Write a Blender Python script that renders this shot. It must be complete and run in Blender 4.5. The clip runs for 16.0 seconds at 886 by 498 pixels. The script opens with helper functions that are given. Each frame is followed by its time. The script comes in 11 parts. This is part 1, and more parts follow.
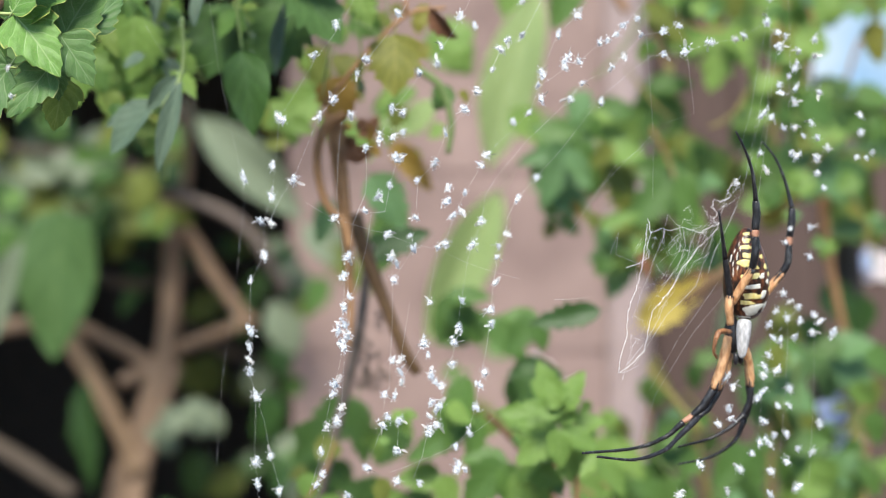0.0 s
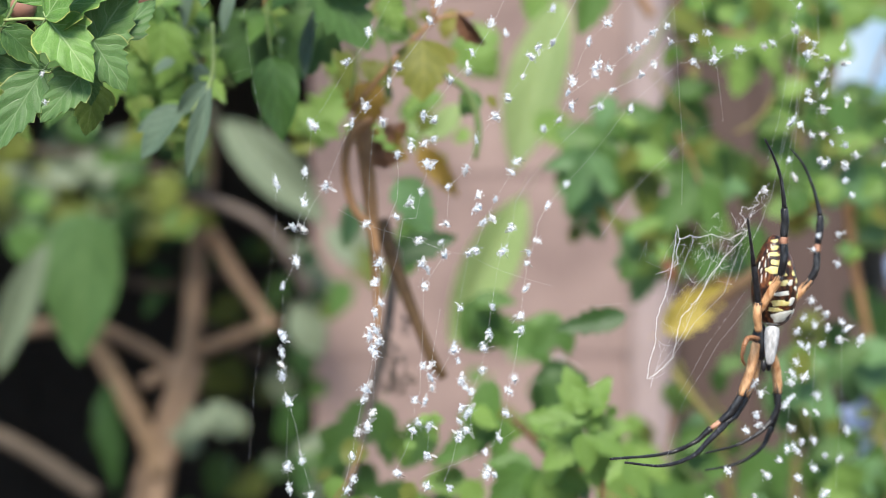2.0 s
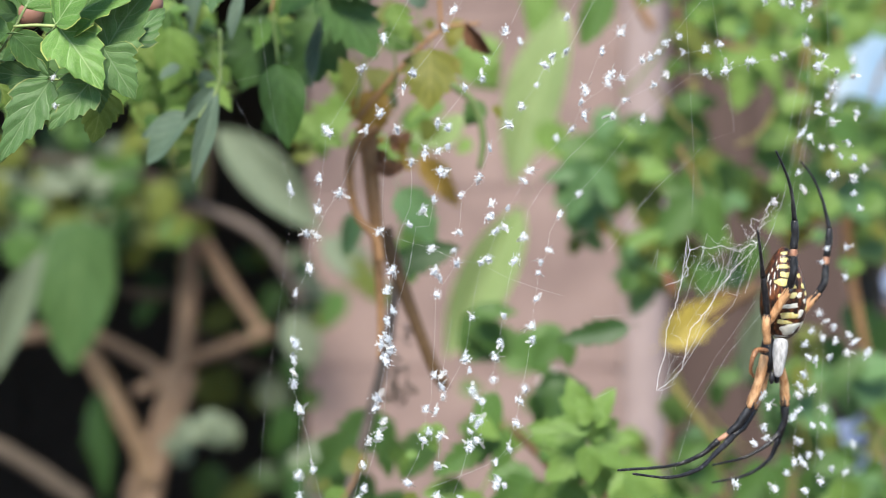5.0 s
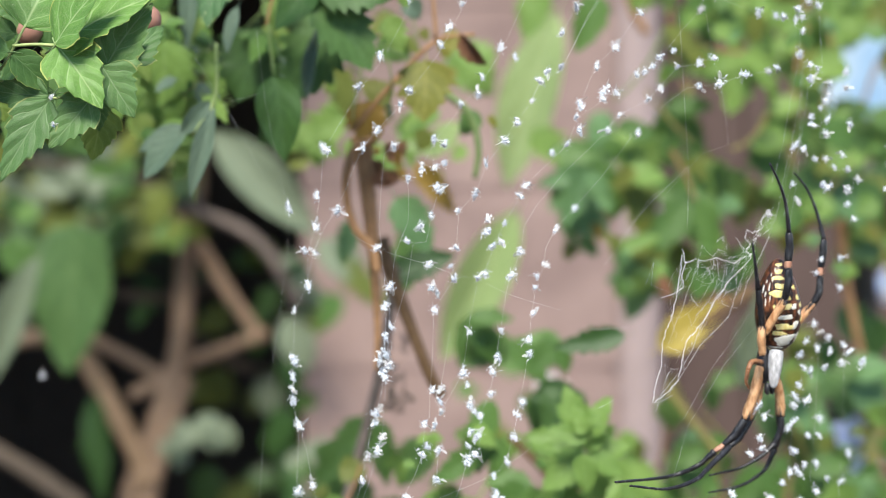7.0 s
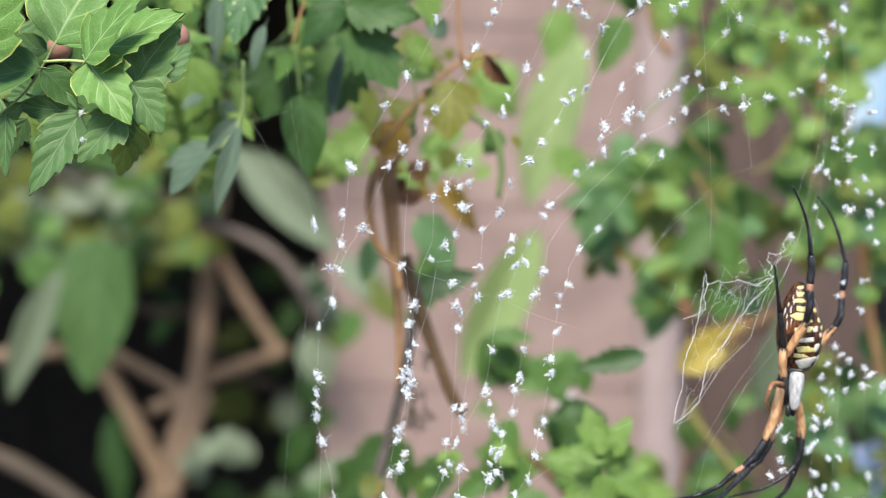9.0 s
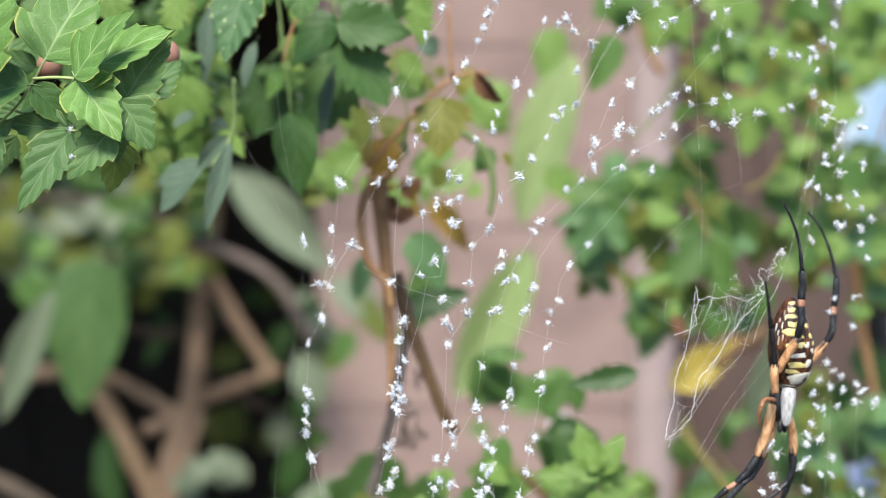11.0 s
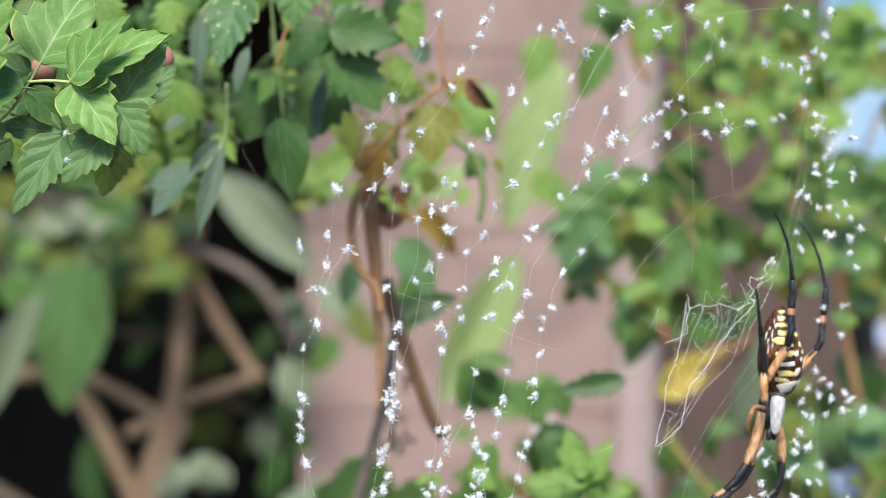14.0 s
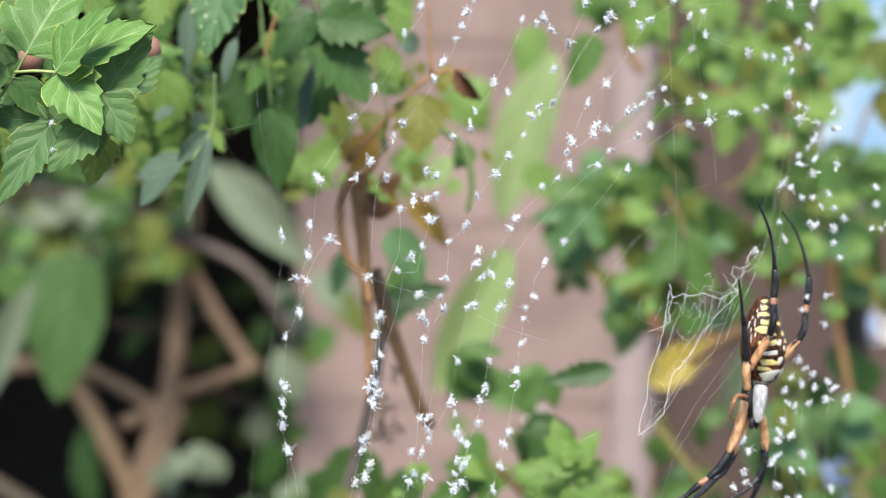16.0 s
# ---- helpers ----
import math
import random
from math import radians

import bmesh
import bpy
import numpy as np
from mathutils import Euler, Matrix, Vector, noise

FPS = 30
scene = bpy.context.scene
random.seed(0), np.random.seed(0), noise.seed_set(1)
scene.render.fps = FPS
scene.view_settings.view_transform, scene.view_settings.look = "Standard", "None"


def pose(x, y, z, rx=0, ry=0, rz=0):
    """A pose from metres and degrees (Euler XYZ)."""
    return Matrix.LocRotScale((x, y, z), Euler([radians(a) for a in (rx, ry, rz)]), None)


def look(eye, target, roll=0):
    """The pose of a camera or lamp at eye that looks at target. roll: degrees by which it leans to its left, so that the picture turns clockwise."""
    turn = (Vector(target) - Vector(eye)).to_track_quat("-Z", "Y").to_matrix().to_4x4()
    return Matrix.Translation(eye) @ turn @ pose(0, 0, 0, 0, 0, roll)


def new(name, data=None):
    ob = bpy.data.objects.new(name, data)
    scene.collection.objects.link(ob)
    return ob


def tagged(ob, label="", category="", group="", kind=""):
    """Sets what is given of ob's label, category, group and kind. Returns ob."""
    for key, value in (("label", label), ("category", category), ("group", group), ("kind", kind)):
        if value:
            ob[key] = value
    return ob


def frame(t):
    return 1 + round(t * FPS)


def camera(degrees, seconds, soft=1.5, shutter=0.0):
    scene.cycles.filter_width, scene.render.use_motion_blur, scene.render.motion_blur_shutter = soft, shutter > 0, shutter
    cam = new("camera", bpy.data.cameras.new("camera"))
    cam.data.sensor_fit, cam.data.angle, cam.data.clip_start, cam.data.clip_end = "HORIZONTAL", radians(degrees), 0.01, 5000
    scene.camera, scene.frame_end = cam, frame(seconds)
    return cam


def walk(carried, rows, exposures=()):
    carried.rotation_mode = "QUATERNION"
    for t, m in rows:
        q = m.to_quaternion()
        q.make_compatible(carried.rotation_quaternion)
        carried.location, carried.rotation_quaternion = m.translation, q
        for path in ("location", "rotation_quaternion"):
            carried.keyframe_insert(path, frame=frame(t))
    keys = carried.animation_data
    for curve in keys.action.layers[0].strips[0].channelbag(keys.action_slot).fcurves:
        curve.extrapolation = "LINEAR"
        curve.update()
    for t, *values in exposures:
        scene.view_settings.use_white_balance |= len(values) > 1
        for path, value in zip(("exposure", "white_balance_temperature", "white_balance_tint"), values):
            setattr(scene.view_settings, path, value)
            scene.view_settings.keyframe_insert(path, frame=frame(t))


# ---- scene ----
cam = camera(30.0, 16.0, soft=0.75)
cam.data.dof.use_dof = True
cam.data.dof.focus_distance = 0.264
cam.data.dof.aperture_fstop = 17.5
BASE = 1.30  # height of the eye over the ground, metres

# seconds; place in millimetres from the starting eye; turn, tilt and lean in degrees
PATH = [
    (0.0, 0.03, 0.01, 0.01, -0.384, -1.151, -0.833),
    (0.5, 0.88, 1.25, 0.13, -0.294, -1.139, -0.644),
    (1.0, 0.65, 2.10, -0.92, -0.046, -1.153, -0.570),
    (1.5, -0.84, 0.98, -0.13, 0.261, -1.085, -0.493),
    (2.0, -1.32, -1.32, 0.64, 0.348, -1.056, -0.640),
    (2.5, -3.46, -0.30, 0.30, 0.191, -0.879, -0.536),
    (3.0, -1.92, -0.09, 1.15, 0.307, -0.865, -0.502),
    (3.5, -3.38, -0.16, 0.78, 0.334, -0.768, -0.359),
    (6.0, -4.49, -1.01, 0.02, -0.091, -0.622, 0.041),
    (6.5, -4.51, -1.86, 0.75, -0.252, -0.613, -0.155),
    (7.0, -4.78, -1.96, 2.84, -0.171, -0.714, -0.412),
    (7.5, -6.04, -1.11, 1.95, -0.017, -0.470, -0.168),
    (8.0, -6.62, -1.82, 1.83, 0.337, -0.327, 0.000),
    (8.5, -7.13, -2.00, 2.42, 0.534, -0.180, 0.256),
    (9.0, -5.32, -3.75, 2.87, 0.529, -0.070, 0.262),
    (9.5, -4.31, -4.15, 2.47, 0.301, 0.190, 0.035),
    (12.0, -6.18, -2.72, 2.06, 0.320, 0.711, 0.304),
    (12.5, -8.09, -3.02, 2.46, 0.244, 0.648, 0.450),
    (13.0, -6.63, -4.07, 2.57, -0.036, 0.773, 0.434),
    (13.5, -5.46, -4.78, 2.49, -0.178, 0.820, 0.436),
    (14.0, -6.40, -4.31, 2.37, -0.270, 0.816, 0.584),
    (14.5, -5.13, -5.19, 2.52, -0.430, 0.765, 0.478),
    (15.0, -4.96, -4.69, 2.54, -0.595, 0.637, 0.553),
    (15.5, -4.84, -5.57, 2.29, -0.485, 0.608, 0.621),
    (16.0, -4.15, -6.02, 2.02, -0.345, 0.526, 0.606),
]
walk(cam, [(t, pose(x / 1000, y / 1000, BASE + z / 1000, 90 + tilt, 0, turn) @ pose(0, 0, 0, 0, 0, lean))
           for t, x, y, z, turn, tilt, lean in PATH], exposures=[(0.0, 0.57), (16.0, 0.57)])

# ---- world and sun
world = bpy.data.worlds.new("world")
scene.world = world
world.use_nodes = True
wt = world.node_tree
sky = wt.nodes.new("ShaderNodeTexSky")
sky.sky_type = "NISHITA"
sky.sun_disc = False
sky.sun_elevation = radians(46)
sky.sun_rotation = radians(185)
sky.air_density = 1.0
sky.dust_density = 0.1
sky.ozone_density = 3.6
wt.links.new(sky.outputs[0], wt.nodes["Background"].inputs[0])
wt.nodes["Background"].inputs[1].default_value = 0.115

sun = new("sun", bpy.data.lights.new("sun", "SUN"))
sun.data.energy = 4.7
sun.data.angle = radians(20)
sun.data.color = (1.0, 0.945, 0.84)
sun.matrix_world = look((-0.15, -1.5, 1.55), (0, 0, 0))


# ---- materials
class Nodes:
    """Short calls for node trees."""

    def __init__(self, name):
        self.mat = bpy.data.materials.new(name)
        self.mat.use_nodes = True
        self.t = self.mat.node_tree
        self.bsdf = self.t.nodes["Principled BSDF"]
        self.out = self.t.nodes["Material Output"]

    def put(self, socket, value):
        if isinstance(value, bpy.types.NodeSocket):
            self.t.links.new(value, socket)
        else:
            socket.default_value = value

    def math(self, op, a, b=0.0, clamp=False):
        n = self.t.nodes.new("ShaderNodeMath")
        n.operation, n.use_clamp = op, clamp
        self.put(n.inputs[0], a)
        self.put(n.inputs[1], b)
        return n.outputs[0]

    def noise(self, scale, detail=3.0, rough=0.55, vector=None, distort=0.0):
        n = self.t.nodes.new("ShaderNodeTexNoise")
        n.inputs["Scale"].default_value, n.inputs["Detail"].default_value = scale, detail
        n.inputs["Roughness"].default_value, n.inputs["Distortion"].default_value = rough, distort
        if vector is None:
            vector = self.coord("Object")
        self.t.links.new(vector, n.inputs["Vector"])
        return n.outputs["Fac"]

    def voronoi(self, scale, vector=None, feature="F1"):
        n = self.t.nodes.new("ShaderNodeTexVoronoi")
        n.feature = feature
        n.inputs["Scale"].default_value = scale
        self.t.links.new(vector if vector is not None else self.coord("Object"), n.inputs["Vector"])
        return n.outputs["Distance"]

    def coord(self, which):
        return self.t.nodes.new("ShaderNodeTexCoord").outputs[which]

    def geo_position(self):
        return self.t.nodes.new("ShaderNodeNewGeometry").outputs["Position"]

    def random(self):
        return self.t.nodes.new("ShaderNodeObjectInfo").outputs["Random"]

    def ramp(self, fac, stops):
        n = self.t.nodes.new("ShaderNodeValToRGB")
        while len(n.color_ramp.elements) < len(stops):
            n.color_ramp.elements.new(0.5)
        for e, (at, col) in zip(n.color_ramp.elements, stops):
            e.position, e.color = at, (*col, 1.0)
        self.t.links.new(fac, n.inputs[0])
        return n.outputs[0]

    def mix(self, fac, a, b):
        n = self.t.nodes.new("ShaderNodeMix")
        n.data_type = "RGBA"
        self.put(n.inputs["Factor"], fac)
        self.put(n.inputs["A"], a if isinstance(a, bpy.types.NodeSocket) else (*a, 1.0))
        self.put(n.inputs["B"], b if isinstance(b, bpy.types.NodeSocket) else (*b, 1.0))
        return n.outputs["Result"]

    def scaled(self, vector, x, y, z):
        n = self.t.nodes.new("ShaderNodeMapping")
        n.inputs["Scale"].default_value = (x, y, z)
        self.t.links.new(vector, n.inputs["Vector"])
        return n.outputs[0]

    def split(self, vector):
        n = self.t.nodes.new("ShaderNodeSeparateXYZ")
        self.t.links.new(vector, n.inputs[0])
        return n.outputs

    def bump(self, height, strength, distance):
        n = self.t.nodes.new("ShaderNodeBump")
        n.inputs["Strength"].default_value, n.inputs["Distance"].default_value = strength, distance
        self.t.links.new(height, n.inputs["Height"])
        self.t.links.new(n.outputs[0], self.bsdf.inputs["Normal"])

    def finish(self, color, rough=0.6, metal=0.0, spec=0.5, translucent=0.0, glow=None):
        self.put(self.bsdf.inputs["Base Color"], color if isinstance(color, bpy.types.NodeSocket) else (*color, 1.0))
        self.put(self.bsdf.inputs["Roughness"], rough)
        self.bsdf.inputs["Metallic"].default_value = metal
        self.bsdf.inputs["Specular IOR Level"].default_value = spec
        if translucent:
            tr = self.t.nodes.new("ShaderNodeBsdfTranslucent")
            self.put(tr.inputs[0], glow if glow is not None else (color if isinstance(color, bpy.types.NodeSocket) else (*color, 1.0)))
            m = self.t.nodes.new("ShaderNodeMixShader")
            m.inputs[0].default_value = translucent
            self.t.links.new(self.bsdf.outputs[0], m.inputs[1])
            self.t.links.new(tr.outputs[0], m.inputs[2])
            self.t.links.new(m.outputs[0], self.out.inputs[0])
        return self.mat


def leaf_material(name, low, high, vein, translucent=0.25, rough=0.5, rim=None, relief=0.2, vein_strength=0.55, spots=False):
    low, high, vein = [(1.03 * c[0], 0.985 * c[1], 1.08 * c[2] + 0.002) for c in (low, high, vein)]
    n = Nodes(name)
    u, v, _ = n.split(n.coord("UV"))
    side = n.math("MULTIPLY", n.math("ABSOLUTE", n.math("SUBTRACT", u, 0.5)), 2.0)
    rib = n.math("SUBTRACT", 1.0, n.math("MULTIPLY", side, 20.0), True)
    waver = n.math("MULTIPLY", n.noise(3.0, 2.0, 0.5), 0.9)
    run = n.math("ADD", waver, n.math("SUBTRACT", n.math("MULTIPLY", v, 4.2), n.math("MULTIPLY", n.math("POWER", side, 0.8), 1.7)))
    gap = n.math("ABSOLUTE", n.math("SUBTRACT", n.math("FRACT", n.math("ADD", run, 8.0)), 0.5))
    laterals = n.math("SUBTRACT", 1.0, n.math("MULTIPLY", gap, 15.0), True)
    net = n.voronoi(30.0, n.coord("UV"), "DISTANCE_TO_EDGE")
    mesh = n.math("MULTIPLY", n.math("SUBTRACT", 1.0, n.math("MULTIPLY", net, 16.0), True), 0.42)
    veins = n.math("MAXIMUM", n.math("MAXIMUM", rib, n.math("MULTIPLY", laterals, n.math("SUBTRACT", 0.8, n.math("MULTIPLY", side, 0.45)))), mesh)
    blotch = n.math("ADD", n.math("MULTIPLY", n.random(), 0.6), n.math("MULTIPLY", n.noise(2.2, 4.0), 0.5), True)
    col = n.ramp(blotch, [(0.15, low), (0.9, high)])
    mottle = n.math("MULTIPLY", n.math("SUBTRACT", n.noise(15.0, 5.0, 0.65, n.coord("UV")), 0.42), 2.2, True)
    col = n.mix(n.math("MULTIPLY", mottle, 0.52), col, tuple(0.5 * c for c in low))
    cell = n.math("MULTIPLY", n.math("MINIMUM", n.math("MULTIPLY", gap, 2.2), 1.0), 0.22)
    col = n.mix(cell, col, tuple(0.55 * c for c in low))
    col = n.mix(n.math("MULTIPLY", veins, vein_strength), col, vein)
    if spots:
        dots = n.math("LESS_THAN", n.voronoi(6.5, n.coord("UV")), 0.17)
        col = n.mix(n.math("MULTIPLY", dots, 0.7), col, (0.5, 0.56, 0.3))
    if rim:
        edge = n.math("MULTIPLY", n.math("SUBTRACT", side, 0.93), 13.0, True)
        edge = n.math("MULTIPLY", edge, n.math("MULTIPLY", n.noise(14.0, 2.0, 0.5, n.coord("UV")), 1.5, True))
        col = n.mix(edge, col, rim)
        scorch = n.math("GREATER_THAN", n.noise(9.0, 2.0, 0.5, n.coord("UV")), 0.72)
        col = n.mix(n.math("MULTIPLY", scorch, 0.5), col, (0.22, 0.13, 0.05))
    n.bump(n.math("SUBTRACT", n.math("ADD", n.math("MULTIPLY", n.noise(7.0, 3.0, 0.5, n.coord("UV")), 0.6), n.math("MINIMUM", n.math("MULTIPLY", gap, 0.8), n.math("MULTIPLY", net, 4.0))), n.math("MULTIPLY", veins, 0.6)), relief, 0.0005)
    return n.finish(col, n.math("ADD", rough - 0.1, n.math("MULTIPLY", n.noise(5.0), 0.2)), 0, 0.32, translucent)


def plain_material(name, low, high, scale=200.0, rough=0.6, relief=0.3, distance=0.0005, stretch=(1, 1, 1), spec=0.4):
    n = Nodes(name)
    at = n.scaled(n.geo_position(), *stretch)
    fac = n.math("ADD", n.math("MULTIPLY", n.noise(scale, 5.0, 0.6, at), 0.7), n.math("MULTIPLY", n.noise(scale / 9, 3.0, 0.5, at), 0.3))
    n.bump(n.noise(scale * 2, 4.0, 0.6, at), relief, distance)
    return n.finish(n.ramp(fac, [(0.3, low), (0.7, high)]), rough, 0, spec)


LEAF = {
    "pep": leaf_material("leaf_fresh", (0.085, 0.215, 0.034), (0.155, 0.33, 0.06), (0.4, 0.54, 0.25), 0.14, 0.46, (0.66, 0.62, 0.18), 0.34, 0.7),
    "pepb": leaf_material("leaf_matt", (0.08, 0.185, 0.05), (0.14, 0.28, 0.075), (0.28, 0.4, 0.2), 0.22, 0.46, (0.5, 0.5, 0.18), 0.42, 0.65),
    "speck": leaf_material("leaf_specked", (0.055, 0.14, 0.045), (0.09, 0.2, 0.065), (0.14, 0.26, 0.1), 0.2, 0.45, (0.45, 0.44, 0.1), 0.3, 0.5, True),
    "entire": leaf_material("leaf_entire", (0.028, 0.08, 0.014), (0.05, 0.12, 0.022), (0.085, 0.17, 0.06), 0.15, 0.4),
    "grey": leaf_material("leaf_matt_dark", (0.052, 0.125, 0.026), (0.085, 0.18, 0.04), (0.11, 0.2, 0.08), 0.2, 0.5),
    "pepd": leaf_material("leaf_deep", (0.055, 0.14, 0.03), (0.09, 0.2, 0.045), (0.16, 0.27, 0.1), 0.12, 0.4, (0.3, 0.36, 0.08), 0.35),
    "pepl": leaf_material("leaf_thin", (0.14, 0.24, 0.04), (0.2, 0.3, 0.06), (0.3, 0.4, 0.12), 0.35, 0.5, (0.5, 0.45, 0.1)),
    "lightj": leaf_material("leaf_lively", (0.13, 0.265, 0.044), (0.23, 0.385, 0.082), (0.3, 0.44, 0.15), 0.35, 0.45),
    "lime": leaf_material("leaf_lime", (0.31, 0.46, 0.15), (0.42, 0.56, 0.22), (0.56, 0.66, 0.36), 0.4, 0.5),
    "mid": leaf_material("leaf_green", (0.065, 0.15, 0.028), (0.115, 0.23, 0.045), (0.14, 0.26, 0.08), 0.25, 0.45),
    "mid2": leaf_material("leaf_broad", (0.07, 0.15, 0.04), (0.115, 0.215, 0.06), (0.2, 0.32, 0.11), 0.25, 0.45),
    "dark": leaf_material("leaf_dark", (0.028, 0.075, 0.016), (0.055, 0.12, 0.025), (0.07, 0.14, 0.05), 0.15, 0.4),
    "teal": leaf_material("leaf_cool", (0.105, 0.22, 0.075), (0.16, 0.31, 0.105), (0.17, 0.3, 0.15), 0.2, 0.42),
    "light": leaf_material("leaf_bright", (0.15, 0.29, 0.05), (0.26, 0.42, 0.09), (0.32, 0.46, 0.16), 0.35, 0.5),
    "olive": leaf_material("leaf_olive", (0.11, 0.15, 0.02), (0.18, 0.22, 0.035), (0.24, 0.28, 0.08), 0.3, 0.5),
    "pale": leaf_material("leaf_silver", (0.36, 0.42, 0.32), (0.5, 0.55, 0.44), (0.5, 0.55, 0.46), 0.2, 0.5),
    "paleg": leaf_material("leaf_greygreen", (0.14, 0.19, 0.105), (0.21, 0.27, 0.16), (0.33, 0.4, 0.25), 0.2, 0.5),
    "blue": leaf_material("leaf_glaucous", (0.085, 0.145, 0.085), (0.135, 0.205, 0.135), (0.2, 0.28, 0.19), 0.15, 0.45),
    "yellow": leaf_material("leaf_yellowing", (0.14, 0.18, 0.028), (0.25, 0.25, 0.035), (0.36, 0.34, 0.08), 0.35, 0.5, (0.25, 0.13, 0.03)),
    "yellow2": leaf_material("leaf_gold", (0.42, 0.34, 0.05), (0.56, 0.45, 0.08), (0.6, 0.5, 0.14), 0.35, 0.5),
    "amber": leaf_material("leaf_amber", (0.27, 0.17, 0.03), (0.38, 0.26, 0.04), (0.4, 0.3, 0.08), 0.3, 0.5, (0.2, 0.1, 0.03)),
    "brown": leaf_material("leaf_dead", (0.2, 0.095, 0.045), (0.32, 0.17, 0.085), (0.24, 0.14, 0.08), 0.1, 0.65, None, 0.8),
}
STEM = {
    "gstem": plain_material("stem_green", (0.22, 0.33, 0.09), (0.4, 0.46, 0.2), 900, 0.5),
    "gstem2": plain_material("stem_darkgreen", (0.1, 0.16, 0.05), (0.17, 0.24, 0.08), 700, 0.5),
    "bstem": plain_material("stem_brown", (0.22, 0.115, 0.05), (0.38, 0.215, 0.105), 500, 0.65),
    "bstem2": plain_material("stem_tan", (0.085, 0.048, 0.021), (0.165, 0.097, 0.046), 400, 0.65),
    "greystem": plain_material("stem_grey", (0.1, 0.08, 0.068), (0.19, 0.15, 0.13), 400, 0.75),
    "ostem": plain_material("stem_ochre", (0.22, 0.12, 0.06), (0.36, 0.2, 0.1), 400, 0.7),
    "olstem": plain_material("stem_olive", (0.15, 0.14, 0.04), (0.26, 0.22, 0.07), 400, 0.65),
    "dstem": plain_material("stem_dark", (0.035, 0.03, 0.028), (0.07, 0.06, 0.05), 300, 0.8),
    "bark": plain_material("bark_tan", (0.2, 0.135, 0.09), (0.37, 0.255, 0.175), 120, 0.8, 0.6, 0.002, (1, 1, 0.4)),
    "bark2": plain_material("bark_warm", (0.22, 0.146, 0.088), (0.38, 0.26, 0.165), 120, 0.8, 0.6, 0.002, (1, 1, 0.4)),
    "bark3": plain_material("bark_grey", (0.06, 0.046, 0.035), (0.115, 0.09, 0.068), 120, 0.85, 0.6, 0.002, (1, 1, 0.4)),
}


def fly_material():
    n = Nodes("wax_white")
    at = n.coord("Object")
    fluff = n.noise(5200.0, 4.0, 0.7, at)
    tint = n.ramp(n.random(), [(0.0, (0.8, 0.85, 0.92)), (0.84, (0.88, 0.9, 0.92)), (0.92, (0.72, 0.66, 0.56)), (1.0, (0.5, 0.38, 0.24))])
    n.bump(fluff, 0.9, 0.0001)
    return n.finish(n.mix(n.math("MULTIPLY", n.math("SUBTRACT", fluff, 0.42), 3.0, True), (0.7, 0.74, 0.8), tint), 0.75, 0, 0.3, 0.1)


def wing_material():
    n = Nodes("wing_film")
    u, v, _ = n.split(n.coord("UV"))
    side = n.math("ABSOLUTE", n.math("SUBTRACT", u, 0.5))
    edge = n.math("MULTIPLY", n.math("SUBTRACT", n.math("MAXIMUM", side, n.math("SUBTRACT", v, 0.5)), 0.38), 8.0, True)
    rib = n.math("SUBTRACT", 1.0, n.math("MULTIPLY", side, 14.0), True)
    n.put(n.bsdf.inputs["Alpha"], n.math("ADD", 0.3, n.math("MULTIPLY", n.math("MAXIMUM", edge, rib), 0.5)))
    return n.finish((0.78, 0.79, 0.8), 0.4, 0, 0.6)


WAX, WING = fly_material(), wing_material()
SILK = Nodes("silk").finish((0.93, 0.94, 0.95), 0.35, 0, 0.6, 0.12)
SILK_FINE = Nodes("silk_fine")
SILK_FINE.bsdf.inputs["Alpha"].default_value = 0.72
SILK_FINE = SILK_FINE.finish((0.86, 0.87, 0.9), 0.35, 0, 0.6)


def leg_material(name, low, high, rough, dust=None):
    n = Nodes(name)
    at = n.scaled(n.geo_position(), 1, 1, 0.35)
    n.bump(n.noise(4000.0, 3.0, 0.6, at), 0.5, 0.0001)
    col = n.ramp(n.noise(1800.0, 4.0, 0.6, at), [(0.35, low), (0.68, high)])
    if dust:
        col = n.mix(n.math("MULTIPLY", n.math("SUBTRACT", n.noise(900.0, 5.0, 0.7, at), 0.56), 5.0, True), col, dust)
    return n.finish(col, rough, 0, 0.45)


ORANGE = leg_material("leg_orange", (0.42, 0.19, 0.08), (0.8, 0.5, 0.27), 0.5, (0.3, 0.1, 0.05))
BLACK = leg_material("leg_black", (0.008, 0.008, 0.01), (0.03, 0.03, 0.036), 0.36, (0.13, 0.14, 0.15))
RING = leg_material("leg_ring", (0.34, 0.15, 0.09), (0.62, 0.36, 0.25), 0.5, (0.08, 0.04, 0.03))
SILVER = leg_material("carapace_hair", (0.3, 0.3, 0.31), (0.66, 0.66, 0.68), 0.55)
BROWN = leg_material("leg_brown", (0.12, 0.05, 0.025), (0.42, 0.2, 0.09), 0.5)
YELLOW = leg_material("marking_yellow", (0.8, 0.66, 0.2), (0.88, 0.8, 0.42), 0.45)
CREAM = leg_material("marking_cream", (0.78, 0.76, 0.66), (0.88, 0.87, 0.8), 0.45)


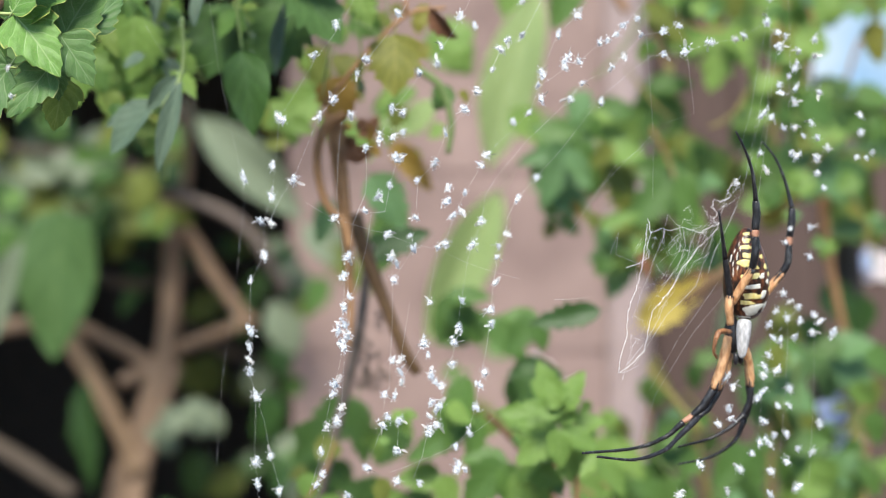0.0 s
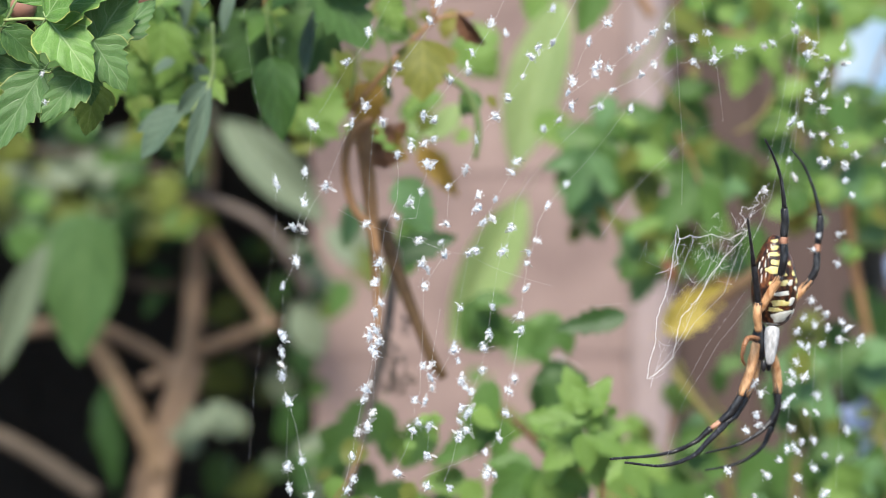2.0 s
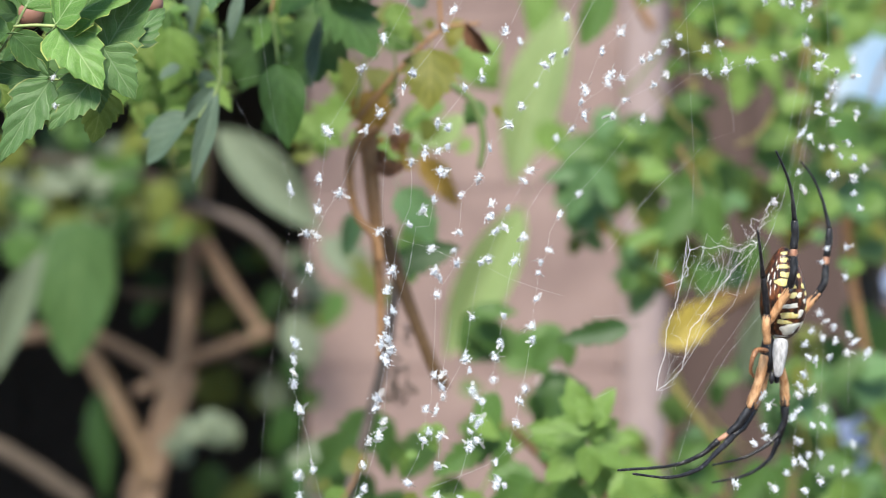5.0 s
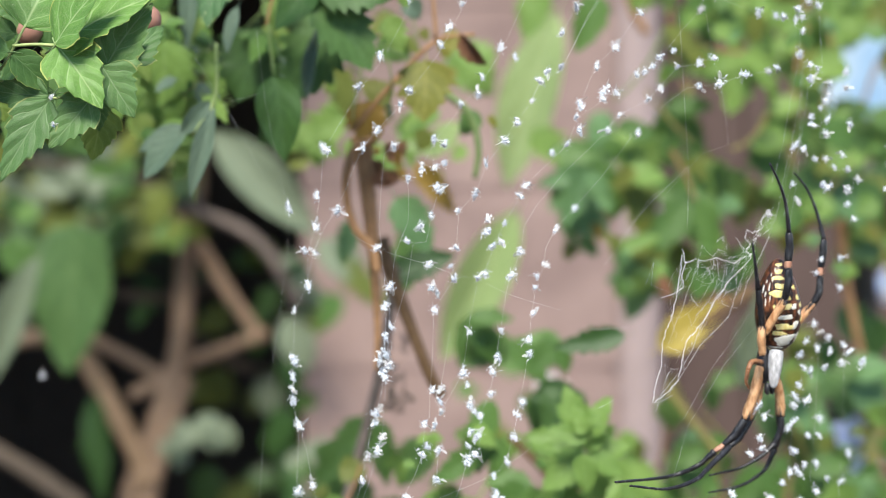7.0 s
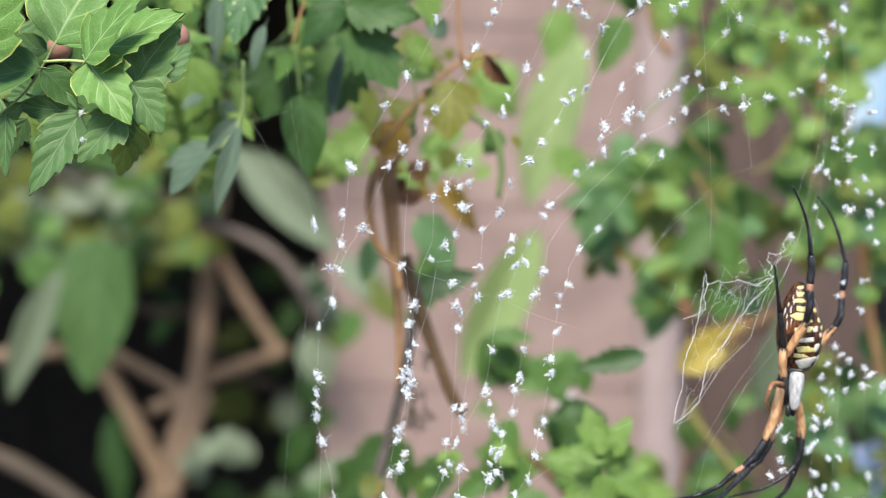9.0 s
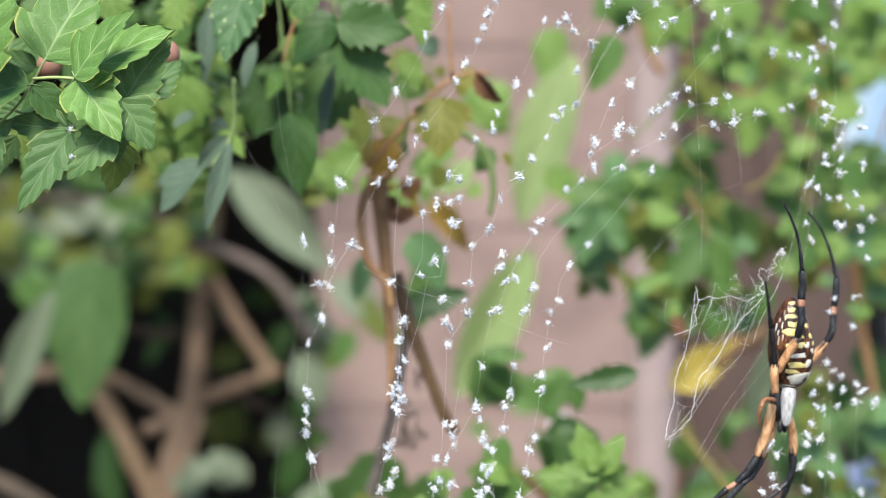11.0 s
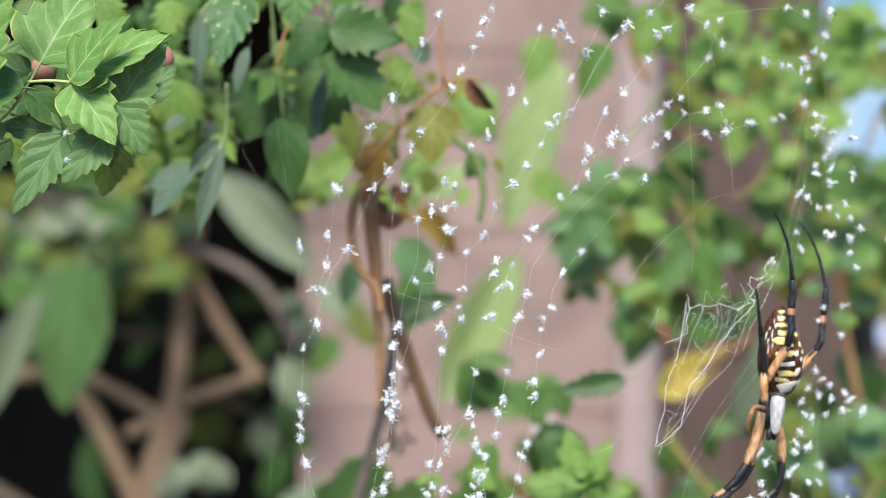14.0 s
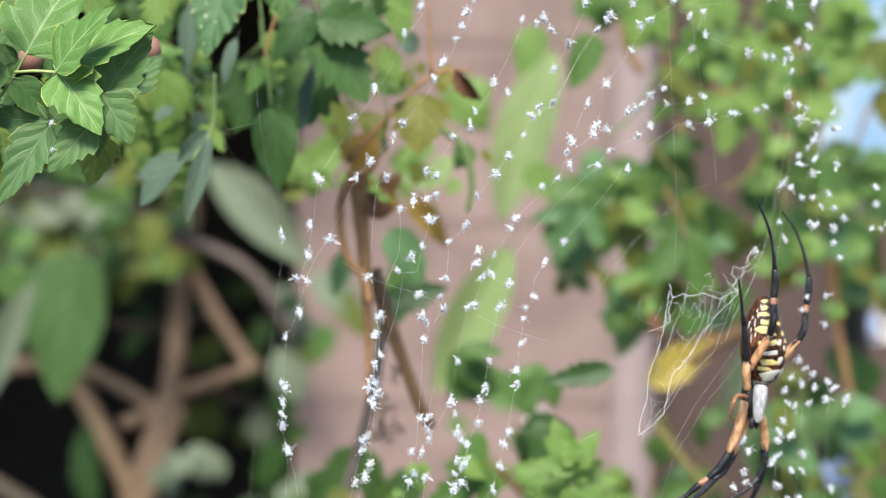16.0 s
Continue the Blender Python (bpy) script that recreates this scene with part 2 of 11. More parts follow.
def abdomen_material():
    n = Nodes("abdomen_brown")
    at = n.scaled(n.coord("Object"), 1900, 1900, 420)
    streak = n.noise(1.0, 3.0, 0.6, at, 0.6)
    col = n.ramp(streak, [(0.4, (0.012, 0.008, 0.006)), (0.5, (0.05, 0.018, 0.009)), (0.59, (0.17, 0.055, 0.02)), (0.69, (0.28, 0.11, 0.045)), (0.77, (0.62, 0.48, 0.3))])
    n.bump(n.noise(2500.0, 3.0), 0.3, 0.0001)
    return n.finish(col, 0.38, 0, 0.5)


ABDOMEN = abdomen_material()


def berry_material():
    n = Nodes("berry_skin")
    return n.finish(n.ramp(n.noise(160.0, 4.0), [(0.3, (0.3, 0.14, 0.1)), (0.7, (0.42, 0.23, 0.17))]), 0.45, 0, 0.5)


def brick_material():
    n = Nodes("pink_block")
    at = n.geo_position()
    big, fine = n.noise(14.0, 4.0, 0.6, at), n.noise(260.0, 4.0, 0.65, at)
    col = n.ramp(n.math("ADD", n.math("MULTIPLY", big, 0.7), n.math("MULTIPLY", fine, 0.3)), [(0.34, (0.19, 0.133, 0.122)), (0.66, (0.315, 0.228, 0.206))])
    n.bump(fine, 0.4, 0.001)
    return n.finish(col, 0.85, 0, 0.3)


PINK = brick_material()
MORTAR = plain_material("mortar_mauve", (0.2, 0.14, 0.13), (0.28, 0.2, 0.182), 200, 0.9)
TRIM = plain_material("trim_pale_pink", (0.27, 0.21, 0.205), (0.345, 0.27, 0.262), 90, 0.7)
# the wall's pink-brown taken darker, with the shade in the base colour
MAUVE_SHADED = plain_material("board_shaded_mauve", (0.064, 0.042, 0.037), (0.1, 0.065, 0.057), 60, 0.8, 0.4, 0.001, (1, 1, 0.2))
# near black, so that the boards of the hollow carry its deep shade
SHADE_BLACK = plain_material("board_shade_black", (0.013, 0.011, 0.009), (0.028, 0.023, 0.019), 40, 0.9)
SOIL = plain_material("soil", (0.05, 0.035, 0.025), (0.11, 0.08, 0.055), 60, 0.95, 0.8, 0.004)
HAZE = Nodes("sky_far")
HAZE.put(HAZE.bsdf.inputs["Emission Color"], HAZE.ramp(HAZE.noise(0.35, 3.0, 0.5), [(0.42, (0.19, 0.38, 0.62)), (0.62, (0.5, 0.62, 0.72))]))
HAZE.bsdf.inputs["Emission Strength"].default_value = 1.0
HAZE = HAZE.finish((0.0, 0.0, 0.0), 1.0, 0, 0.0)
PETAL = Nodes("petal_blue")
PETAL = PETAL.finish(PETAL.ramp(PETAL.random(), [(0.0, (0.5, 0.6, 0.88)), (1.0, (0.7, 0.78, 0.92))]), 0.6, 0, 0.3, 0.3)
PETAL_W = Nodes("petal_white").finish((0.8, 0.72, 0.72), 0.6, 0, 0.3, 0.3)


# ---- shapes
def at_mm(p):
    return Vector((p[0] / 1000, p[1] / 1000, BASE + p[2] / 1000))


def thing(name, origin, label, category, group="", kind=""):
    ob = new(name)
    ob.location = origin
    ob.empty_display_size = 0.01
    return tagged(ob, label, category, group, kind)


def origin_of(ob):
    o = Vector((0, 0, 0))
    while ob is not None:
        o += ob.matrix_basis.translation
        ob = ob.parent
    return o


def finish_mesh(name, bm, materials, smooth=True):
    me = bpy.data.meshes.new(name)
    bm.normal_update()
    bm.to_mesh(me)
    bm.free()
    for m in materials if isinstance(materials, (list, tuple)) else [materials]:
        me.materials.append(m)
    if smooth:
        for p in me.polygons:
            p.use_smooth = True
    return me


def part(name, bm, material, parent, label="", smooth=True):
    """One mesh object, given in world space, under a thing or a part that is not turned."""
    off = origin_of(parent)
    bmesh.ops.translate(bm, verts=bm.verts, vec=-off)
    ob = new(name, finish_mesh(name, bm, material, smooth))
    ob.parent = parent
    return tagged(ob, label) if label else ob


def spline(points, per=6):
    """A smooth line through a few points."""
    p = [Vector(q) for q in points]
    p = [2 * p[0] - p[1], *p, 2 * p[-1] - p[-2]]
    out = []
    for a, b, c, d in zip(p, p[1:], p[2:], p[3:]):
        for k in range(per):
            t = k / per
            out.append(0.5 * (2 * b + (c - a) * t + (2 * a - 5 * b + 4 * c - d) * t * t + (3 * b - a - 3 * c + d) * t ** 3))
    return out + [p[-2]]


def tube(points, r0, r1, sides=8, bm=None, wobble=0.0, profile=None, grain=60.0):
    bm = bm or bmesh.new()
    rings, side = [], None
    for k, p in enumerate(points):
        way = (points[min(k + 1, len(points) - 1)] - points[max(k - 1, 0)]).normalized()
        side = (side - way * side.dot(way)) if side else way.orthogonal()
        side = (side if side.length > 1e-9 else way.orthogonal()).normalized()
        other = way.cross(side)
        f = k / (len(points) - 1)
        r = r0 + (r1 - r0) * f
        if profile:
            r *= profile(f)
        ring = []
        for j in range(sides):
            a = 2 * math.pi * j / sides
            q = r * (1 + wobble * noise.noise(p * grain + Vector((math.cos(a), math.sin(a), 0)) * 1.7))
            ring.append(bm.verts.new(p + side * (q * math.cos(a)) + other * (q * math.sin(a))))
        rings.append(ring)
    for a, b in zip(rings, rings[1:]):
        for j in range(sides):
            bm.faces.new((a[j], a[(j + 1) % sides], b[(j + 1) % sides], b[j]))
    bm.faces.new(rings[0][::-1])
    bm.faces.new(rings[-1])
    return bm


def ellipsoid(center, rx, ry, rz, turn=None, segments=20, rings=14, bm=None, shape=None):
    bm = bm or bmesh.new()
    made = bmesh.ops.create_uvsphere(bm, u_segments=segments, v_segments=rings, radius=1.0)["verts"]
    for v in made:
        co = v.co.copy()
        k = shape(co.z) if shape else 1.0
        co = Vector((co.x * rx * k, co.y * ry * k, co.z * rz))
        v.co = (turn @ co if turn else co) + center
    return bm


def slab(x0, x1, y0, y1, z0, z1, bevel=0.0):
    bm = bmesh.new()
    bmesh.ops.create_cube(bm, size=1.0)
    for v in bm.verts:
        v.co = Vector((x0 + (v.co.x + 0.5) * (x1 - x0), y0 + (v.co.y + 0.5) * (y1 - y0), z0 + (v.co.z + 0.5) * (z1 - z0)))
    if bevel:
        bmesh.ops.bevel(bm, geom=bm.edges[:], offset=bevel, segments=2, affect="EDGES")
    return bm


OUTLINE = {  # teeth a side, tooth depth, widest place, bend down the length, fold, rows
    "fresh": (4, 0.3, 0.5, -0.12, 0.16, 96),
    "round": (3, 0.1, 0.55, -0.08, 0.2, 30),
    "jagged": (4, 0.42, 0.6, -0.14, 0.14, 28),
    "oval": (0, 0.0, 0.7, -0.15, 0.18, 16),
    "point": (0, 0.0, 0.6, -0.12, 0.16, 20),
    "lance": (0, 0.0, 0.8, -0.2, 0.25, 16),
    "strap": (0, 0.0, 0.6, -0.08, 0.04, 16),
    "lobed": (3, 0.62, 0.5, -0.1, 0.14, 28),
    "heart": (0, 0.0, 0.42, -0.1, 0.14, 18),
    "curled": (3, 0.3, 0.75, -0.3, 0.5, 24),
}
SHAPE_OF = {"pepb": "fresh", "speck": "fresh", "entire": "point", "grey": "jagged", "pep": "fresh", "pepd": "round", "pepl": "fresh", "mid": "jagged", "mid2": "heart", "dark": "jagged", "teal": "jagged", "light": "lobed", "lightj": "jagged", "lime": "lance",
            "olive": "lobed", "pale": "oval", "paleg": "lance", "blue": "lance", "yellow": "jagged", "yellow2": "jagged", "amber": "jagged",
            "brown": "curled"}


def toothed(rnd):
    """Half the width of a coarsely toothed blade down one side: shares of its length, and the half-widths there."""
    at, wide = [0.0, 0.03, 0.1, 0.2, 0.28], [0.0, 0.2, 0.38, 0.46, 0.48]
    t = rnd.uniform(0.3, 0.4)
    while t < 0.9:
        out = 0.53 * (1 - (t - 0.3) / 0.72) ** 0.8
        at += [t, t + 0.018]
        wide += [out, out * rnd.uniform(0.74, 0.84) - 0.02]
        t += rnd.uniform(0.13, 0.2)
    return at + [1.0], wide + [0.0]


def leaf_mesh(shape, material, seed):
    """A blade one long and one wide, with its stalk end at the origin and its tip along +y."""
    teeth, bite, wide, bend, fold, rows = OUTLINE[shape]
    rnd = random.Random(seed)
    e1, e2 = {"fresh": (0.42, 0.80), "heart": (0.42, 0.85), "jagged": (0.58, 1.05), "lobed": (0.55, 0.98), "oval": (0.62, 0.92), "point": (0.62, 1.1), "round": (0.55, 0.85)}.get(shape, (wide, wide * 1.15))
    top = max((k / 50) ** e1 * (1 - k / 50) ** e2 for k in range(51))
    cols = 14 if rows > 40 else 6
    bm = bmesh.new()
    uv = bm.loops.layers.uv.new("UVMap")
    phase, wave, lean = [rnd.uniform(0, 0.6), rnd.uniform(0, 0.6)], rnd.uniform(0, 6), rnd.uniform(-0.05, 0.05)
    grid, tex = [], {}
    edges = [toothed(rnd), toothed(rnd)] if shape == "fresh" else None
    for i in range(rows + 1):
        t = i / rows
        row = []
        for j in range(cols + 1):
            u = 2 * j / cols - 1
            half = 0.5 * (max(t, 0) ** e1 * max(1 - t, 0) ** e2) / top
            push = 0.0
            if edges:
                whole = half
                half += (np.interp(t, *edges[u > 0]) - whole) * abs(u) ** 3
                push = 0.10 * max(0.0, half - 0.9 * whole) * abs(u) ** 6
            elif teeth:
                k = max(0.0, t - 0.22) / 0.78 * (teeth + 0.75) + phase[u > 0] + 0.4
                saw = (k % 1.0) ** (2.4 if shape == "fresh" else 1.3)
                half *= 1 + bite * (saw - 0.62) * abs(u) ** 2 * min(1.0, 3 * t) * min(1.0, 2.6 * (1 - t))
                push = 0.9 * bite * saw / (teeth + 1) * abs(u) ** 3 * (1 - t) * min(1.0, 3 * t)
            x = u * half + lean * math.sin(3.1 * t)
            z = fold * abs(u) * half + bend * (t - 0.15) ** 2 + 0.025 * math.sin(9 * t + wave + 2 * u) * abs(u)
            if shape == "fresh":  # blade swells between the side veins
                z += 0.011 * math.cos(2 * math.pi * (4.2 * t - 1.7 * abs(u) ** 0.8 + 0.45)) * min(1.0, 3 * abs(u)) * (1 - abs(u) ** 4)
            v = bm.verts.new((x, t + push, z))
            tex[v] = (j / cols, t)
            row.append(v)
        grid.append(row)
    for a, b in zip(grid, grid[1:]):
        for j in range(cols):
            face = bm.faces.new((a[j], a[j + 1], b[j + 1], b[j]))
            for loop in face.loops:
                loop[uv].uv = tex[loop.vert]
    stalk = [Vector((0, 0.03, -0.004)), Vector((0, -0.06, -0.012)), Vector((lean, -0.15, -0.05))]
    made = set(bm.faces)
    tube(stalk, 0.014, 0.011, 5, bm)
    for face in bm.faces:
        if face not in made:
            for loop in face.loops:
                loop[uv].uv = (0.5, 0.02)
    return finish_mesh("leaf", bm, material)


LEAF_MESHES = {}


def leaf(plant, kind, base, tip, width, roll=0.0, label=""):
    """One leaf from its stalk end to its tip, in millimetres; roll turns the blade about its midrib."""
    rnd = random.Random(repr(base))
    seed = rnd.randrange(4)
    if (kind, seed) not in LEAF_MESHES:
        LEAF_MESHES[kind, seed] = leaf_mesh(SHAPE_OF[kind], LEAF[kind], seed)
    a, b = at_mm(base), at_mm(tip)
    along = (b - a).normalized()
    face = Vector((rnd.uniform(-0.25, 0.25), -1.0, 0.4 + rnd.uniform(-0.2, 0.3)))
    face = (face - along * face.dot(along)).normalized()
    across = along.cross(face)
    turn = Matrix((across, along, face)).transposed().to_4x4() @ pose(0, 0, 0, 0, roll + rnd.uniform(-12, 12), 0)
    long = (b - a).length
    ob = new("leaf", LEAF_MESHES[kind, seed])
    ob.parent = plant
    ob.matrix_basis = Matrix.Translation(a - origin_of(plant)) @ turn @ Matrix.Diagonal((width / 1000, long, 0.5 * (long + width / 1000), 1))
    return tagged(ob, label) if label else ob


def stem(plant, material, points, r0, r1, name="stem"):
    """A tapering stem through a few places, in millimetres."""
    line = spline([at_mm(p) for p in points], 7)
    return part(name, tube(line, r0 / 1000, r1 / 1000, 10, wobble=0.18), STEM[material], plant)


# ---- the setting
def setting():
    ground = new("ground", finish_mesh("ground", slab(-60, 60, -60, 60, -0.3, 0.0), SOIL))
    tagged(ground, "bare dark garden soil reaching to the horizon", "ground", kind="structure")
    # column of pink painted blocks
    column = thing("wall_column", (0.028, 1.4, 0), "pink painted block column behind the vines", "wall", kind="structure")
    x0, x1 = -0.112, 0.135
    part("mortar", slab(x0 + 0.004, x1 - 0.004, 1.3015, 1.55, 0.0, 2.4), MORTAR, column, smooth=False)
    course = 0.1425
    z = BASE + 0.0325 - 9 * course
    while z < 2.3:
        part("brick", slab(x0, x1, 1.300, 1.50, max(z, 0.0) + 0.0012, z + course - 0.0012, 0.002), PINK, column, smooth=False)
        z += course
    # rounded pale corner post
    post = thing("corner_post", (0.152, 1.33, 0), "pale pink rounded corner post beside the block column", "post", kind="structure")
    part("post_shaft", tube([Vector((0.153, 1.325, k * 0.25)) for k in range(11)], 0.022, 0.022, 24), TRIM, post)
    # shaded wall face further back, as boards darkened in colour for the shade
    back = thing("wall_back", (0.27, 1.6, 0), "boarded wall at the back, its shade put into a dark mauve colour", "wall", kind="structure")
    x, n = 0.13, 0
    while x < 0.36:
        part("board", slab(x, x + 0.0755, 1.55 + 0.002 * (n % 2), 1.6, 0.0, 2.4, 0.002), MAUVE_SHADED, back, smooth=False)
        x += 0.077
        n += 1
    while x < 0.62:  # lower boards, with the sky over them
        part("board", slab(x, x + 0.0755, 1.55 + 0.002 * (n % 2), 1.6, 0.0, BASE + 0.098, 0.002), MAUVE_SHADED, back, smooth=False)
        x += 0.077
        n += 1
    # hollow under the shrub: added boards, its deep shade put into their black
    hollow = thing("wall_hollow", (-0.6, 2.2, 0), "added boards around the hollow behind the shrub, coloured black for its shade", "wall", kind="structure")
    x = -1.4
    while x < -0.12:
        part("board", slab(x, x + 0.118, 2.2, 2.24, 0.0, 1.748, 0.003), SHADE_BLACK, hollow, smooth=False)
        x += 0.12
    part("side_board", slab(-0.116, -0.113, 1.52, 2.2, 0.0, 1.748), SHADE_BLACK, hollow, smooth=False)
    part("side_board", slab(-1.44, -1.4, 1.2, 2.24, 0.0, 1.748), SHADE_BLACK, hollow, smooth=False)
    # unseen overhang, added to keep the sun off the shrub and hollow
    part("shade_roof", slab(-1.44, -0.116, 0.93, 2.24, 1.75, 1.77), SHADE_BLACK, hollow, smooth=False)

    backdrop = new("backdrop", finish_mesh("backdrop", slab(-26, 34, 40.0, 40.2, -1.0, 17.0), HAZE))
    tagged(backdrop, "pale blue sky with soft white cloud", "sky", kind="structure")


setting()


# ---- plants
peppervine_spray = thing("peppervine_spray", at_mm((-248.8, 392.0, -1302.0)), "fresh green peppervine spray with toothed leaflets and pinkish berries", "vine")
stem(peppervine_spray, "gstem", [(-86.5, 264.0, 17.8), (-80.1, 264.0, 23.8), (-75.6, 264.0, 27.9), (-72.7, 264.0, 32.3), (-70.8, 264.0, 35.8)], 0.20, 0.20)
stem(peppervine_spray, "gstem", [(-72.3, 262.0, 32.4), (-68.8, 262.0, 32.6), (-65.2, 262.0, 32.4)], 0.27, 0.30)
stem(peppervine_spray, "gstem", [(-71.4, 266.0, 32.0), (-68.8, 266.0, 30.7), (-66.0, 266.0, 29.8), (-57.7, 266.0, 29.4)], 0.27, 0.18)
stem(peppervine_spray, "gstem", [(-76.1, 266.0, 27.6), (-67.8, 266.0, 24.5), (-63.2, 266.0, 25.0)], 0.24, 0.18)
stem(peppervine_spray, "gstem", [(-88.8, 272.0, 18.2), (-136.8, 308.0, -311.3), (-216.8, 368.0, -838.6), (-248.8, 392.0, -1302.0)], 0.30, 2.20, "main_stem")
leaf(peppervine_spray, "pep", (-64.3, 258.0, 31.9), (-56.8, 255.0, 22.1), 10.3, -3.6)
leaf(peppervine_spray, "pep", (-65.3, 262.0, 32.6), (-49.6, 259.0, 40.7), 13.6, 4.8)
leaf(peppervine_spray, "pep", (-64.6, 258.0, 32.3), (-55.4, 254.0, 42.6), 10.3, -8.4)
leaf(peppervine_spray, "pep", (-70.9, 264.0, 35.7), (-63.3, 268.0, 50.2), 15.6, -3)
leaf(peppervine_spray, "pep", (-83.5, 257.0, 32.4), (-72.6, 253.0, 50.6), 13.6, 8.0)
leaf(peppervine_spray, "pepd", (-72.5, 260.0, 31.2), (-86.5, 263.0, 29.7), 9.3, 6)
leaf(peppervine_spray, "pepd", (-72.7, 266.0, 34.8), (-79.7, 266.0, 36.4), 4.6, -6)
leaf(peppervine_spray, "pepd", (-72.2, 261.0, 31.1), (-67.1, 264.0, 25.6), 5.7, 8.4)
leaf(peppervine_spray, "pepb", (-66.9, 263.0, 24.6), (-78.3, 266.0, 26.0), 6.6, -8.4)
leaf(peppervine_spray, "pepb", (-57.7, 262.0, 28.6), (-50.1, 262.0, 39.2), 9.6, 6)
leaf(peppervine_spray, "pepb", (-55.8, 272.0, 30.5), (-50.6, 276.0, 37.5), 7.6)
leaf(peppervine_spray, "pepb", (-57.7, 260.0, 28.9), (-52.5, 260.0, 20.9), 9.0, -9.6)
leaf(peppervine_spray, "pepb", (-66.3, 261.0, 23.7), (-73.7, 258.0, 10.9), 8.4, 4.8)
leaf(peppervine_spray, "pepb", (-59.4, 260.0, 23.9), (-66.0, 258.0, 16.1), 7.9, -6)
leaf(peppervine_spray, "pepb", (-78.6, 263.0, 24.0), (-78.9, 263.0, 13.8), 5.3, 8.4)
leaf(peppervine_spray, "pepl", (-61.9, 280.0, 23.8), (-63.8, 280.0, 14.9), 8.8)
leaf(peppervine_spray, "pepb", (-60.2, 268.0, 24.0), (-60.0, 268.0, 19.1), 5.1)
leaf(peppervine_spray, "pepl", (-82.7, 292.0, 26.9), (-81.6, 292.0, 22.3), 5.3)
leaf(peppervine_spray, "pepd", (-73.3, 290.0, 43.5), (-73.2, 290.0, 34.5), 8.8)
leaf(peppervine_spray, "pepb", (-88.7, 288.0, 30.2), (-92.5, 288.0, 16.2), 8.3)
leaf(peppervine_spray, "pepb", (-76.5, 264.0, 25.7), (-80.7, 264.0, 21.5), 3.7, 8.4)
leaf(peppervine_spray, "pepl", (-71.2, 300.0, 31.5), (-76.5, 300.0, 41.8), 7.8)
leaf(peppervine_spray, "pepd", (-79.8, 288.0, 43.2), (-78.8, 288.0, 36.2), 7.5, 6)
leaf(peppervine_spray, "pepb", (-83.4, 276.0, 28.1), (-87.2, 276.0, 23.3), 7.2)
leaf(peppervine_spray, "pepb", (-78.2, 282.0, 30.0), (-84.1, 282.0, 28.1), 5.4)
leaf(peppervine_spray, "pepl", (-78.4, 300.0, 25.2), (-84.7, 300.0, 26.4), 5.7)
leaf(peppervine_spray, "pepd", (-67.3, 286.0, 30.1), (-62.3, 286.0, 25.2), 7.4)
leaf(peppervine_spray, "pepb", (-67.7, 272.0, 25.5), (-74.7, 274.0, 22.1), 5.6)
leaf(peppervine_spray, "pepb", (-64.9, 270.0, 24.7), (-63.9, 272.0, 18.4), 5.4)
leaf(peppervine_spray, "pepb", (-58.9, 270.0, 31.0), (-53.0, 272.0, 35.5), 5.9)
leaf(peppervine_spray, "pepd", (-72.5, 274.0, 32.7), (-78.6, 276.0, 26.7), 4.3)
leaf(peppervine_spray, "pepb", (-78.3, 275.0, 24.2), (-83.1, 277.0, 16.8), 4.1)
leaf(peppervine_spray, "pepd", (-64.9, 274.0, 33.7), (-60.5, 276.0, 29.2), 4.7)
leaf(peppervine_spray, "pepl", (-72.7, 284.0, 24.0), (-72.1, 286.0, 17.2), 4.9)

vine_canopy = thing("vine_canopy", at_mm((-270.2, 680.0, -1302.0)), "dark green vine leaves hanging over the web from above", "vine")
stem(vine_canopy, "gstem2", [(-42.8, 348.3, 66.5), (-41.7, 348.3, 56.8), (-40.4, 348.3, 46.0), (-39.1, 348.3, 34.6)], 0.31, 0.24)
stem(vine_canopy, "gstem2", [(-32.6, 345.7, 66.1), (-30.5, 345.7, 58.9), (-29.1, 345.7, 53.5), (-28.7, 345.7, 45.8)], 0.31, 0.24)
stem(vine_canopy, "bstem", [(-36.9, 348.3, 58.1), (-39.3, 348.3, 52.0), (-40.7, 348.3, 46.0)], 0.36, 0.30)
stem(vine_canopy, "gstem", [(-49.1, 331.1, 40.4), (-49.4, 331.1, 29.5), (-53.5, 331.1, 22.6)], 0.34, 0.23)
stem(vine_canopy, "gstem", [(-65.3, 404.2, 76.5), (-64.8, 404.2, 51.4), (-63.5, 404.2, 27.0), (-64.4, 404.2, 9.6)], 0.33, 0.28)
stem(vine_canopy, "gstem2", [(-18.2, 396.3, 47.2), (-13.7, 396.3, 44.8), (-9.3, 396.3, 42.6), (-5.5, 396.3, 40.9)], 0.37, 0.21)
stem(vine_canopy, "gstem2", [(-44.6, 376.2, 58.4), (-43.9, 376.2, 52.2), (-41.8, 376.2, 46.1), (-38.8, 376.2, 41.4)], 0.31, 0.20)
stem(vine_canopy, "bstem", [(-77.2, 430.2, 57.2), (-75.8, 430.2, 48.8), (-73.1, 430.2, 40.6), (-69.8, 430.2, 33.9)], 0.39, 0.23)
stem(vine_canopy, "gstem", [(-38.0, 389.9, 68.9), (-35.2, 389.9, 66.6), (-32.0, 389.9, 65.0), (-29.1, 389.9, 64.0)], 0.32, 0.21)
stem(vine_canopy, "gstem", [(-20.0, 364.0, 44.1), (-21.5, 364.0, 38.1), (-22.8, 364.0, 32.0), (-23.5, 364.0, 26.7)], 0.28, 0.19)
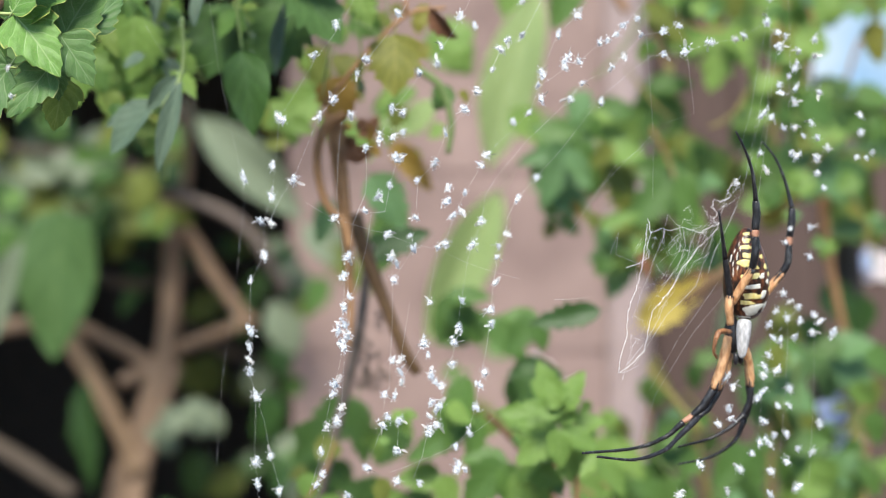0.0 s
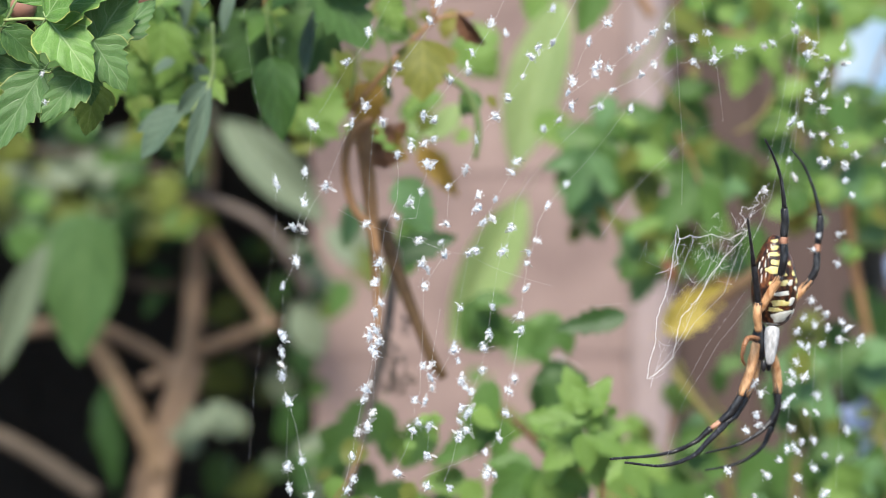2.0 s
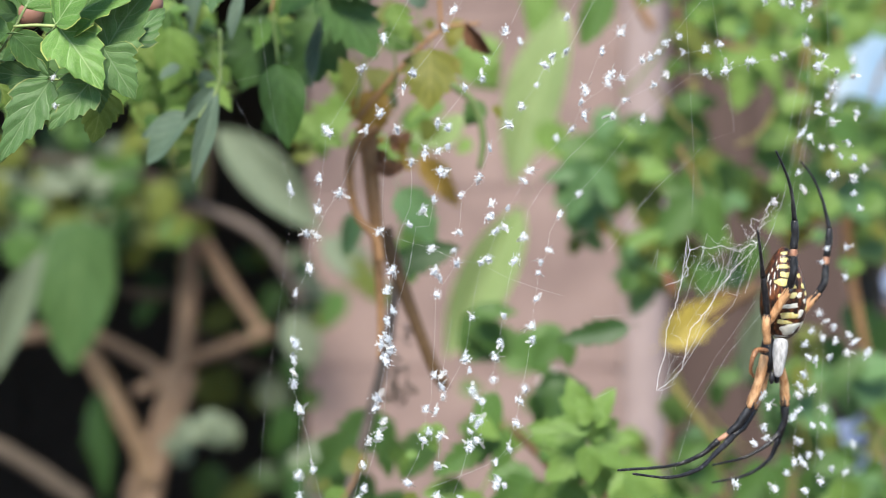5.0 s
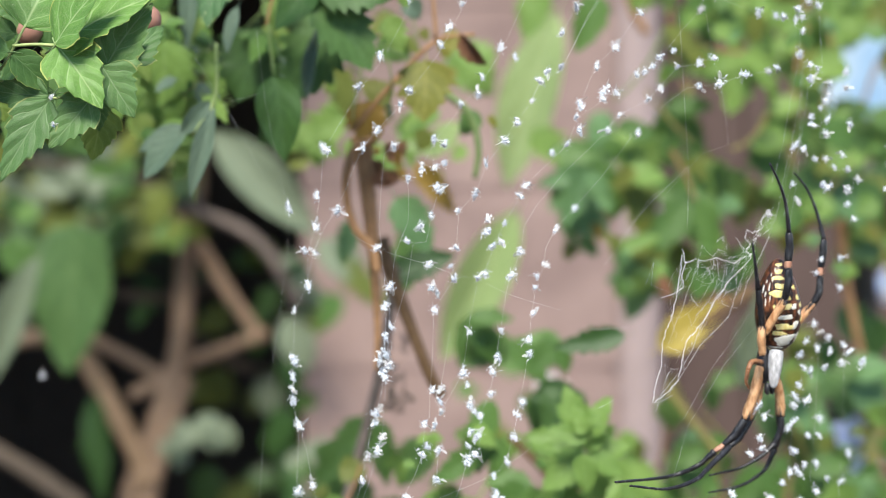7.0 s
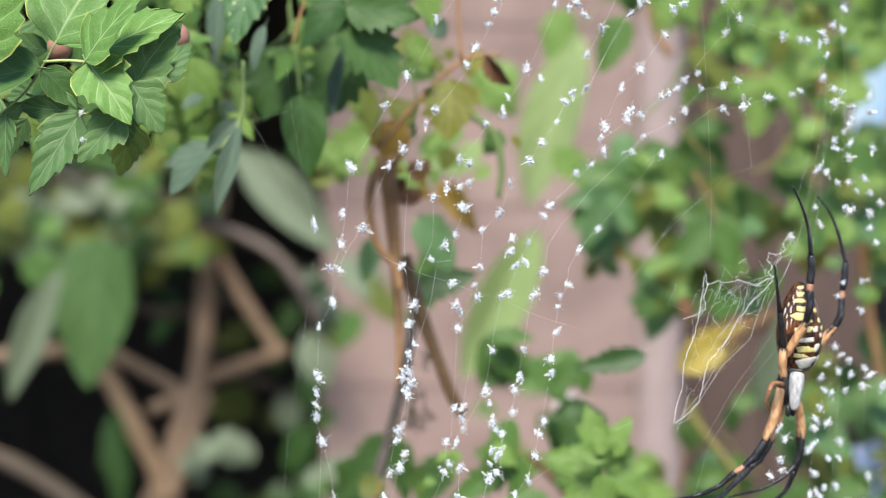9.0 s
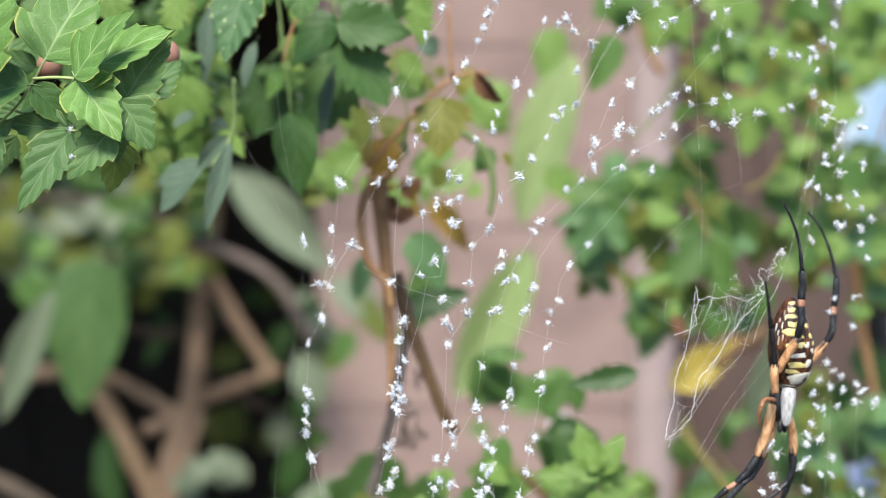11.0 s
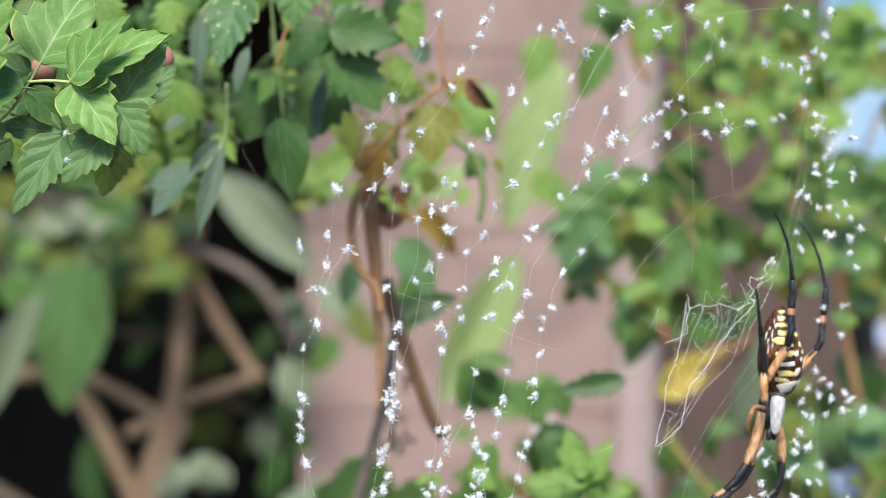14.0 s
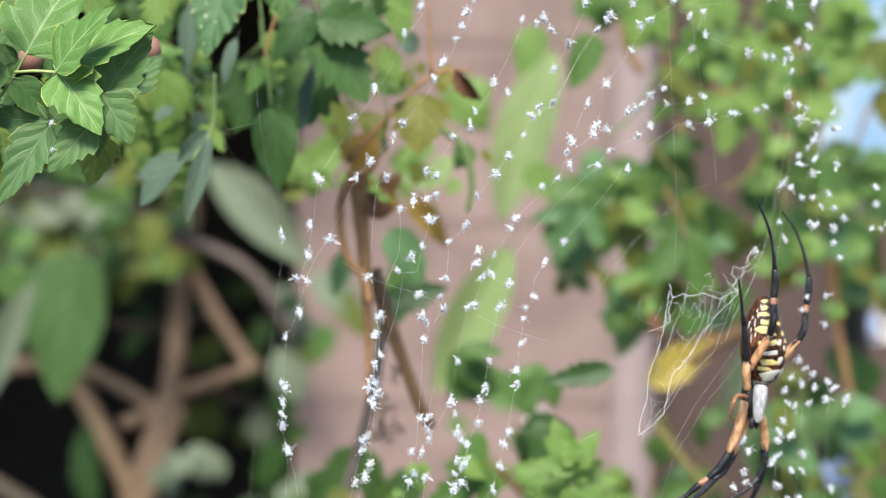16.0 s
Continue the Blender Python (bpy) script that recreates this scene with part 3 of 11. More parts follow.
stem(vine_canopy, "gstem2", [(-74.0, 376.1, 51.6), (-73.8, 376.1, 46.7), (-72.3, 376.1, 42.0), (-70.2, 376.1, 38.1)], 0.38, 0.20)
stem(vine_canopy, "gstem", [(-70.1, 440.5, 50.8), (-62.0, 440.5, 47.3), (-53.1, 440.5, 46.0), (-45.2, 440.5, 46.6)], 0.28, 0.23)
stem(vine_canopy, "gstem2", [(-69.5, 420.7, 46.1), (-64.6, 420.7, 42.6), (-60.2, 420.7, 38.7), (-56.8, 420.7, 34.7)], 0.35, 0.22)
stem(vine_canopy, "gstem", [(-83.8, 419.2, 54.5), (-86.2, 419.2, 51.3), (-89.1, 419.2, 48.8), (-91.8, 419.2, 47.1)], 0.39, 0.22)
stem(vine_canopy, "bstem", [(-84.8, 409.3, 63.1), (-81.9, 409.3, 58.6), (-79.6, 409.3, 53.8), (-78.0, 409.3, 49.6)], 0.30, 0.22)
stem(vine_canopy, "gstem", [(-87.3, 436.4, 53.2), (-91.5, 436.4, 47.5), (-96.3, 436.4, 42.2), (-100.9, 436.4, 37.9)], 0.28, 0.23)
stem(vine_canopy, "bstem", [(-56.9, 407.5, 45.2), (-62.5, 407.5, 40.5), (-67.2, 407.5, 34.8), (-70.4, 407.5, 29.4)], 0.34, 0.22)
stem(vine_canopy, "gstem2", [(-16.4, 403.2, 62.3), (-13.0, 403.2, 58.4), (-10.6, 403.2, 53.7), (-9.6, 403.2, 49.1)], 0.30, 0.21)
stem(vine_canopy, "gstem2", [(-41.3, 379.2, 55.6), (-44.1, 379.2, 53.5), (-46.6, 379.2, 51.3), (-48.7, 379.2, 49.3)], 0.28, 0.20)
stem(vine_canopy, "gstem2", [(-28.3, 396.9, 44.9), (-24.8, 396.9, 41.5), (-21.1, 396.9, 37.9), (-18.2, 396.9, 34.9)], 0.29, 0.21)
stem(vine_canopy, "gstem2", [(-15.8, 365.2, 41.6), (-14.9, 365.2, 36.6), (-15.2, 365.2, 31.6), (-16.1, 365.2, 27.2)], 0.27, 0.19)
stem(vine_canopy, "gstem2", [(-39.6, 381.8, 52.0), (-34.8, 381.8, 47.4), (-30.8, 381.8, 42.1), (-28.0, 381.8, 37.0)], 0.31, 0.20)
stem(vine_canopy, "gstem", [(-82.8, 393.8, 54.0), (-86.4, 393.8, 52.0), (-89.9, 393.8, 50.1), (-93.1, 393.8, 48.6)], 0.41, 0.21)
stem(vine_canopy, "bstem", [(-150.2, 430.0, 34.6), (-186.2, 505.0, -299.1), (-246.2, 630.0, -832.9), (-270.2, 680.0, -1302.0)], 1.00, 4.00, "main_stem")
stem(vine_canopy, "bstem", [(-150.2, 430.0, 34.6), (-144.6, 430.0, 71.8), (-116.8, 425.0, 91.8), (-76.4, 420.0, 92.4), (-32.6, 345.7, 67.3)], 1.00, 0.50)
stem(vine_canopy, "bstem", [(-76.4, 420.0, 92.4), (-60.7, 400.0, 85.5), (-42.8, 348.3, 67.7)], 0.80, 0.50)
leaf(vine_canopy, "speck", (-45.3, 318.2, 56.3), (-48.7, 313.2, 41.6), 12.0, 10)
leaf(vine_canopy, "pepb", (-35.4, 328.5, 61.1), (-35.5, 328.5, 51.8), 12.4)
leaf(vine_canopy, "entire", (-29.7, 344.0, 55.3), (-39.1, 344.0, 44.5), 8.7, 10)
leaf(vine_canopy, "entire", (-28.7, 344.0, 56.3), (-16.6, 344.0, 56.1), 6.5, -10)
leaf(vine_canopy, "grey", (-29.0, 340.6, 52.8), (-13.2, 340.6, 50.9), 10.4, 15)
leaf(vine_canopy, "grey", (-29.2, 344.0, 51.3), (-17.9, 344.0, 36.1), 13.5, -10)
leaf(vine_canopy, "grey", (-27.2, 359.5, 48.7), (-36.9, 359.5, 30.5), 15.8)
leaf(vine_canopy, "blue", (-29.4, 354.3, 47.1), (-33.8, 354.3, 30.4), 4.2, 20)
leaf(vine_canopy, "entire", (-38.6, 342.3, 34.9), (-36.6, 342.3, 16.7), 9.7, -5)
leaf(vine_canopy, "dark", (-45.8, 371.5, 48.2), (-50.4, 371.5, 31.6), 16.4)
leaf(vine_canopy, "dark", (-47.1, 378.4, 44.5), (-41.1, 378.4, 36.0), 8.9)
leaf(vine_canopy, "blue", (-45.1, 335.4, 48.5), (-48.0, 335.4, 39.0), 3.2, 20)
leaf(vine_canopy, "blue", (-48.9, 326.8, 27.4), (-54.4, 326.8, 9.3), 4.1, 10)
leaf(vine_canopy, "blue", (-50.4, 331.1, 28.9), (-56.5, 331.1, 22.0), 4.2, -10)
leaf(vine_canopy, "blue", (-56.3, 352.6, 59.8), (-58.6, 352.6, 41.5), 4.2)
leaf(vine_canopy, "blue", (-55.4, 332.0, 23.0), (-65.0, 332.0, 13.7), 6.8)
leaf(vine_canopy, "blue", (-55.3, 339.7, 23.7), (-66.9, 339.7, 19.8), 5.3)
leaf(vine_canopy, "light", (-60.6, 387.0, 43.3), (-53.9, 387.0, 39.2), 7.0)
leaf(vine_canopy, "lightj", (-66.0, 369.8, 45.9), (-67.2, 369.8, 30.6), 15.3)
leaf(vine_canopy, "light", (-71.2, 387.0, 33.9), (-61.8, 387.0, 23.9), 5.2)
leaf(vine_canopy, "pale", (-65.6, 412.8, 52.4), (-64.8, 412.8, 41.8), 7.5)
leaf(vine_canopy, "light", (-69.4, 395.6, 54.4), (-76.1, 395.6, 40.7), 9.3)
leaf(vine_canopy, "mid", (-55.5, 361.2, 58.7), (-60.4, 361.2, 47.5), 8.5)
leaf(vine_canopy, "mid", (-65.6, 369.8, 62.6), (-68.0, 369.8, 52.3), 10.2)
leaf(vine_canopy, "light", (-77.6, 404.2, 44.3), (-78.8, 404.2, 26.2), 9.5)
leaf(vine_canopy, "lightj", (-66.5, 404.2, 52.8), (-60.9, 404.2, 47.2), 9.5)
leaf(vine_canopy, "light", (-58.1, 404.2, 43.1), (-60.7, 404.2, 31.9), 6.4)
leaf(vine_canopy, "mid", (-20.3, 352.6, 67.4), (-30.0, 352.6, 58.8), 11.1)
leaf(vine_canopy, "mid", (-47.1, 352.6, 68.5), (-44.6, 352.6, 58.7), 9.7)
leaf(vine_canopy, "dark", (-56.7, 369.8, 70.3), (-59.1, 369.8, 60.1), 13.1)
leaf(vine_canopy, "dark", (-68.2, 369.8, 71.5), (-69.4, 369.8, 60.0), 13.1)
leaf(vine_canopy, "mid", (-38.1, 361.2, 72.6), (-34.3, 361.2, 62.7), 11.4)
leaf(vine_canopy, "light", (-66.0, 421.4, 41.8), (-71.6, 421.4, 28.7), 8.3)
leaf(vine_canopy, "mid", (-74.6, 378.4, 56.1), (-71.9, 378.4, 43.0), 10.4)
leaf(vine_canopy, "light", (-86.4, 430.0, 42.5), (-80.4, 430.0, 30.7), 10.1)
leaf(vine_canopy, "lightj", (-68.3, 399.7, 49.5), (-63.7, 399.7, 48.4), 3.7, 2.15187)
leaf(vine_canopy, "dark", (-42.7, 393.7, 27.7), (-47.6, 393.7, 23.4), 5.9, -6.19625)
leaf(vine_canopy, "light", (-66.2, 428.2, 69.2), (-70.8, 428.2, 61.4), 8.3, 10.8919)
leaf(vine_canopy, "light", (-39.2, 351.4, 52.2), (-38.7, 351.4, 45.3), 6.2, -11.645)
leaf(vine_canopy, "blue", (-61.2, 391.2, 45.9), (-66.7, 391.2, 43.3), 6.0, -11.9731)
leaf(vine_canopy, "light", (-15.2, 353.2, 48.4), (-12.1, 353.2, 40.6), 6.5, 18.6168)
leaf(vine_canopy, "light", (-26.8, 346.6, 51.4), (-28.8, 346.6, 45.0), 6.8, -10.5841)
leaf(vine_canopy, "mid", (-92.1, 442.7, 72.9), (-93.1, 442.7, 64.7), 6.1, -17.0827)
leaf(vine_canopy, "dark", (-32.8, 421.4, 63.0), (-29.9, 421.4, 58.3), 5.3, 11.2851)
leaf(vine_canopy, "mid", (-44.6, 423.1, 55.3), (-45.7, 423.1, 49.2), 4.7, -16.2103)
leaf(vine_canopy, "olive", (-16.1, 437.3, 59.8), (-22.9, 437.3, 54.4), 7.4, 19.5432)
leaf(vine_canopy, "olive", (-19.8, 444.3, 57.2), (-15.6, 444.3, 53.4), 4.2, -30.2879)
leaf(vine_canopy, "olive", (-81.4, 381.6, 43.1), (-84.5, 381.6, 36.6), 6.8, -2.23864)
leaf(vine_canopy, "dark", (-76.9, 364.0, 56.9), (-76.0, 364.0, 51.2), 5.4, 26.4954)
leaf(vine_canopy, "mid", (-24.7, 413.6, 59.2), (-29.5, 413.6, 53.0), 6.7, -16.2675)
leaf(vine_canopy, "blue", (-57.5, 367.4, 36.0), (-56.8, 367.4, 30.5), 4.0, -7.97723)
leaf(vine_canopy, "lightj", (-64.4, 361.1, 26.7), (-59.3, 361.1, 24.4), 6.1, -33.4569)
leaf(vine_canopy, "mid", (-48.6, 442.8, 69.3), (-43.5, 442.8, 67.0), 4.6, -23.7431)
leaf(vine_canopy, "dark", (-24.2, 363.4, 52.4), (-20.4, 363.4, 50.2), 4.6, -19.0088)
leaf(vine_canopy, "dark", (-55.0, 403.4, 64.7), (-57.5, 403.4, 57.7), 5.9, 22.3833)
leaf(vine_canopy, "olive", (-48.1, 372.0, 59.9), (-53.8, 372.0, 56.0), 6.2, 26.6767)
leaf(vine_canopy, "blue", (-12.6, 393.6, 57.8), (-8.7, 393.6, 53.0), 5.3, 12.2332)
leaf(vine_canopy, "mid", (-80.8, 401.9, 37.6), (-77.9, 401.9, 30.8), 7.4, -21.7209)
leaf(vine_canopy, "dark", (-39.4, 379.2, 60.1), (-31.2, 379.2, 56.8), 8.0, 7.73243)
leaf(vine_canopy, "light", (-55.8, 358.6, 32.0), (-50.1, 358.6, 26.2), 6.7, -25.6779)
leaf(vine_canopy, "light", (-44.6, 444.6, 53.6), (-49.1, 444.6, 49.4), 6.1, -4.85475)
leaf(vine_canopy, "blue", (-61.4, 359.2, 35.7), (-66.4, 359.2, 33.5), 4.3, 15.2043)
leaf(vine_canopy, "mid", (-61.9, 383.9, 45.2), (-61.2, 383.9, 40.3), 4.1, 30.657)
leaf(vine_canopy, "light", (-39.9, 352.7, 57.8), (-34.5, 352.7, 53.6), 4.7, -17.1626)
leaf(vine_canopy, "mid", (-39.9, 367.1, 26.8), (-39.4, 367.1, 21.5), 3.9, 17.4493)
leaf(vine_canopy, "dark", (-87.0, 444.3, 73.7), (-88.7, 444.3, 68.1), 5.5, 32.2831)
leaf(vine_canopy, "mid", (-78.8, 372.5, 38.2), (-81.7, 372.5, 32.5), 5.6, -34.6009)
leaf(vine_canopy, "dark", (-17.7, 441.3, 77.2), (-20.1, 441.3, 68.0), 8.1, -18.7767)
leaf(vine_canopy, "mid", (-68.9, 413.8, 39.3), (-63.7, 413.8, 36.9), 5.2, -22.07)
leaf(vine_canopy, "olive", (-53.0, 427.5, 45.0), (-51.8, 427.5, 38.7), 5.8, -23.5219)
leaf(vine_canopy, "dark", (-23.1, 391.3, 51.0), (-26.4, 391.3, 44.2), 7.4, -27.9337)
leaf(vine_canopy, "blue", (-46.2, 408.5, 45.6), (-41.1, 408.5, 38.9), 7.2, 33.0894)
leaf(vine_canopy, "light", (-13.0, 360.7, 62.4), (-10.2, 360.7, 55.7), 7.0, 2.39672)
leaf(vine_canopy, "light", (-13.2, 353.5, 57.9), (-11.1, 353.5, 50.3), 6.9, -16.5555)
leaf(vine_canopy, "blue", (-26.2, 419.6, 54.8), (-24.5, 419.6, 49.1), 4.3, -10.3359)
leaf(vine_canopy, "mid", (-67.4, 352.0, 24.7), (-64.8, 352.0, 20.6), 4.2, -25.3031)
leaf(vine_canopy, "mid", (-19.5, 415.5, 50.8), (-11.4, 415.5, 45.4), 8.6, 9.61353)
leaf(vine_canopy, "olive", (-33.6, 433.4, 66.4), (-36.5, 433.4, 60.2), 5.7, -30.7925)
leaf(vine_canopy, "lightj", (-76.4, 380.1, 38.0), (-68.5, 380.1, 35.5), 6.4, 8.37164)
leaf(vine_canopy, "mid", (-34.6, 420.6, 59.4), (-41.8, 420.6, 54.1), 6.5, 28.7684)
leaf(vine_canopy, "mid", (-37.0, 366.4, 29.6), (-40.5, 366.4, 26.1), 3.6, 32.3703)
leaf(vine_canopy, "pepl", (-131.5, 411.8, 28.7), (-136.8, 411.8, 26.2), 4.2, -31.5054)
leaf(vine_canopy, "mid", (-117.1, 427.8, 83.7), (-122.0, 427.8, 76.5), 7.4, -7.58645)
leaf(vine_canopy, "light", (-112.2, 382.3, 33.6), (-105.0, 382.3, 29.1), 8.6, 8.8608)
leaf(vine_canopy, "mid", (-116.5, 409.3, 51.8), (-110.0, 409.3, 46.0), 7.3, -16.198)
leaf(vine_canopy, "mid", (-92.7, 396.7, 42.3), (-86.2, 396.7, 37.1), 8.3, -2.02602)
leaf(vine_canopy, "olive", (-120.5, 368.2, 60.1), (-127.2, 368.2, 52.7), 7.4, -21.1557)
leaf(vine_canopy, "pepl", (-104.0, 362.3, 69.3), (-98.9, 362.3, 63.4), 6.6, -17.511)
leaf(vine_canopy, "olive", (-79.7, 339.0, 49.8), (-73.4, 339.0, 44.9), 7.1, 34.7476)
leaf(vine_canopy, "olive", (-96.6, 403.6, 66.3), (-103.3, 403.6, 62.4), 6.7, 26.1812)
leaf(vine_canopy, "mid", (-78.3, 358.2, 24.5), (-84.6, 358.2, 20.6), 7.9, 5.71231)
leaf(vine_canopy, "mid", (-91.2, 340.1, 44.5), (-98.1, 340.1, 41.9), 6.5, -20.9946)
leaf(vine_canopy, "mid", (-85.2, 358.2, 56.1), (-91.8, 358.2, 52.7), 6.8, -5.86475)
leaf(vine_canopy, "dark", (-98.1, 339.2, 60.2), (-96.7, 339.2, 52.2), 6.1, 34.3446)
leaf(vine_canopy, "pepl", (-69.5, 370.6, 42.0), (-64.1, 370.6, 36.3), 6.9, 15.7188)
leaf(vine_canopy, "pepl", (-103.5, 419.9, 54.5), (-97.3, 419.9, 53.6), 5.0, 14.2076)
leaf(vine_canopy, "light", (-113.7, 362.1, 58.7), (-113.2, 362.1, 52.9), 4.5, -7.1232)
leaf(vine_canopy, "mid", (-92.3, 438.1, 54.7), (-89.4, 438.1, 44.8), 7.8, -5.07669)
leaf(vine_canopy, "pepl", (-101.5, 372.3, 25.1), (-96.2, 372.3, 19.0), 5.7, -33.7006)
leaf(vine_canopy, "pepl", (-97.1, 391.4, 44.7), (-90.1, 391.4, 41.1), 6.3, -22.342)
leaf(vine_canopy, "dark", (-128.2, 438.9, 40.3), (-140.0, 438.9, 37.7), 12.7, 5.07233)
leaf(vine_canopy, "dark", (-86.2, 421.6, 81.3), (-80.0, 421.6, 79.1), 5.7, 26.378)
leaf(vine_canopy, "light", (-131.1, 415.6, 58.2), (-128.2, 415.6, 52.8), 6.5, -28.0301)
leaf(vine_canopy, "pepl", (-131.6, 419.0, 55.2), (-140.0, 419.0, 49.2), 10.5, -30.0154)
leaf(vine_canopy, "mid", (-102.8, 335.4, 45.2), (-95.8, 335.4, 40.0), 9.2, 11.3169)
leaf(vine_canopy, "olive", (-79.2, 400.2, 81.2), (-71.1, 400.2, 79.5), 7.9, 10.2002)
leaf(vine_canopy, "pepl", (-107.4, 353.5, 38.0), (-98.6, 353.5, 36.2), 8.2, 4.63136)
leaf(vine_canopy, "mid", (-110.5, 357.3, 54.2), (-118.1, 357.3, 51.5), 6.7, -4.33257)
leaf(vine_canopy, "pepl", (-108.1, 331.3, 65.9), (-104.1, 331.3, 60.3), 5.0, -24.3114)
leaf(vine_canopy, "light", (-73.0, 383.7, 77.7), (-75.2, 383.7, 70.6), 6.5, -0.945706)
leaf(vine_canopy, "olive", (-118.6, 409.5, 28.8), (-125.7, 409.5, 25.9), 6.5, 30.3079)
leaf(vine_canopy, "mid", (-87.4, 432.6, 63.2), (-86.7, 432.6, 54.5), 8.2, -30.6066)
leaf(vine_canopy, "light", (-120.0, 372.5, 40.6), (-110.3, 372.5, 37.6), 8.4, -14.3164)
leaf(vine_canopy, "mid", (-92.6, 392.4, 31.9), (-98.5, 392.4, 23.7), 8.0, 33.0491)
leaf(vine_canopy, "mid", (-76.6, 347.4, 42.0), (-82.0, 347.4, 34.3), 9.2, -12.631)
leaf(vine_canopy, "pepl", (-74.6, 375.1, 49.3), (-70.0, 375.1, 45.7), 5.1, -8.34129)
leaf(vine_canopy, "dark", (-76.8, 391.1, 65.3), (-74.0, 391.1, 59.6), 4.7, 13.4408)
leaf(vine_canopy, "light", (-105.6, 345.5, 62.4), (-101.7, 345.5, 59.0), 4.6, -31.6555)
leaf(vine_canopy, "light", (-118.3, 439.2, 41.9), (-113.7, 439.2, 37.1), 6.3, -15.7934)
leaf(vine_canopy, "pepl", (-88.4, 381.3, 74.7), (-85.5, 381.3, 65.9), 7.2, 31.2476)
leaf(vine_canopy, "pepl", (-87.6, 373.2, 49.6), (-82.0, 373.2, 48.5), 5.1, 6.5957)
leaf(vine_canopy, "mid", (-70.9, 388.1, 61.4), (-68.7, 388.1, 53.5), 6.5, -17.8425)
leaf(vine_canopy, "olive", (-111.7, 343.9, 54.7), (-114.3, 343.9, 49.9), 5.3, -6.14369)
leaf(vine_canopy, "dark", (-91.2, 396.0, 56.5), (-98.6, 396.0, 48.7), 9.6, -26.5762)
leaf(vine_canopy, "mid", (-83.2, 366.0, 42.9), (-75.8, 366.0, 39.9), 7.6, -32.0447)
leaf(vine_canopy, "pepl", (-75.8, 409.2, 65.0), (-81.7, 409.2, 60.7), 6.2, 3.98623)
leaf(vine_canopy, "pepl", (-75.2, 405.9, 64.5), (-80.8, 405.9, 66.1), 3.7, 30.9328)
leaf(vine_canopy, "pepl", (-74.4, 401.0, 63.7), (-75.0, 401.0, 58.0), 5.2, 25.4434)
leaf(vine_canopy, "mid", (-79.2, 406.0, 67.1), (-71.1, 406.0, 63.8), 7.4, -10.8827)
leaf(vine_canopy, "mid", (-78.5, 401.8, 66.4), (-77.6, 401.8, 59.6), 5.4, -25.8908)
leaf(vine_canopy, "mid", (-78.5, 402.0, 66.5), (-72.2, 402.0, 69.3), 4.5, -5.47944)
leaf(vine_canopy, "lightj", (-71.1, 410.6, 52.6), (-73.0, 410.6, 45.5), 5.9, -23.5686)
leaf(vine_canopy, "lightj", (-70.0, 403.7, 51.7), (-75.4, 403.7, 49.6), 4.0, 25.4715)
leaf(vine_canopy, "lightj", (-70.4, 406.3, 52.1), (-66.6, 406.3, 47.6), 4.9, -36.2488)
leaf(vine_canopy, "mid", (-45.8, 402.9, 77.5), (-39.4, 402.9, 75.1), 5.3, 23.8077)
leaf(vine_canopy, "mid", (-46.3, 408.1, 78.5), (-45.0, 408.1, 73.0), 5.0, 38.5679)
leaf(vine_canopy, "mid", (-46.3, 407.7, 78.4), (-42.5, 407.7, 82.5), 4.5, -10.8042)
leaf(vine_canopy, "dark", (-65.9, 400.9, 51.4), (-58.2, 400.9, 47.9), 5.8, -18.6274)
leaf(vine_canopy, "lightj", (-65.3, 397.1, 50.9), (-63.6, 397.1, 44.5), 5.5, 37.7097)
leaf(vine_canopy, "lightj", (-65.1, 395.2, 50.7), (-60.0, 395.2, 55.0), 5.4, -15.7603)
leaf(vine_canopy, "pepl", (-64.1, 360.6, 61.3), (-62.7, 360.6, 55.3), 4.4, -0.0941309)
leaf(vine_canopy, "pepl", (-65.3, 368.0, 62.5), (-68.3, 368.0, 58.5), 3.6, 8.80431)
leaf(vine_canopy, "pepl", (-64.8, 364.9, 62.0), (-60.3, 364.9, 59.8), 3.4, -36.0376)
leaf(vine_canopy, "mid", (-23.4, 387.9, 64.3), (-20.6, 387.9, 59.7), 4.7, -27.5339)
leaf(vine_canopy, "mid", (-23.8, 396.3, 65.6), (-26.1, 396.3, 61.9), 3.2, -38.0231)
leaf(vine_canopy, "mid", (-23.5, 390.3, 64.7), (-19.2, 390.3, 64.6), 3.2, -15.3536)
leaf(vine_canopy, "mid", (-42.8, 365.0, 46.2), (-46.5, 365.0, 39.8), 5.8, 12.6096)
leaf(vine_canopy, "mid", (-43.2, 369.3, 46.7), (-49.2, 369.3, 46.6), 4.1, 13.4706)
leaf(vine_canopy, "mid", (-42.9, 366.4, 46.4), (-40.5, 366.4, 41.0), 4.0, -24.5314)
leaf(vine_canopy, "mid", (-75.1, 397.1, 46.5), (-77.0, 397.1, 40.9), 4.2, -26.4817)
leaf(vine_canopy, "mid", (-75.8, 401.3, 47.0), (-80.2, 401.3, 45.1), 3.7, 8.04976)
leaf(vine_canopy, "mid", (-75.1, 397.4, 46.5), (-72.3, 397.4, 42.7), 3.7, 7.99674)
leaf(vine_canopy, "mid", (-63.7, 357.6, 47.6), (-59.9, 357.6, 43.3), 4.4, -39.1179)
leaf(vine_canopy, "mid", (-63.8, 358.7, 47.8), (-65.1, 358.7, 43.4), 3.1, -14.6174)
leaf(vine_canopy, "mid", (-62.6, 350.9, 46.8), (-58.2, 350.9, 47.5), 3.4, -6.21665)
leaf(vine_canopy, "lightj", (-68.8, 373.7, 52.2), (-69.5, 373.7, 44.9), 6.7, 20.4565)
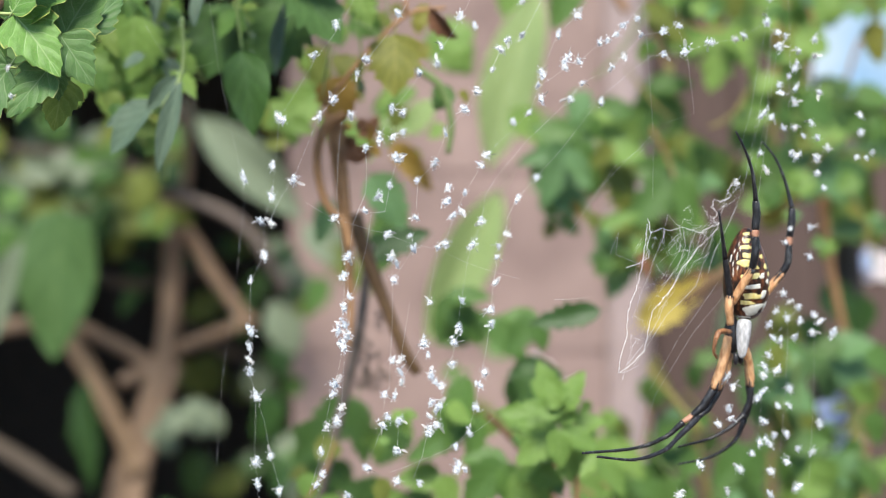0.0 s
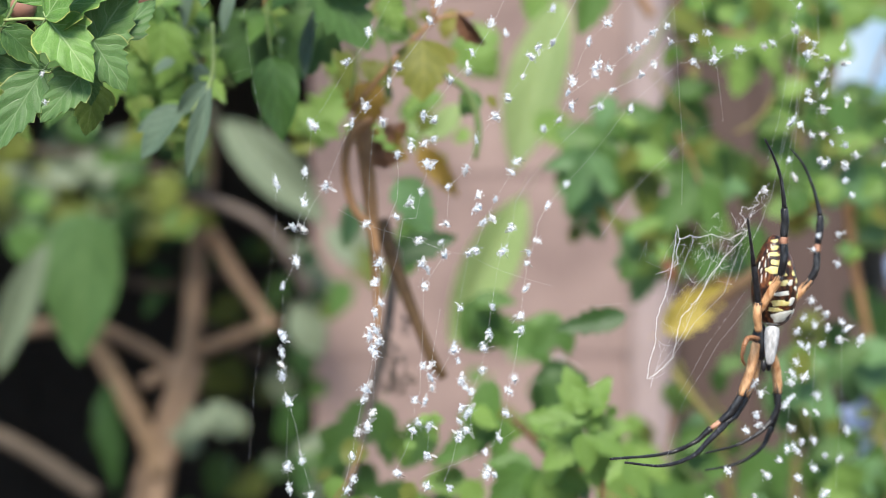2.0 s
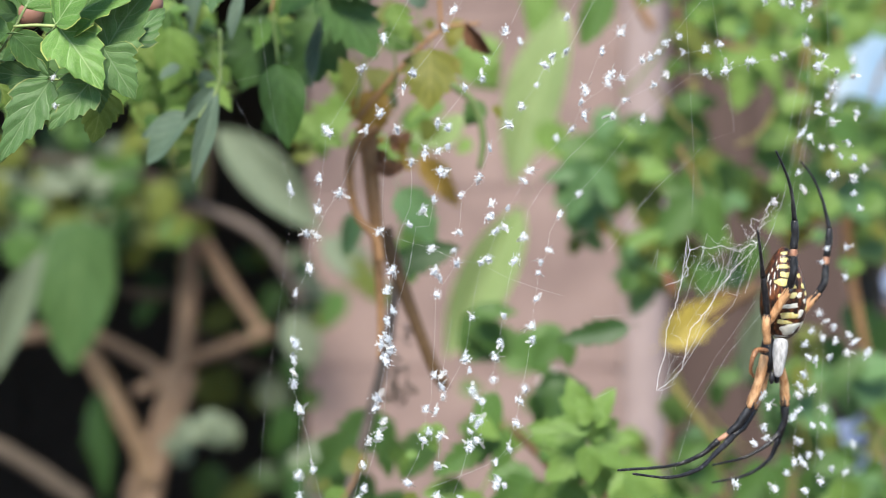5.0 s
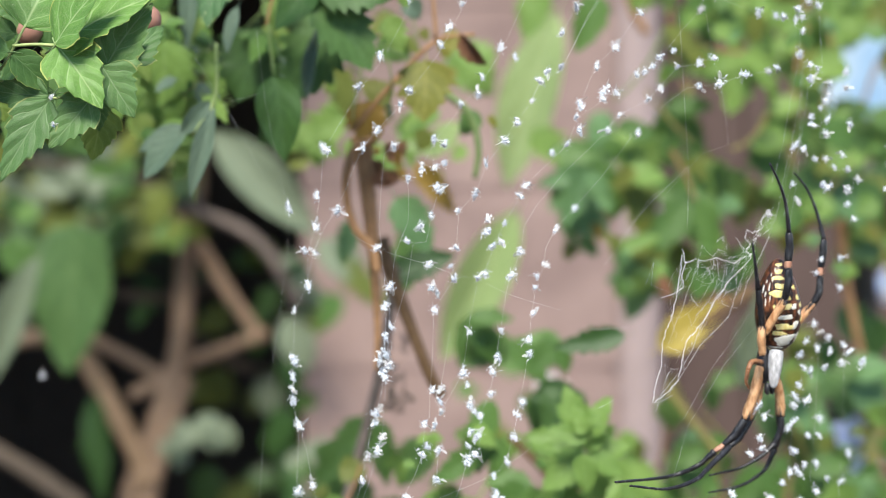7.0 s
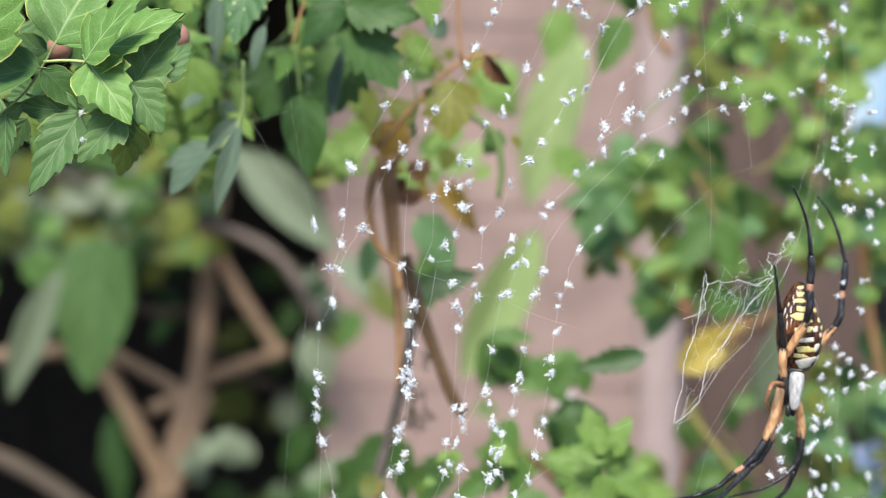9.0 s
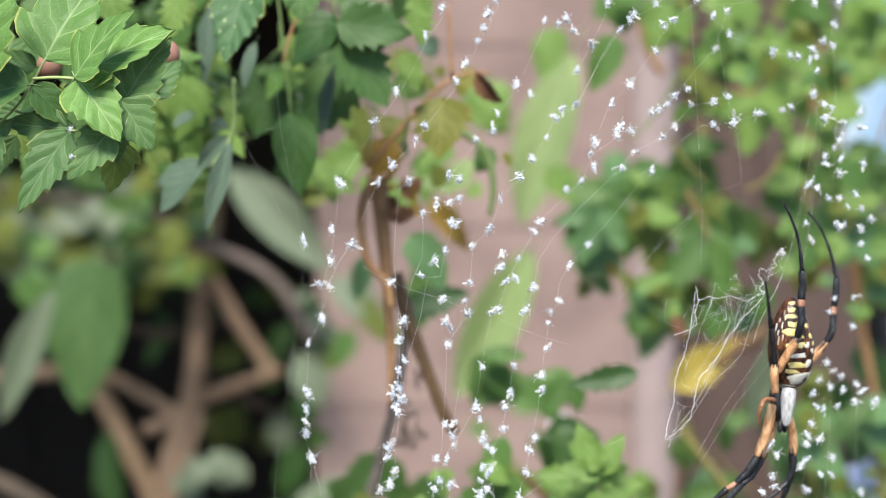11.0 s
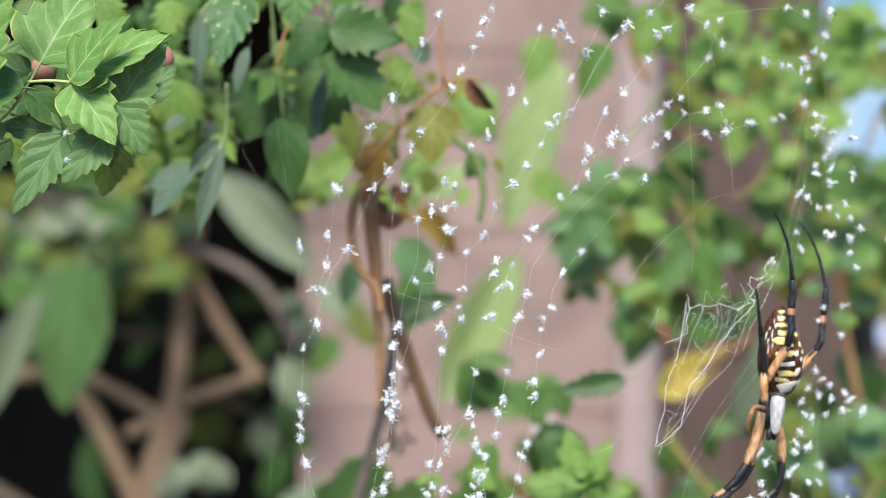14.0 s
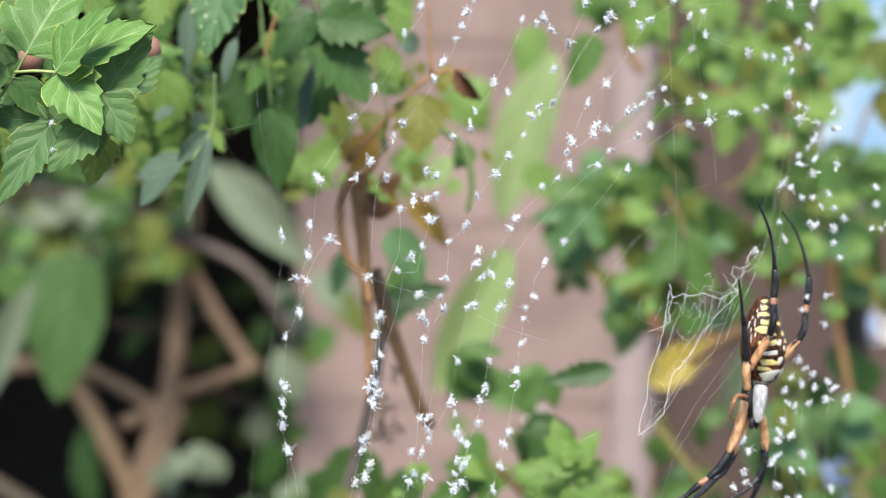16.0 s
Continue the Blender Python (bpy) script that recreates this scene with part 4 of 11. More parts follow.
leaf(vine_canopy, "lightj", (-68.2, 370.1, 51.7), (-73.3, 370.1, 49.0), 4.6, 38.4013)
leaf(vine_canopy, "lightj", (-68.3, 370.8, 51.8), (-63.3, 370.8, 48.8), 4.0, -4.23031)
leaf(vine_canopy, "pepl", (-46.3, 396.2, 51.3), (-42.5, 396.2, 44.2), 6.1, 5.76929)
leaf(vine_canopy, "pepl", (-46.3, 396.8, 51.4), (-49.1, 396.8, 45.5), 4.1, -36.9395)
leaf(vine_canopy, "pepl", (-45.8, 390.9, 50.7), (-39.4, 390.9, 49.8), 5.3, -31.4083)
leaf(vine_canopy, "dark", (-81.2, 367.9, 43.9), (-78.1, 367.9, 39.4), 4.7, 19.9368)
leaf(vine_canopy, "dark", (-81.3, 368.6, 43.9), (-83.2, 368.6, 40.0), 2.9, -25.6344)
leaf(vine_canopy, "dark", (-80.5, 364.2, 43.4), (-76.2, 364.2, 44.2), 3.8, 26.9347)
leaf(vine_canopy, "mid", (-60.7, 364.4, 64.5), (-62.7, 364.4, 58.8), 4.7, 10.8153)
leaf(vine_canopy, "mid", (-61.7, 370.8, 65.6), (-66.2, 370.8, 63.6), 3.5, -39.1143)
leaf(vine_canopy, "mid", (-61.9, 372.6, 65.9), (-58.7, 372.6, 62.1), 3.4, 11.239)
leaf(vine_canopy, "pepl", (-66.1, 394.3, 35.9), (-70.7, 394.3, 30.0), 5.0)
leaf(vine_canopy, "pepl", (-75.4, 408.5, 37.8), (-77.8, 408.5, 29.3), 4.8)
leaf(vine_canopy, "light", (-74.6, 388.3, 34.0), (-68.8, 388.3, 28.7), 4.9)
leaf(vine_canopy, "pepl", (-59.7, 379.4, 33.3), (-64.1, 379.4, 27.7), 3.4)
leaf(vine_canopy, "light", (-62.2, 409.6, 47.3), (-70.3, 409.6, 39.5), 7.0)
leaf(vine_canopy, "pepl", (-71.4, 365.3, 41.8), (-68.3, 365.3, 35.7), 4.1)
leaf(vine_canopy, "pepl", (-64.5, 381.4, 43.1), (-68.5, 381.4, 34.0), 6.2)
leaf(vine_canopy, "light", (-68.0, 379.2, 48.1), (-64.1, 379.2, 43.1), 3.3)
leaf(vine_canopy, "lightj", (-69.8, 391.9, 29.8), (-72.8, 391.9, 22.5), 4.5)
leaf(vine_canopy, "lightj", (-68.1, 382.1, 28.6), (-68.1, 382.1, 22.7), 2.6)
leaf(vine_canopy, "pepl", (-61.1, 379.2, 52.4), (-62.0, 379.2, 44.6), 5.2)
leaf(vine_canopy, "pepl", (-64.9, 404.9, 35.8), (-64.9, 404.9, 26.2), 4.6)
leaf(vine_canopy, "mid", (-76.8, 319.4, 34.2), (-81.1, 319.4, 23.1), 8.7)
leaf(vine_canopy, "lightj", (-71.6, 326.7, 33.8), (-69.2, 326.7, 22.5), 8.9)
leaf(vine_canopy, "mid", (-85.3, 322.9, 30.0), (-89.7, 322.9, 19.9), 7.7)
leaf(vine_canopy, "mid", (-91.1, 326.9, 55.2), (-83.1, 326.9, 50.8), 7.8)
leaf(vine_canopy, "lightj", (-73.4, 323.1, 57.0), (-70.5, 323.1, 49.2), 7.7)
leaf(vine_canopy, "light", (-60.7, 335.2, 58.0), (-63.0, 335.2, 49.2), 6.9)
leaf(vine_canopy, "mid", (-93.9, 329.2, 49.9), (-99.6, 329.2, 44.1), 6.8)
leaf(vine_canopy, "mid", (-79.9, 332.9, 50.5), (-83.3, 332.9, 43.6), 6.8)
leaf(vine_canopy, "lightj", (-67.6, 384.6, 33.3), (-61.5, 384.6, 26.4), 6.3)
leaf(vine_canopy, "lightj", (-60.5, 380.1, 35.3), (-61.6, 380.1, 26.9), 3.8)
leaf(vine_canopy, "light", (-63.3, 413.4, 37.7), (-69.5, 413.4, 31.9), 4.5)
leaf(vine_canopy, "light", (-77.7, 389.0, 29.3), (-72.8, 389.0, 23.2), 3.7)
leaf(vine_canopy, "pepl", (-73.9, 383.1, 30.0), (-72.2, 383.1, 21.5), 5.5)
leaf(vine_canopy, "pepl", (-68.6, 383.2, 22.5), (-61.7, 383.2, 19.1), 5.3)
leaf(vine_canopy, "pepl", (-69.3, 394.1, 27.5), (-78.3, 394.1, 23.0), 4.6)
leaf(vine_canopy, "light", (-63.3, 401.2, 23.5), (-69.4, 401.2, 15.4), 6.0)

broad_leaf_plant = thing("broad_leaf_plant", at_mm((-158.5, 1100.0, 71.5)), "grey-green broad soft leaves in the shrub's shade", "plant")
leaf(broad_leaf_plant, "paleg", (-162.8, 1150.0, 71.8), (-89.4, 1150.0, -0.6), 34.4)
leaf(broad_leaf_plant, "paleg", (-111.6, 1150.0, -57.6), (-94.9, 1150.0, -95.2), 27.1)
leaf(broad_leaf_plant, "paleg", (-78.5, 1000.0, -5.3), (-47.8, 1000.0, -29.5), 23.6)
leaf(broad_leaf_plant, "mid", (-74.0, 1150.0, -42.1), (-90.0, 1150.0, -69.6), 19.9)
leaf(broad_leaf_plant, "olive", (-64.9, 1000.0, -19.1), (-34.3, 1000.0, -45.0), 21.2)
leaf(broad_leaf_plant, "mid", (33.5, 1095.4, -84.7), (57.6, 1095.4, -91.0), 18.2, 17.3841)
leaf(broad_leaf_plant, "mid", (6.2, 1094.1, -103.6), (22.8, 1094.1, -106.5), 12.2, 8.90638)
leaf(broad_leaf_plant, "olive", (20.0, 1012.2, -113.7), (21.9, 1012.2, -135.1), 18.9, -28.528)
leaf(broad_leaf_plant, "olive", (34.6, 1078.7, -123.8), (20.8, 1078.7, -144.7), 24.9, 1.16698)
leaf(broad_leaf_plant, "mid", (49.7, 1134.6, -116.5), (66.8, 1134.6, -119.4), 16.8, 21.2117)

dry_vine = thing("dry_vine", at_mm((-13.7, 530.0, -1302.0)), "brown-stemmed vine with yellowing and dead leaves on the column", "vine")
stem(dry_vine, "bstem", [(-19.2, 377.8, 23.6), (-24.1, 377.8, 20.3), (-25.9, 377.8, 12.6), (-24.1, 377.8, 3.5), (-19.9, 377.8, -1.7), (-18.7, 377.8, -7.0)], 1.16, 0.90)
stem(dry_vine, "bstem", [(-22.5, 386.8, 24.7), (-21.3, 386.8, 11.4), (-20.0, 386.8, -1.9), (-19.1, 386.8, -19.2), (-19.6, 386.8, -30.5)], 2.38, 0.40)
stem(dry_vine, "bstem2", [(-19.0, 404.8, 0.7), (-16.6, 404.8, -7.7), (-12.6, 404.8, -18.8), (-7.4, 405.8, -32.5), (-4.0, 408.0, -38.6)], 2.1, 1.2)
stem(dry_vine, "greystem", [(-15.7, 422.8, -6.7), (-18.8, 422.8, -28.5), (-22.9, 422.8, -45.9), (-28.9, 422.8, -67.7), (-30.7, 422.8, -77.9)], 1.25, 1.6)
stem(dry_vine, "gstem2", [(-2.8, 395.8, 35.3), (2.9, 395.8, 30.5), (5.1, 395.8, 22.3), (4.2, 395.8, 14.8)], 0.95, 0.68)
stem(dry_vine, "bstem", [(-23.6, 370.6, 25.1), (-14.0, 370.6, 36.4), (-4.8, 370.6, 45.0), (3.8, 370.6, 46.5)], 0.63, 0.38)
stem(dry_vine, "bstem", [(-4.8, 370.6, 45.0), (-5.9, 370.6, 61.7)], 0.50, 0.38)
stem(dry_vine, "greystem", [(-30.7, 422.8, -77.9), (-25.3, 439.0, -350.8), (-16.3, 466.0, -787.7), (-13.7, 530.0, -1302.0)], 1.60, 4.00, "main_stem")
tangle = random.Random(61)
for _ in range(16):
    x, z = -16.0 + tangle.gauss(0, 1.3), -31.5 + tangle.uniform(-9, 8)
    stem(dry_vine, "greystem" if tangle.random() < 0.6 else "bark3",
         [(x, 412, z)] + [(x + tangle.gauss(0, 1.6), 412 + tangle.uniform(-3, 3), z - 1.6 * k + tangle.gauss(0, 1.2)) for k in (1, 2, 3)],
         0.34, 0.16, "dry_tendril")
leaf(dry_vine, "brown", (0.5, 359.8, 45.4), (5.6, 359.8, 38.0), 4.9, 40)
leaf(dry_vine, "yellow", (-7.3, 359.8, 39.6), (-7.9, 356.2, 26.1), 13.1)
leaf(dry_vine, "amber", (-22.3, 377.8, 31.9), (-19.5, 377.8, 21.8), 10.4)
leaf(dry_vine, "light", (-30.9, 467.8, 34.9), (-47.8, 467.8, 25.9), 12.2)
leaf(dry_vine, "light", (-36.1, 485.8, 41.2), (-29.5, 485.8, 33.3), 10.7)
leaf(dry_vine, "teal", (-15.8, 431.8, 10.9), (-6.3, 431.8, -3.7), 11.2)
leaf(dry_vine, "dark", (-17.4, 431.8, -9.8), (0.1, 431.8, -3.7), 9.2)
leaf(dry_vine, "lime", (50.3, 755.8, 101.8), (24.2, 755.8, 21.8), 27.4, 10)
leaf(dry_vine, "lime", (32.4, 773.8, 11.6), (-3.3, 773.8, -59.8), 25.6, -10)
leaf(dry_vine, "lightj", (0.8, 593.8, 66.7), (15.3, 593.8, 50.3), 18.7)
leaf(dry_vine, "lightj", (-18.3, 575.8, 36.2), (-1.6, 575.8, 29.7), 11.3)
leaf(dry_vine, "amber", (-11.5, 503.8, 22.6), (0.5, 503.8, 6.9), 7.9)
leaf(dry_vine, "lightj", (32.9, 584.8, 87.5), (25.8, 584.8, 69.5), 13.8)
leaf(dry_vine, "mid", (44.9, 503.8, 73.9), (37.7, 503.8, 55.9), 11.1)
leaf(dry_vine, "lightj", (14.4, 575.8, 58.7), (1.8, 575.8, 68.6), 13.6)
leaf(dry_vine, "olive", (-34.1, 467.8, 48.6), (-29.3, 467.8, 34.9), 11.1)
leaf(dry_vine, "teal", (-30.7, 503.8, 5.5), (-35.1, 503.8, -8.4), 7.9)
leaf(dry_vine, "light", (-29.5, 539.8, 31.5), (-18.5, 539.8, 18.4), 10.6)
leaf(dry_vine, "mid", (-10.6, 485.8, 3.5), (-19.0, 485.8, -19.7), 11.4)
leaf(dry_vine, "light", (30.1, 611.8, 39.0), (44.7, 611.8, 24.3), 16.8)
leaf(dry_vine, "yellow", (-15.8, 386.8, 32.6), (-22.4, 386.8, 38.0), 7.7)
leaf(dry_vine, "light", (-39.0, 467.8, 27.8), (-45.4, 467.8, 33.4), 7.4)
leaf(dry_vine, "yellow", (0.1, 436.9, 45.2), (-3.7, 436.9, 41.5), 4.2, -8.83214)
leaf(dry_vine, "mid", (4.9, 401.2, 31.3), (0.8, 401.2, 25.7), 7.1, 0.546885)
leaf(dry_vine, "olive", (-13.3, 424.6, 52.1), (-9.0, 424.6, 47.9), 5.4, -14.6294)
leaf(dry_vine, "olive", (-7.6, 415.0, 28.1), (-9.1, 415.0, 22.1), 5.7, 0.953381)
leaf(dry_vine, "olive", (-21.9, 477.7, 36.6), (-19.3, 477.7, 33.0), 3.1, 18.2595)
leaf(dry_vine, "olive", (-26.3, 451.1, 56.4), (-26.9, 451.1, 50.1), 6.5, -11.9673)
leaf(dry_vine, "yellow", (-17.2, 436.8, 52.9), (-14.7, 436.8, 50.0), 2.8, 33.0361)
leaf(dry_vine, "mid", (-13.8, 451.5, 59.0), (-19.2, 451.5, 57.7), 5.8, -8.59456)
leaf(dry_vine, "olive", (-45.5, 525.5, 26.6), (-52.4, 525.5, 22.6), 6.8, 0.961878)
leaf(dry_vine, "olive", (-13.6, 412.0, 19.3), (-15.7, 412.0, 16.0), 3.0, 6.42467)
leaf(dry_vine, "yellow", (-5.7, 515.4, 21.2), (-4.4, 515.4, 14.8), 5.4, 21.2634)
leaf(dry_vine, "yellow", (7.1, 378.9, 28.7), (8.9, 378.9, 25.6), 2.3, -3.9849)
leaf(dry_vine, "yellow", (1.2, 395.2, 49.0), (-3.7, 395.2, 46.3), 5.7, 6.35165)
leaf(dry_vine, "mid", (-17.1, 391.0, 32.5), (-15.3, 391.0, 28.6), 4.1, -31.1939)
leaf(dry_vine, "light", (-35.7, 465.1, 45.9), (-34.3, 465.1, 40.4), 4.5, 20.7673)
leaf(dry_vine, "yellow", (-38.5, 473.8, 36.0), (-40.0, 473.8, 30.2), 5.1, -10.4009)
leaf(dry_vine, "light", (-23.6, 454.9, 53.0), (-24.9, 454.9, 46.7), 5.9, -9.92623)
leaf(dry_vine, "mid", (-10.0, 538.8, 38.0), (-18.9, 538.8, 35.2), 9.0, -26.6981)
leaf(dry_vine, "yellow", (-8.4, 410.9, 52.7), (-7.0, 410.9, 49.5), 3.2, 16.8954)
leaf(dry_vine, "yellow", (-48.7, 522.9, 34.3), (-52.0, 522.9, 27.2), 8.4, 17.7071)
leaf(dry_vine, "yellow", (-1.5, 417.6, 51.3), (-3.2, 417.6, 45.7), 5.2, 25.2228)
leaf(dry_vine, "light", (4.1, 508.9, 28.0), (-0.6, 508.9, 24.0), 5.7, -15.3412)
leaf(dry_vine, "brown", (-20.2, 386.3, 19.1), (-19.1, 386.3, 15.8), 4.3, 27.842)
leaf(dry_vine, "amber", (-22.2, 386.8, 22.9), (-24.8, 386.8, 22.0), 2.0, -4.68357)
leaf(dry_vine, "brown", (-14.6, 385.4, 21.8), (-17.6, 385.4, 21.0), 3.8, 19.7347)
leaf(dry_vine, "amber", (-15.1, 398.6, 21.8), (-14.1, 398.6, 17.8), 3.7, 25.5942)
leaf(dry_vine, "brown", (-17.2, 394.3, 20.5), (-14.5, 394.3, 19.6), 3.2, 20.9787)
leaf(dry_vine, "brown", (-17.1, 384.0, 16.8), (-16.9, 384.0, 12.4), 7.2, -6.28135)
leaf(dry_vine, "brown", (-15.7, 401.9, 22.9), (-12.8, 401.9, 20.6), 5.9, -2.12915)
leaf(dry_vine, "amber", (-15.1, 399.1, 16.9), (-11.7, 399.1, 14.7), 3.0, 26.504)
leaf(dry_vine, "amber", (-18.2, 388.4, 21.4), (-21.2, 388.4, 20.7), 2.6, 6.74648)
leaf(dry_vine, "brown", (-20.3, 402.3, 18.3), (-18.0, 402.3, 17.3), 4.0, 22.0437)
leaf(dry_vine, "light", (-35.0, 479.1, 35.6), (-40.4, 479.1, 30.4), 4.3)
leaf(dry_vine, "lightj", (-39.2, 479.1, 31.3), (-46.9, 479.1, 29.2), 3.7)
leaf(dry_vine, "lightj", (-36.9, 425.5, 25.2), (-29.8, 425.5, 21.8), 5.3)
leaf(dry_vine, "light", (-27.9, 448.9, 27.6), (-29.2, 448.9, 20.4), 4.5)
leaf(dry_vine, "light", (-40.7, 478.5, 32.2), (-39.4, 478.5, 20.6), 7.8)
leaf(dry_vine, "light", (-9.3, 453.1, 35.8), (-14.7, 453.1, 29.6), 3.8)
leaf(dry_vine, "lime", (1.7, 486.1, 34.1), (-6.8, 486.1, 24.1), 7.9)
leaf(dry_vine, "lightj", (-4.2, 489.7, 37.8), (-11.1, 489.7, 32.2), 5.2)
leaf(dry_vine, "lime", (-14.8, 442.9, 25.3), (-5.2, 442.9, 22.9), 4.7)
leaf(dry_vine, "light", (-13.1, 502.3, 33.0), (-13.1, 502.3, 20.9), 5.8)

leafy_seedling = thing("leafy_seedling", at_mm((72.4, 538.0, -1302.0)), "bright green leafy seedling growing before the column", "plant")
stem(leafy_seedling, "bstem", [(28.1, 369.5, -43.0), (31.3, 369.5, -48.0), (31.9, 369.5, -70.9)], 0.38, 0.58)
stem(leafy_seedling, "gstem", [(32.5, 374.9, -61.7), (24.0, 374.9, -52.6), (17.6, 374.9, -48.6)], 0.39, 0.25)
stem(leafy_seedling, "bstem2", [(13.6, 432.9, -52.0), (22.4, 432.9, -61.0), (28.4, 432.9, -68.9), (32.7, 432.9, -80.5)], 0.89, 1.19)
stem(leafy_seedling, "bstem", [(34.6, 452.5, -65.8), (39.4, 452.5, -70.2), (44.8, 452.5, -73.7), (50.1, 452.5, -75.9)], 0.39, 0.28)
stem(leafy_seedling, "bstem", [(31.7, 442.8, -66.9), (35.0, 442.8, -70.5), (39.0, 442.8, -73.6), (42.8, 442.8, -75.6)], 0.42, 0.27)
stem(leafy_seedling, "gstem", [(16.6, 464.8, -70.0), (11.5, 464.8, -74.5), (8.0, 464.8, -80.6), (6.6, 464.8, -86.6)], 0.35, 0.29)
stem(leafy_seedling, "gstem", [(29.4, 451.4, -54.0), (28.2, 451.4, -61.2), (29.5, 451.4, -68.9), (32.4, 451.4, -75.0)], 0.41, 0.28)
stem(leafy_seedling, "bstem", [(-23.5, 389.1, -53.0), (-25.5, 389.1, -58.8), (-28.8, 389.1, -64.1), (-32.0, 389.1, -68.3)], 0.31, 0.24)
stem(leafy_seedling, "gstem", [(8.4, 438.2, -63.7), (6.6, 438.2, -67.5), (3.8, 438.2, -70.9), (0.5, 438.2, -72.9)], 0.50, 0.27)
stem(leafy_seedling, "gstem", [(42.2, 445.9, -50.7), (39.5, 445.9, -56.7), (35.3, 445.9, -62.1), (30.8, 445.9, -65.9)], 0.39, 0.27)
stem(leafy_seedling, "gstem", [(8.0, 417.6, -58.8), (11.6, 417.6, -63.0), (15.5, 417.6, -66.7), (19.1, 417.6, -69.9)], 0.38, 0.25)
stem(leafy_seedling, "bstem", [(31.9, 369.5, -70.9), (38.8, 383.4, -304.7), (50.4, 406.6, -678.6), (72.4, 538.0, -1302.0)], 0.75, 3.00, "main_stem")
leaf(leafy_seedling, "lightj", (28.2, 363.3, -43.6), (23.0, 363.3, -32.1), 7.1)
leaf(leafy_seedling, "lightj", (28.7, 369.5, -44.4), (33.0, 369.5, -35.0), 5.1)
leaf(leafy_seedling, "lightj", (27.6, 357.1, -42.9), (18.5, 357.1, -41.0), 5.0)
leaf(leafy_seedling, "lightj", (28.4, 363.3, -43.4), (33.2, 363.3, -34.4), 6.0)
leaf(leafy_seedling, "lightj", (27.8, 357.1, -42.6), (24.5, 357.1, -35.8), 4.1)
leaf(leafy_seedling, "lightj", (27.6, 371.0, -46.3), (14.2, 371.0, -43.6), 7.5)
leaf(leafy_seedling, "lightj", (28.1, 377.2, -47.1), (22.5, 377.2, -37.5), 5.4)
leaf(leafy_seedling, "lightj", (27.0, 364.8, -45.5), (19.7, 364.8, -52.4), 5.2)
leaf(leafy_seedling, "lightj", (26.9, 363.3, -47.1), (17.5, 363.3, -55.3), 8.3)
leaf(leafy_seedling, "lightj", (27.5, 369.5, -47.9), (17.3, 369.5, -46.6), 5.9)
leaf(leafy_seedling, "lightj", (26.4, 357.1, -46.3), (27.2, 357.1, -55.5), 5.8)
leaf(leafy_seedling, "lightj", (28.8, 371.0, -48.2), (38.8, 371.0, -46.5), 6.8)
leaf(leafy_seedling, "lightj", (29.4, 377.2, -49.1), (35.9, 377.2, -54.2), 4.9)
leaf(leafy_seedling, "lightj", (28.3, 364.8, -47.4), (31.4, 364.8, -40.6), 4.7)
leaf(leafy_seedling, "lightj", (28.7, 367.2, -48.4), (30.4, 367.2, -60.3), 8.6)
leaf(leafy_seedling, "lightj", (28.2, 360.9, -47.5), (36.1, 360.9, -51.6), 5.9)
leaf(leafy_seedling, "lightj", (24.8, 385.0, -54.0), (16.2, 385.0, -46.6), 5.3)
leaf(leafy_seedling, "lightj", (23.8, 372.6, -52.2), (19.0, 372.6, -61.2), 5.2)
leaf(leafy_seedling, "lightj", (26.9, 355.5, -41.8), (24.4, 355.5, -38.1), 3.6)
leaf(leafy_seedling, "lightj", (28.7, 355.5, -41.2), (29.5, 355.5, -38.1), 3.3)
leaf(leafy_seedling, "mid", (8.5, 411.3, -40.1), (2.4, 411.3, -59.2), 8.6)
leaf(leafy_seedling, "mid", (10.7, 417.5, -50.7), (-8.0, 417.5, -62.3), 8.5)
leaf(leafy_seedling, "mid", (10.5, 411.3, -50.0), (9.4, 411.3, -66.2), 5.9)
leaf(leafy_seedling, "mid", (-24.0, 479.4, -52.6), (-42.3, 479.4, -72.6), 13.2)
leaf(leafy_seedling, "mid", (-23.8, 473.2, -51.8), (-19.6, 473.2, -71.5), 9.2)
leaf(leafy_seedling, "mid", (17.5, 501.1, -31.3), (0.6, 501.1, -39.1), 10.8)
leaf(leafy_seedling, "mid", (17.0, 488.7, -30.4), (27.5, 488.7, -43.8), 10.6)
leaf(leafy_seedling, "dark", (40.8, 402.0, -23.6), (23.0, 402.0, -26.9), 6.6)
leaf(leafy_seedling, "dark", (28.6, 432.9, -40.2), (22.5, 432.9, -50.6), 12.0)
leaf(leafy_seedling, "dark", (29.0, 439.2, -40.8), (19.5, 439.2, -42.7), 8.6)
leaf(leafy_seedling, "dark", (28.1, 426.7, -39.6), (31.7, 426.7, -47.6), 8.3)
leaf(leafy_seedling, "mid", (17.7, 402.0, -60.7), (6.6, 402.0, -70.2), 11.1)
leaf(leafy_seedling, "mid", (18.1, 408.2, -61.6), (6.2, 408.2, -60.0), 8.0)
leaf(leafy_seedling, "mid", (17.4, 395.8, -59.6), (18.4, 395.8, -70.5), 7.7)
leaf(leafy_seedling, "mid", (-31.6, 494.9, -73.0), (-38.5, 494.9, -88.3), 13.7)
leaf(leafy_seedling, "mid", (-31.9, 501.1, -73.9), (-44.9, 501.1, -77.9), 9.7)
leaf(leafy_seedling, "mid", (-31.2, 488.7, -72.1), (-25.0, 488.7, -82.8), 9.5)
leaf(leafy_seedling, "lightj", (40.5, 408.2, -60.3), (28.2, 408.2, -65.1), 7.0)
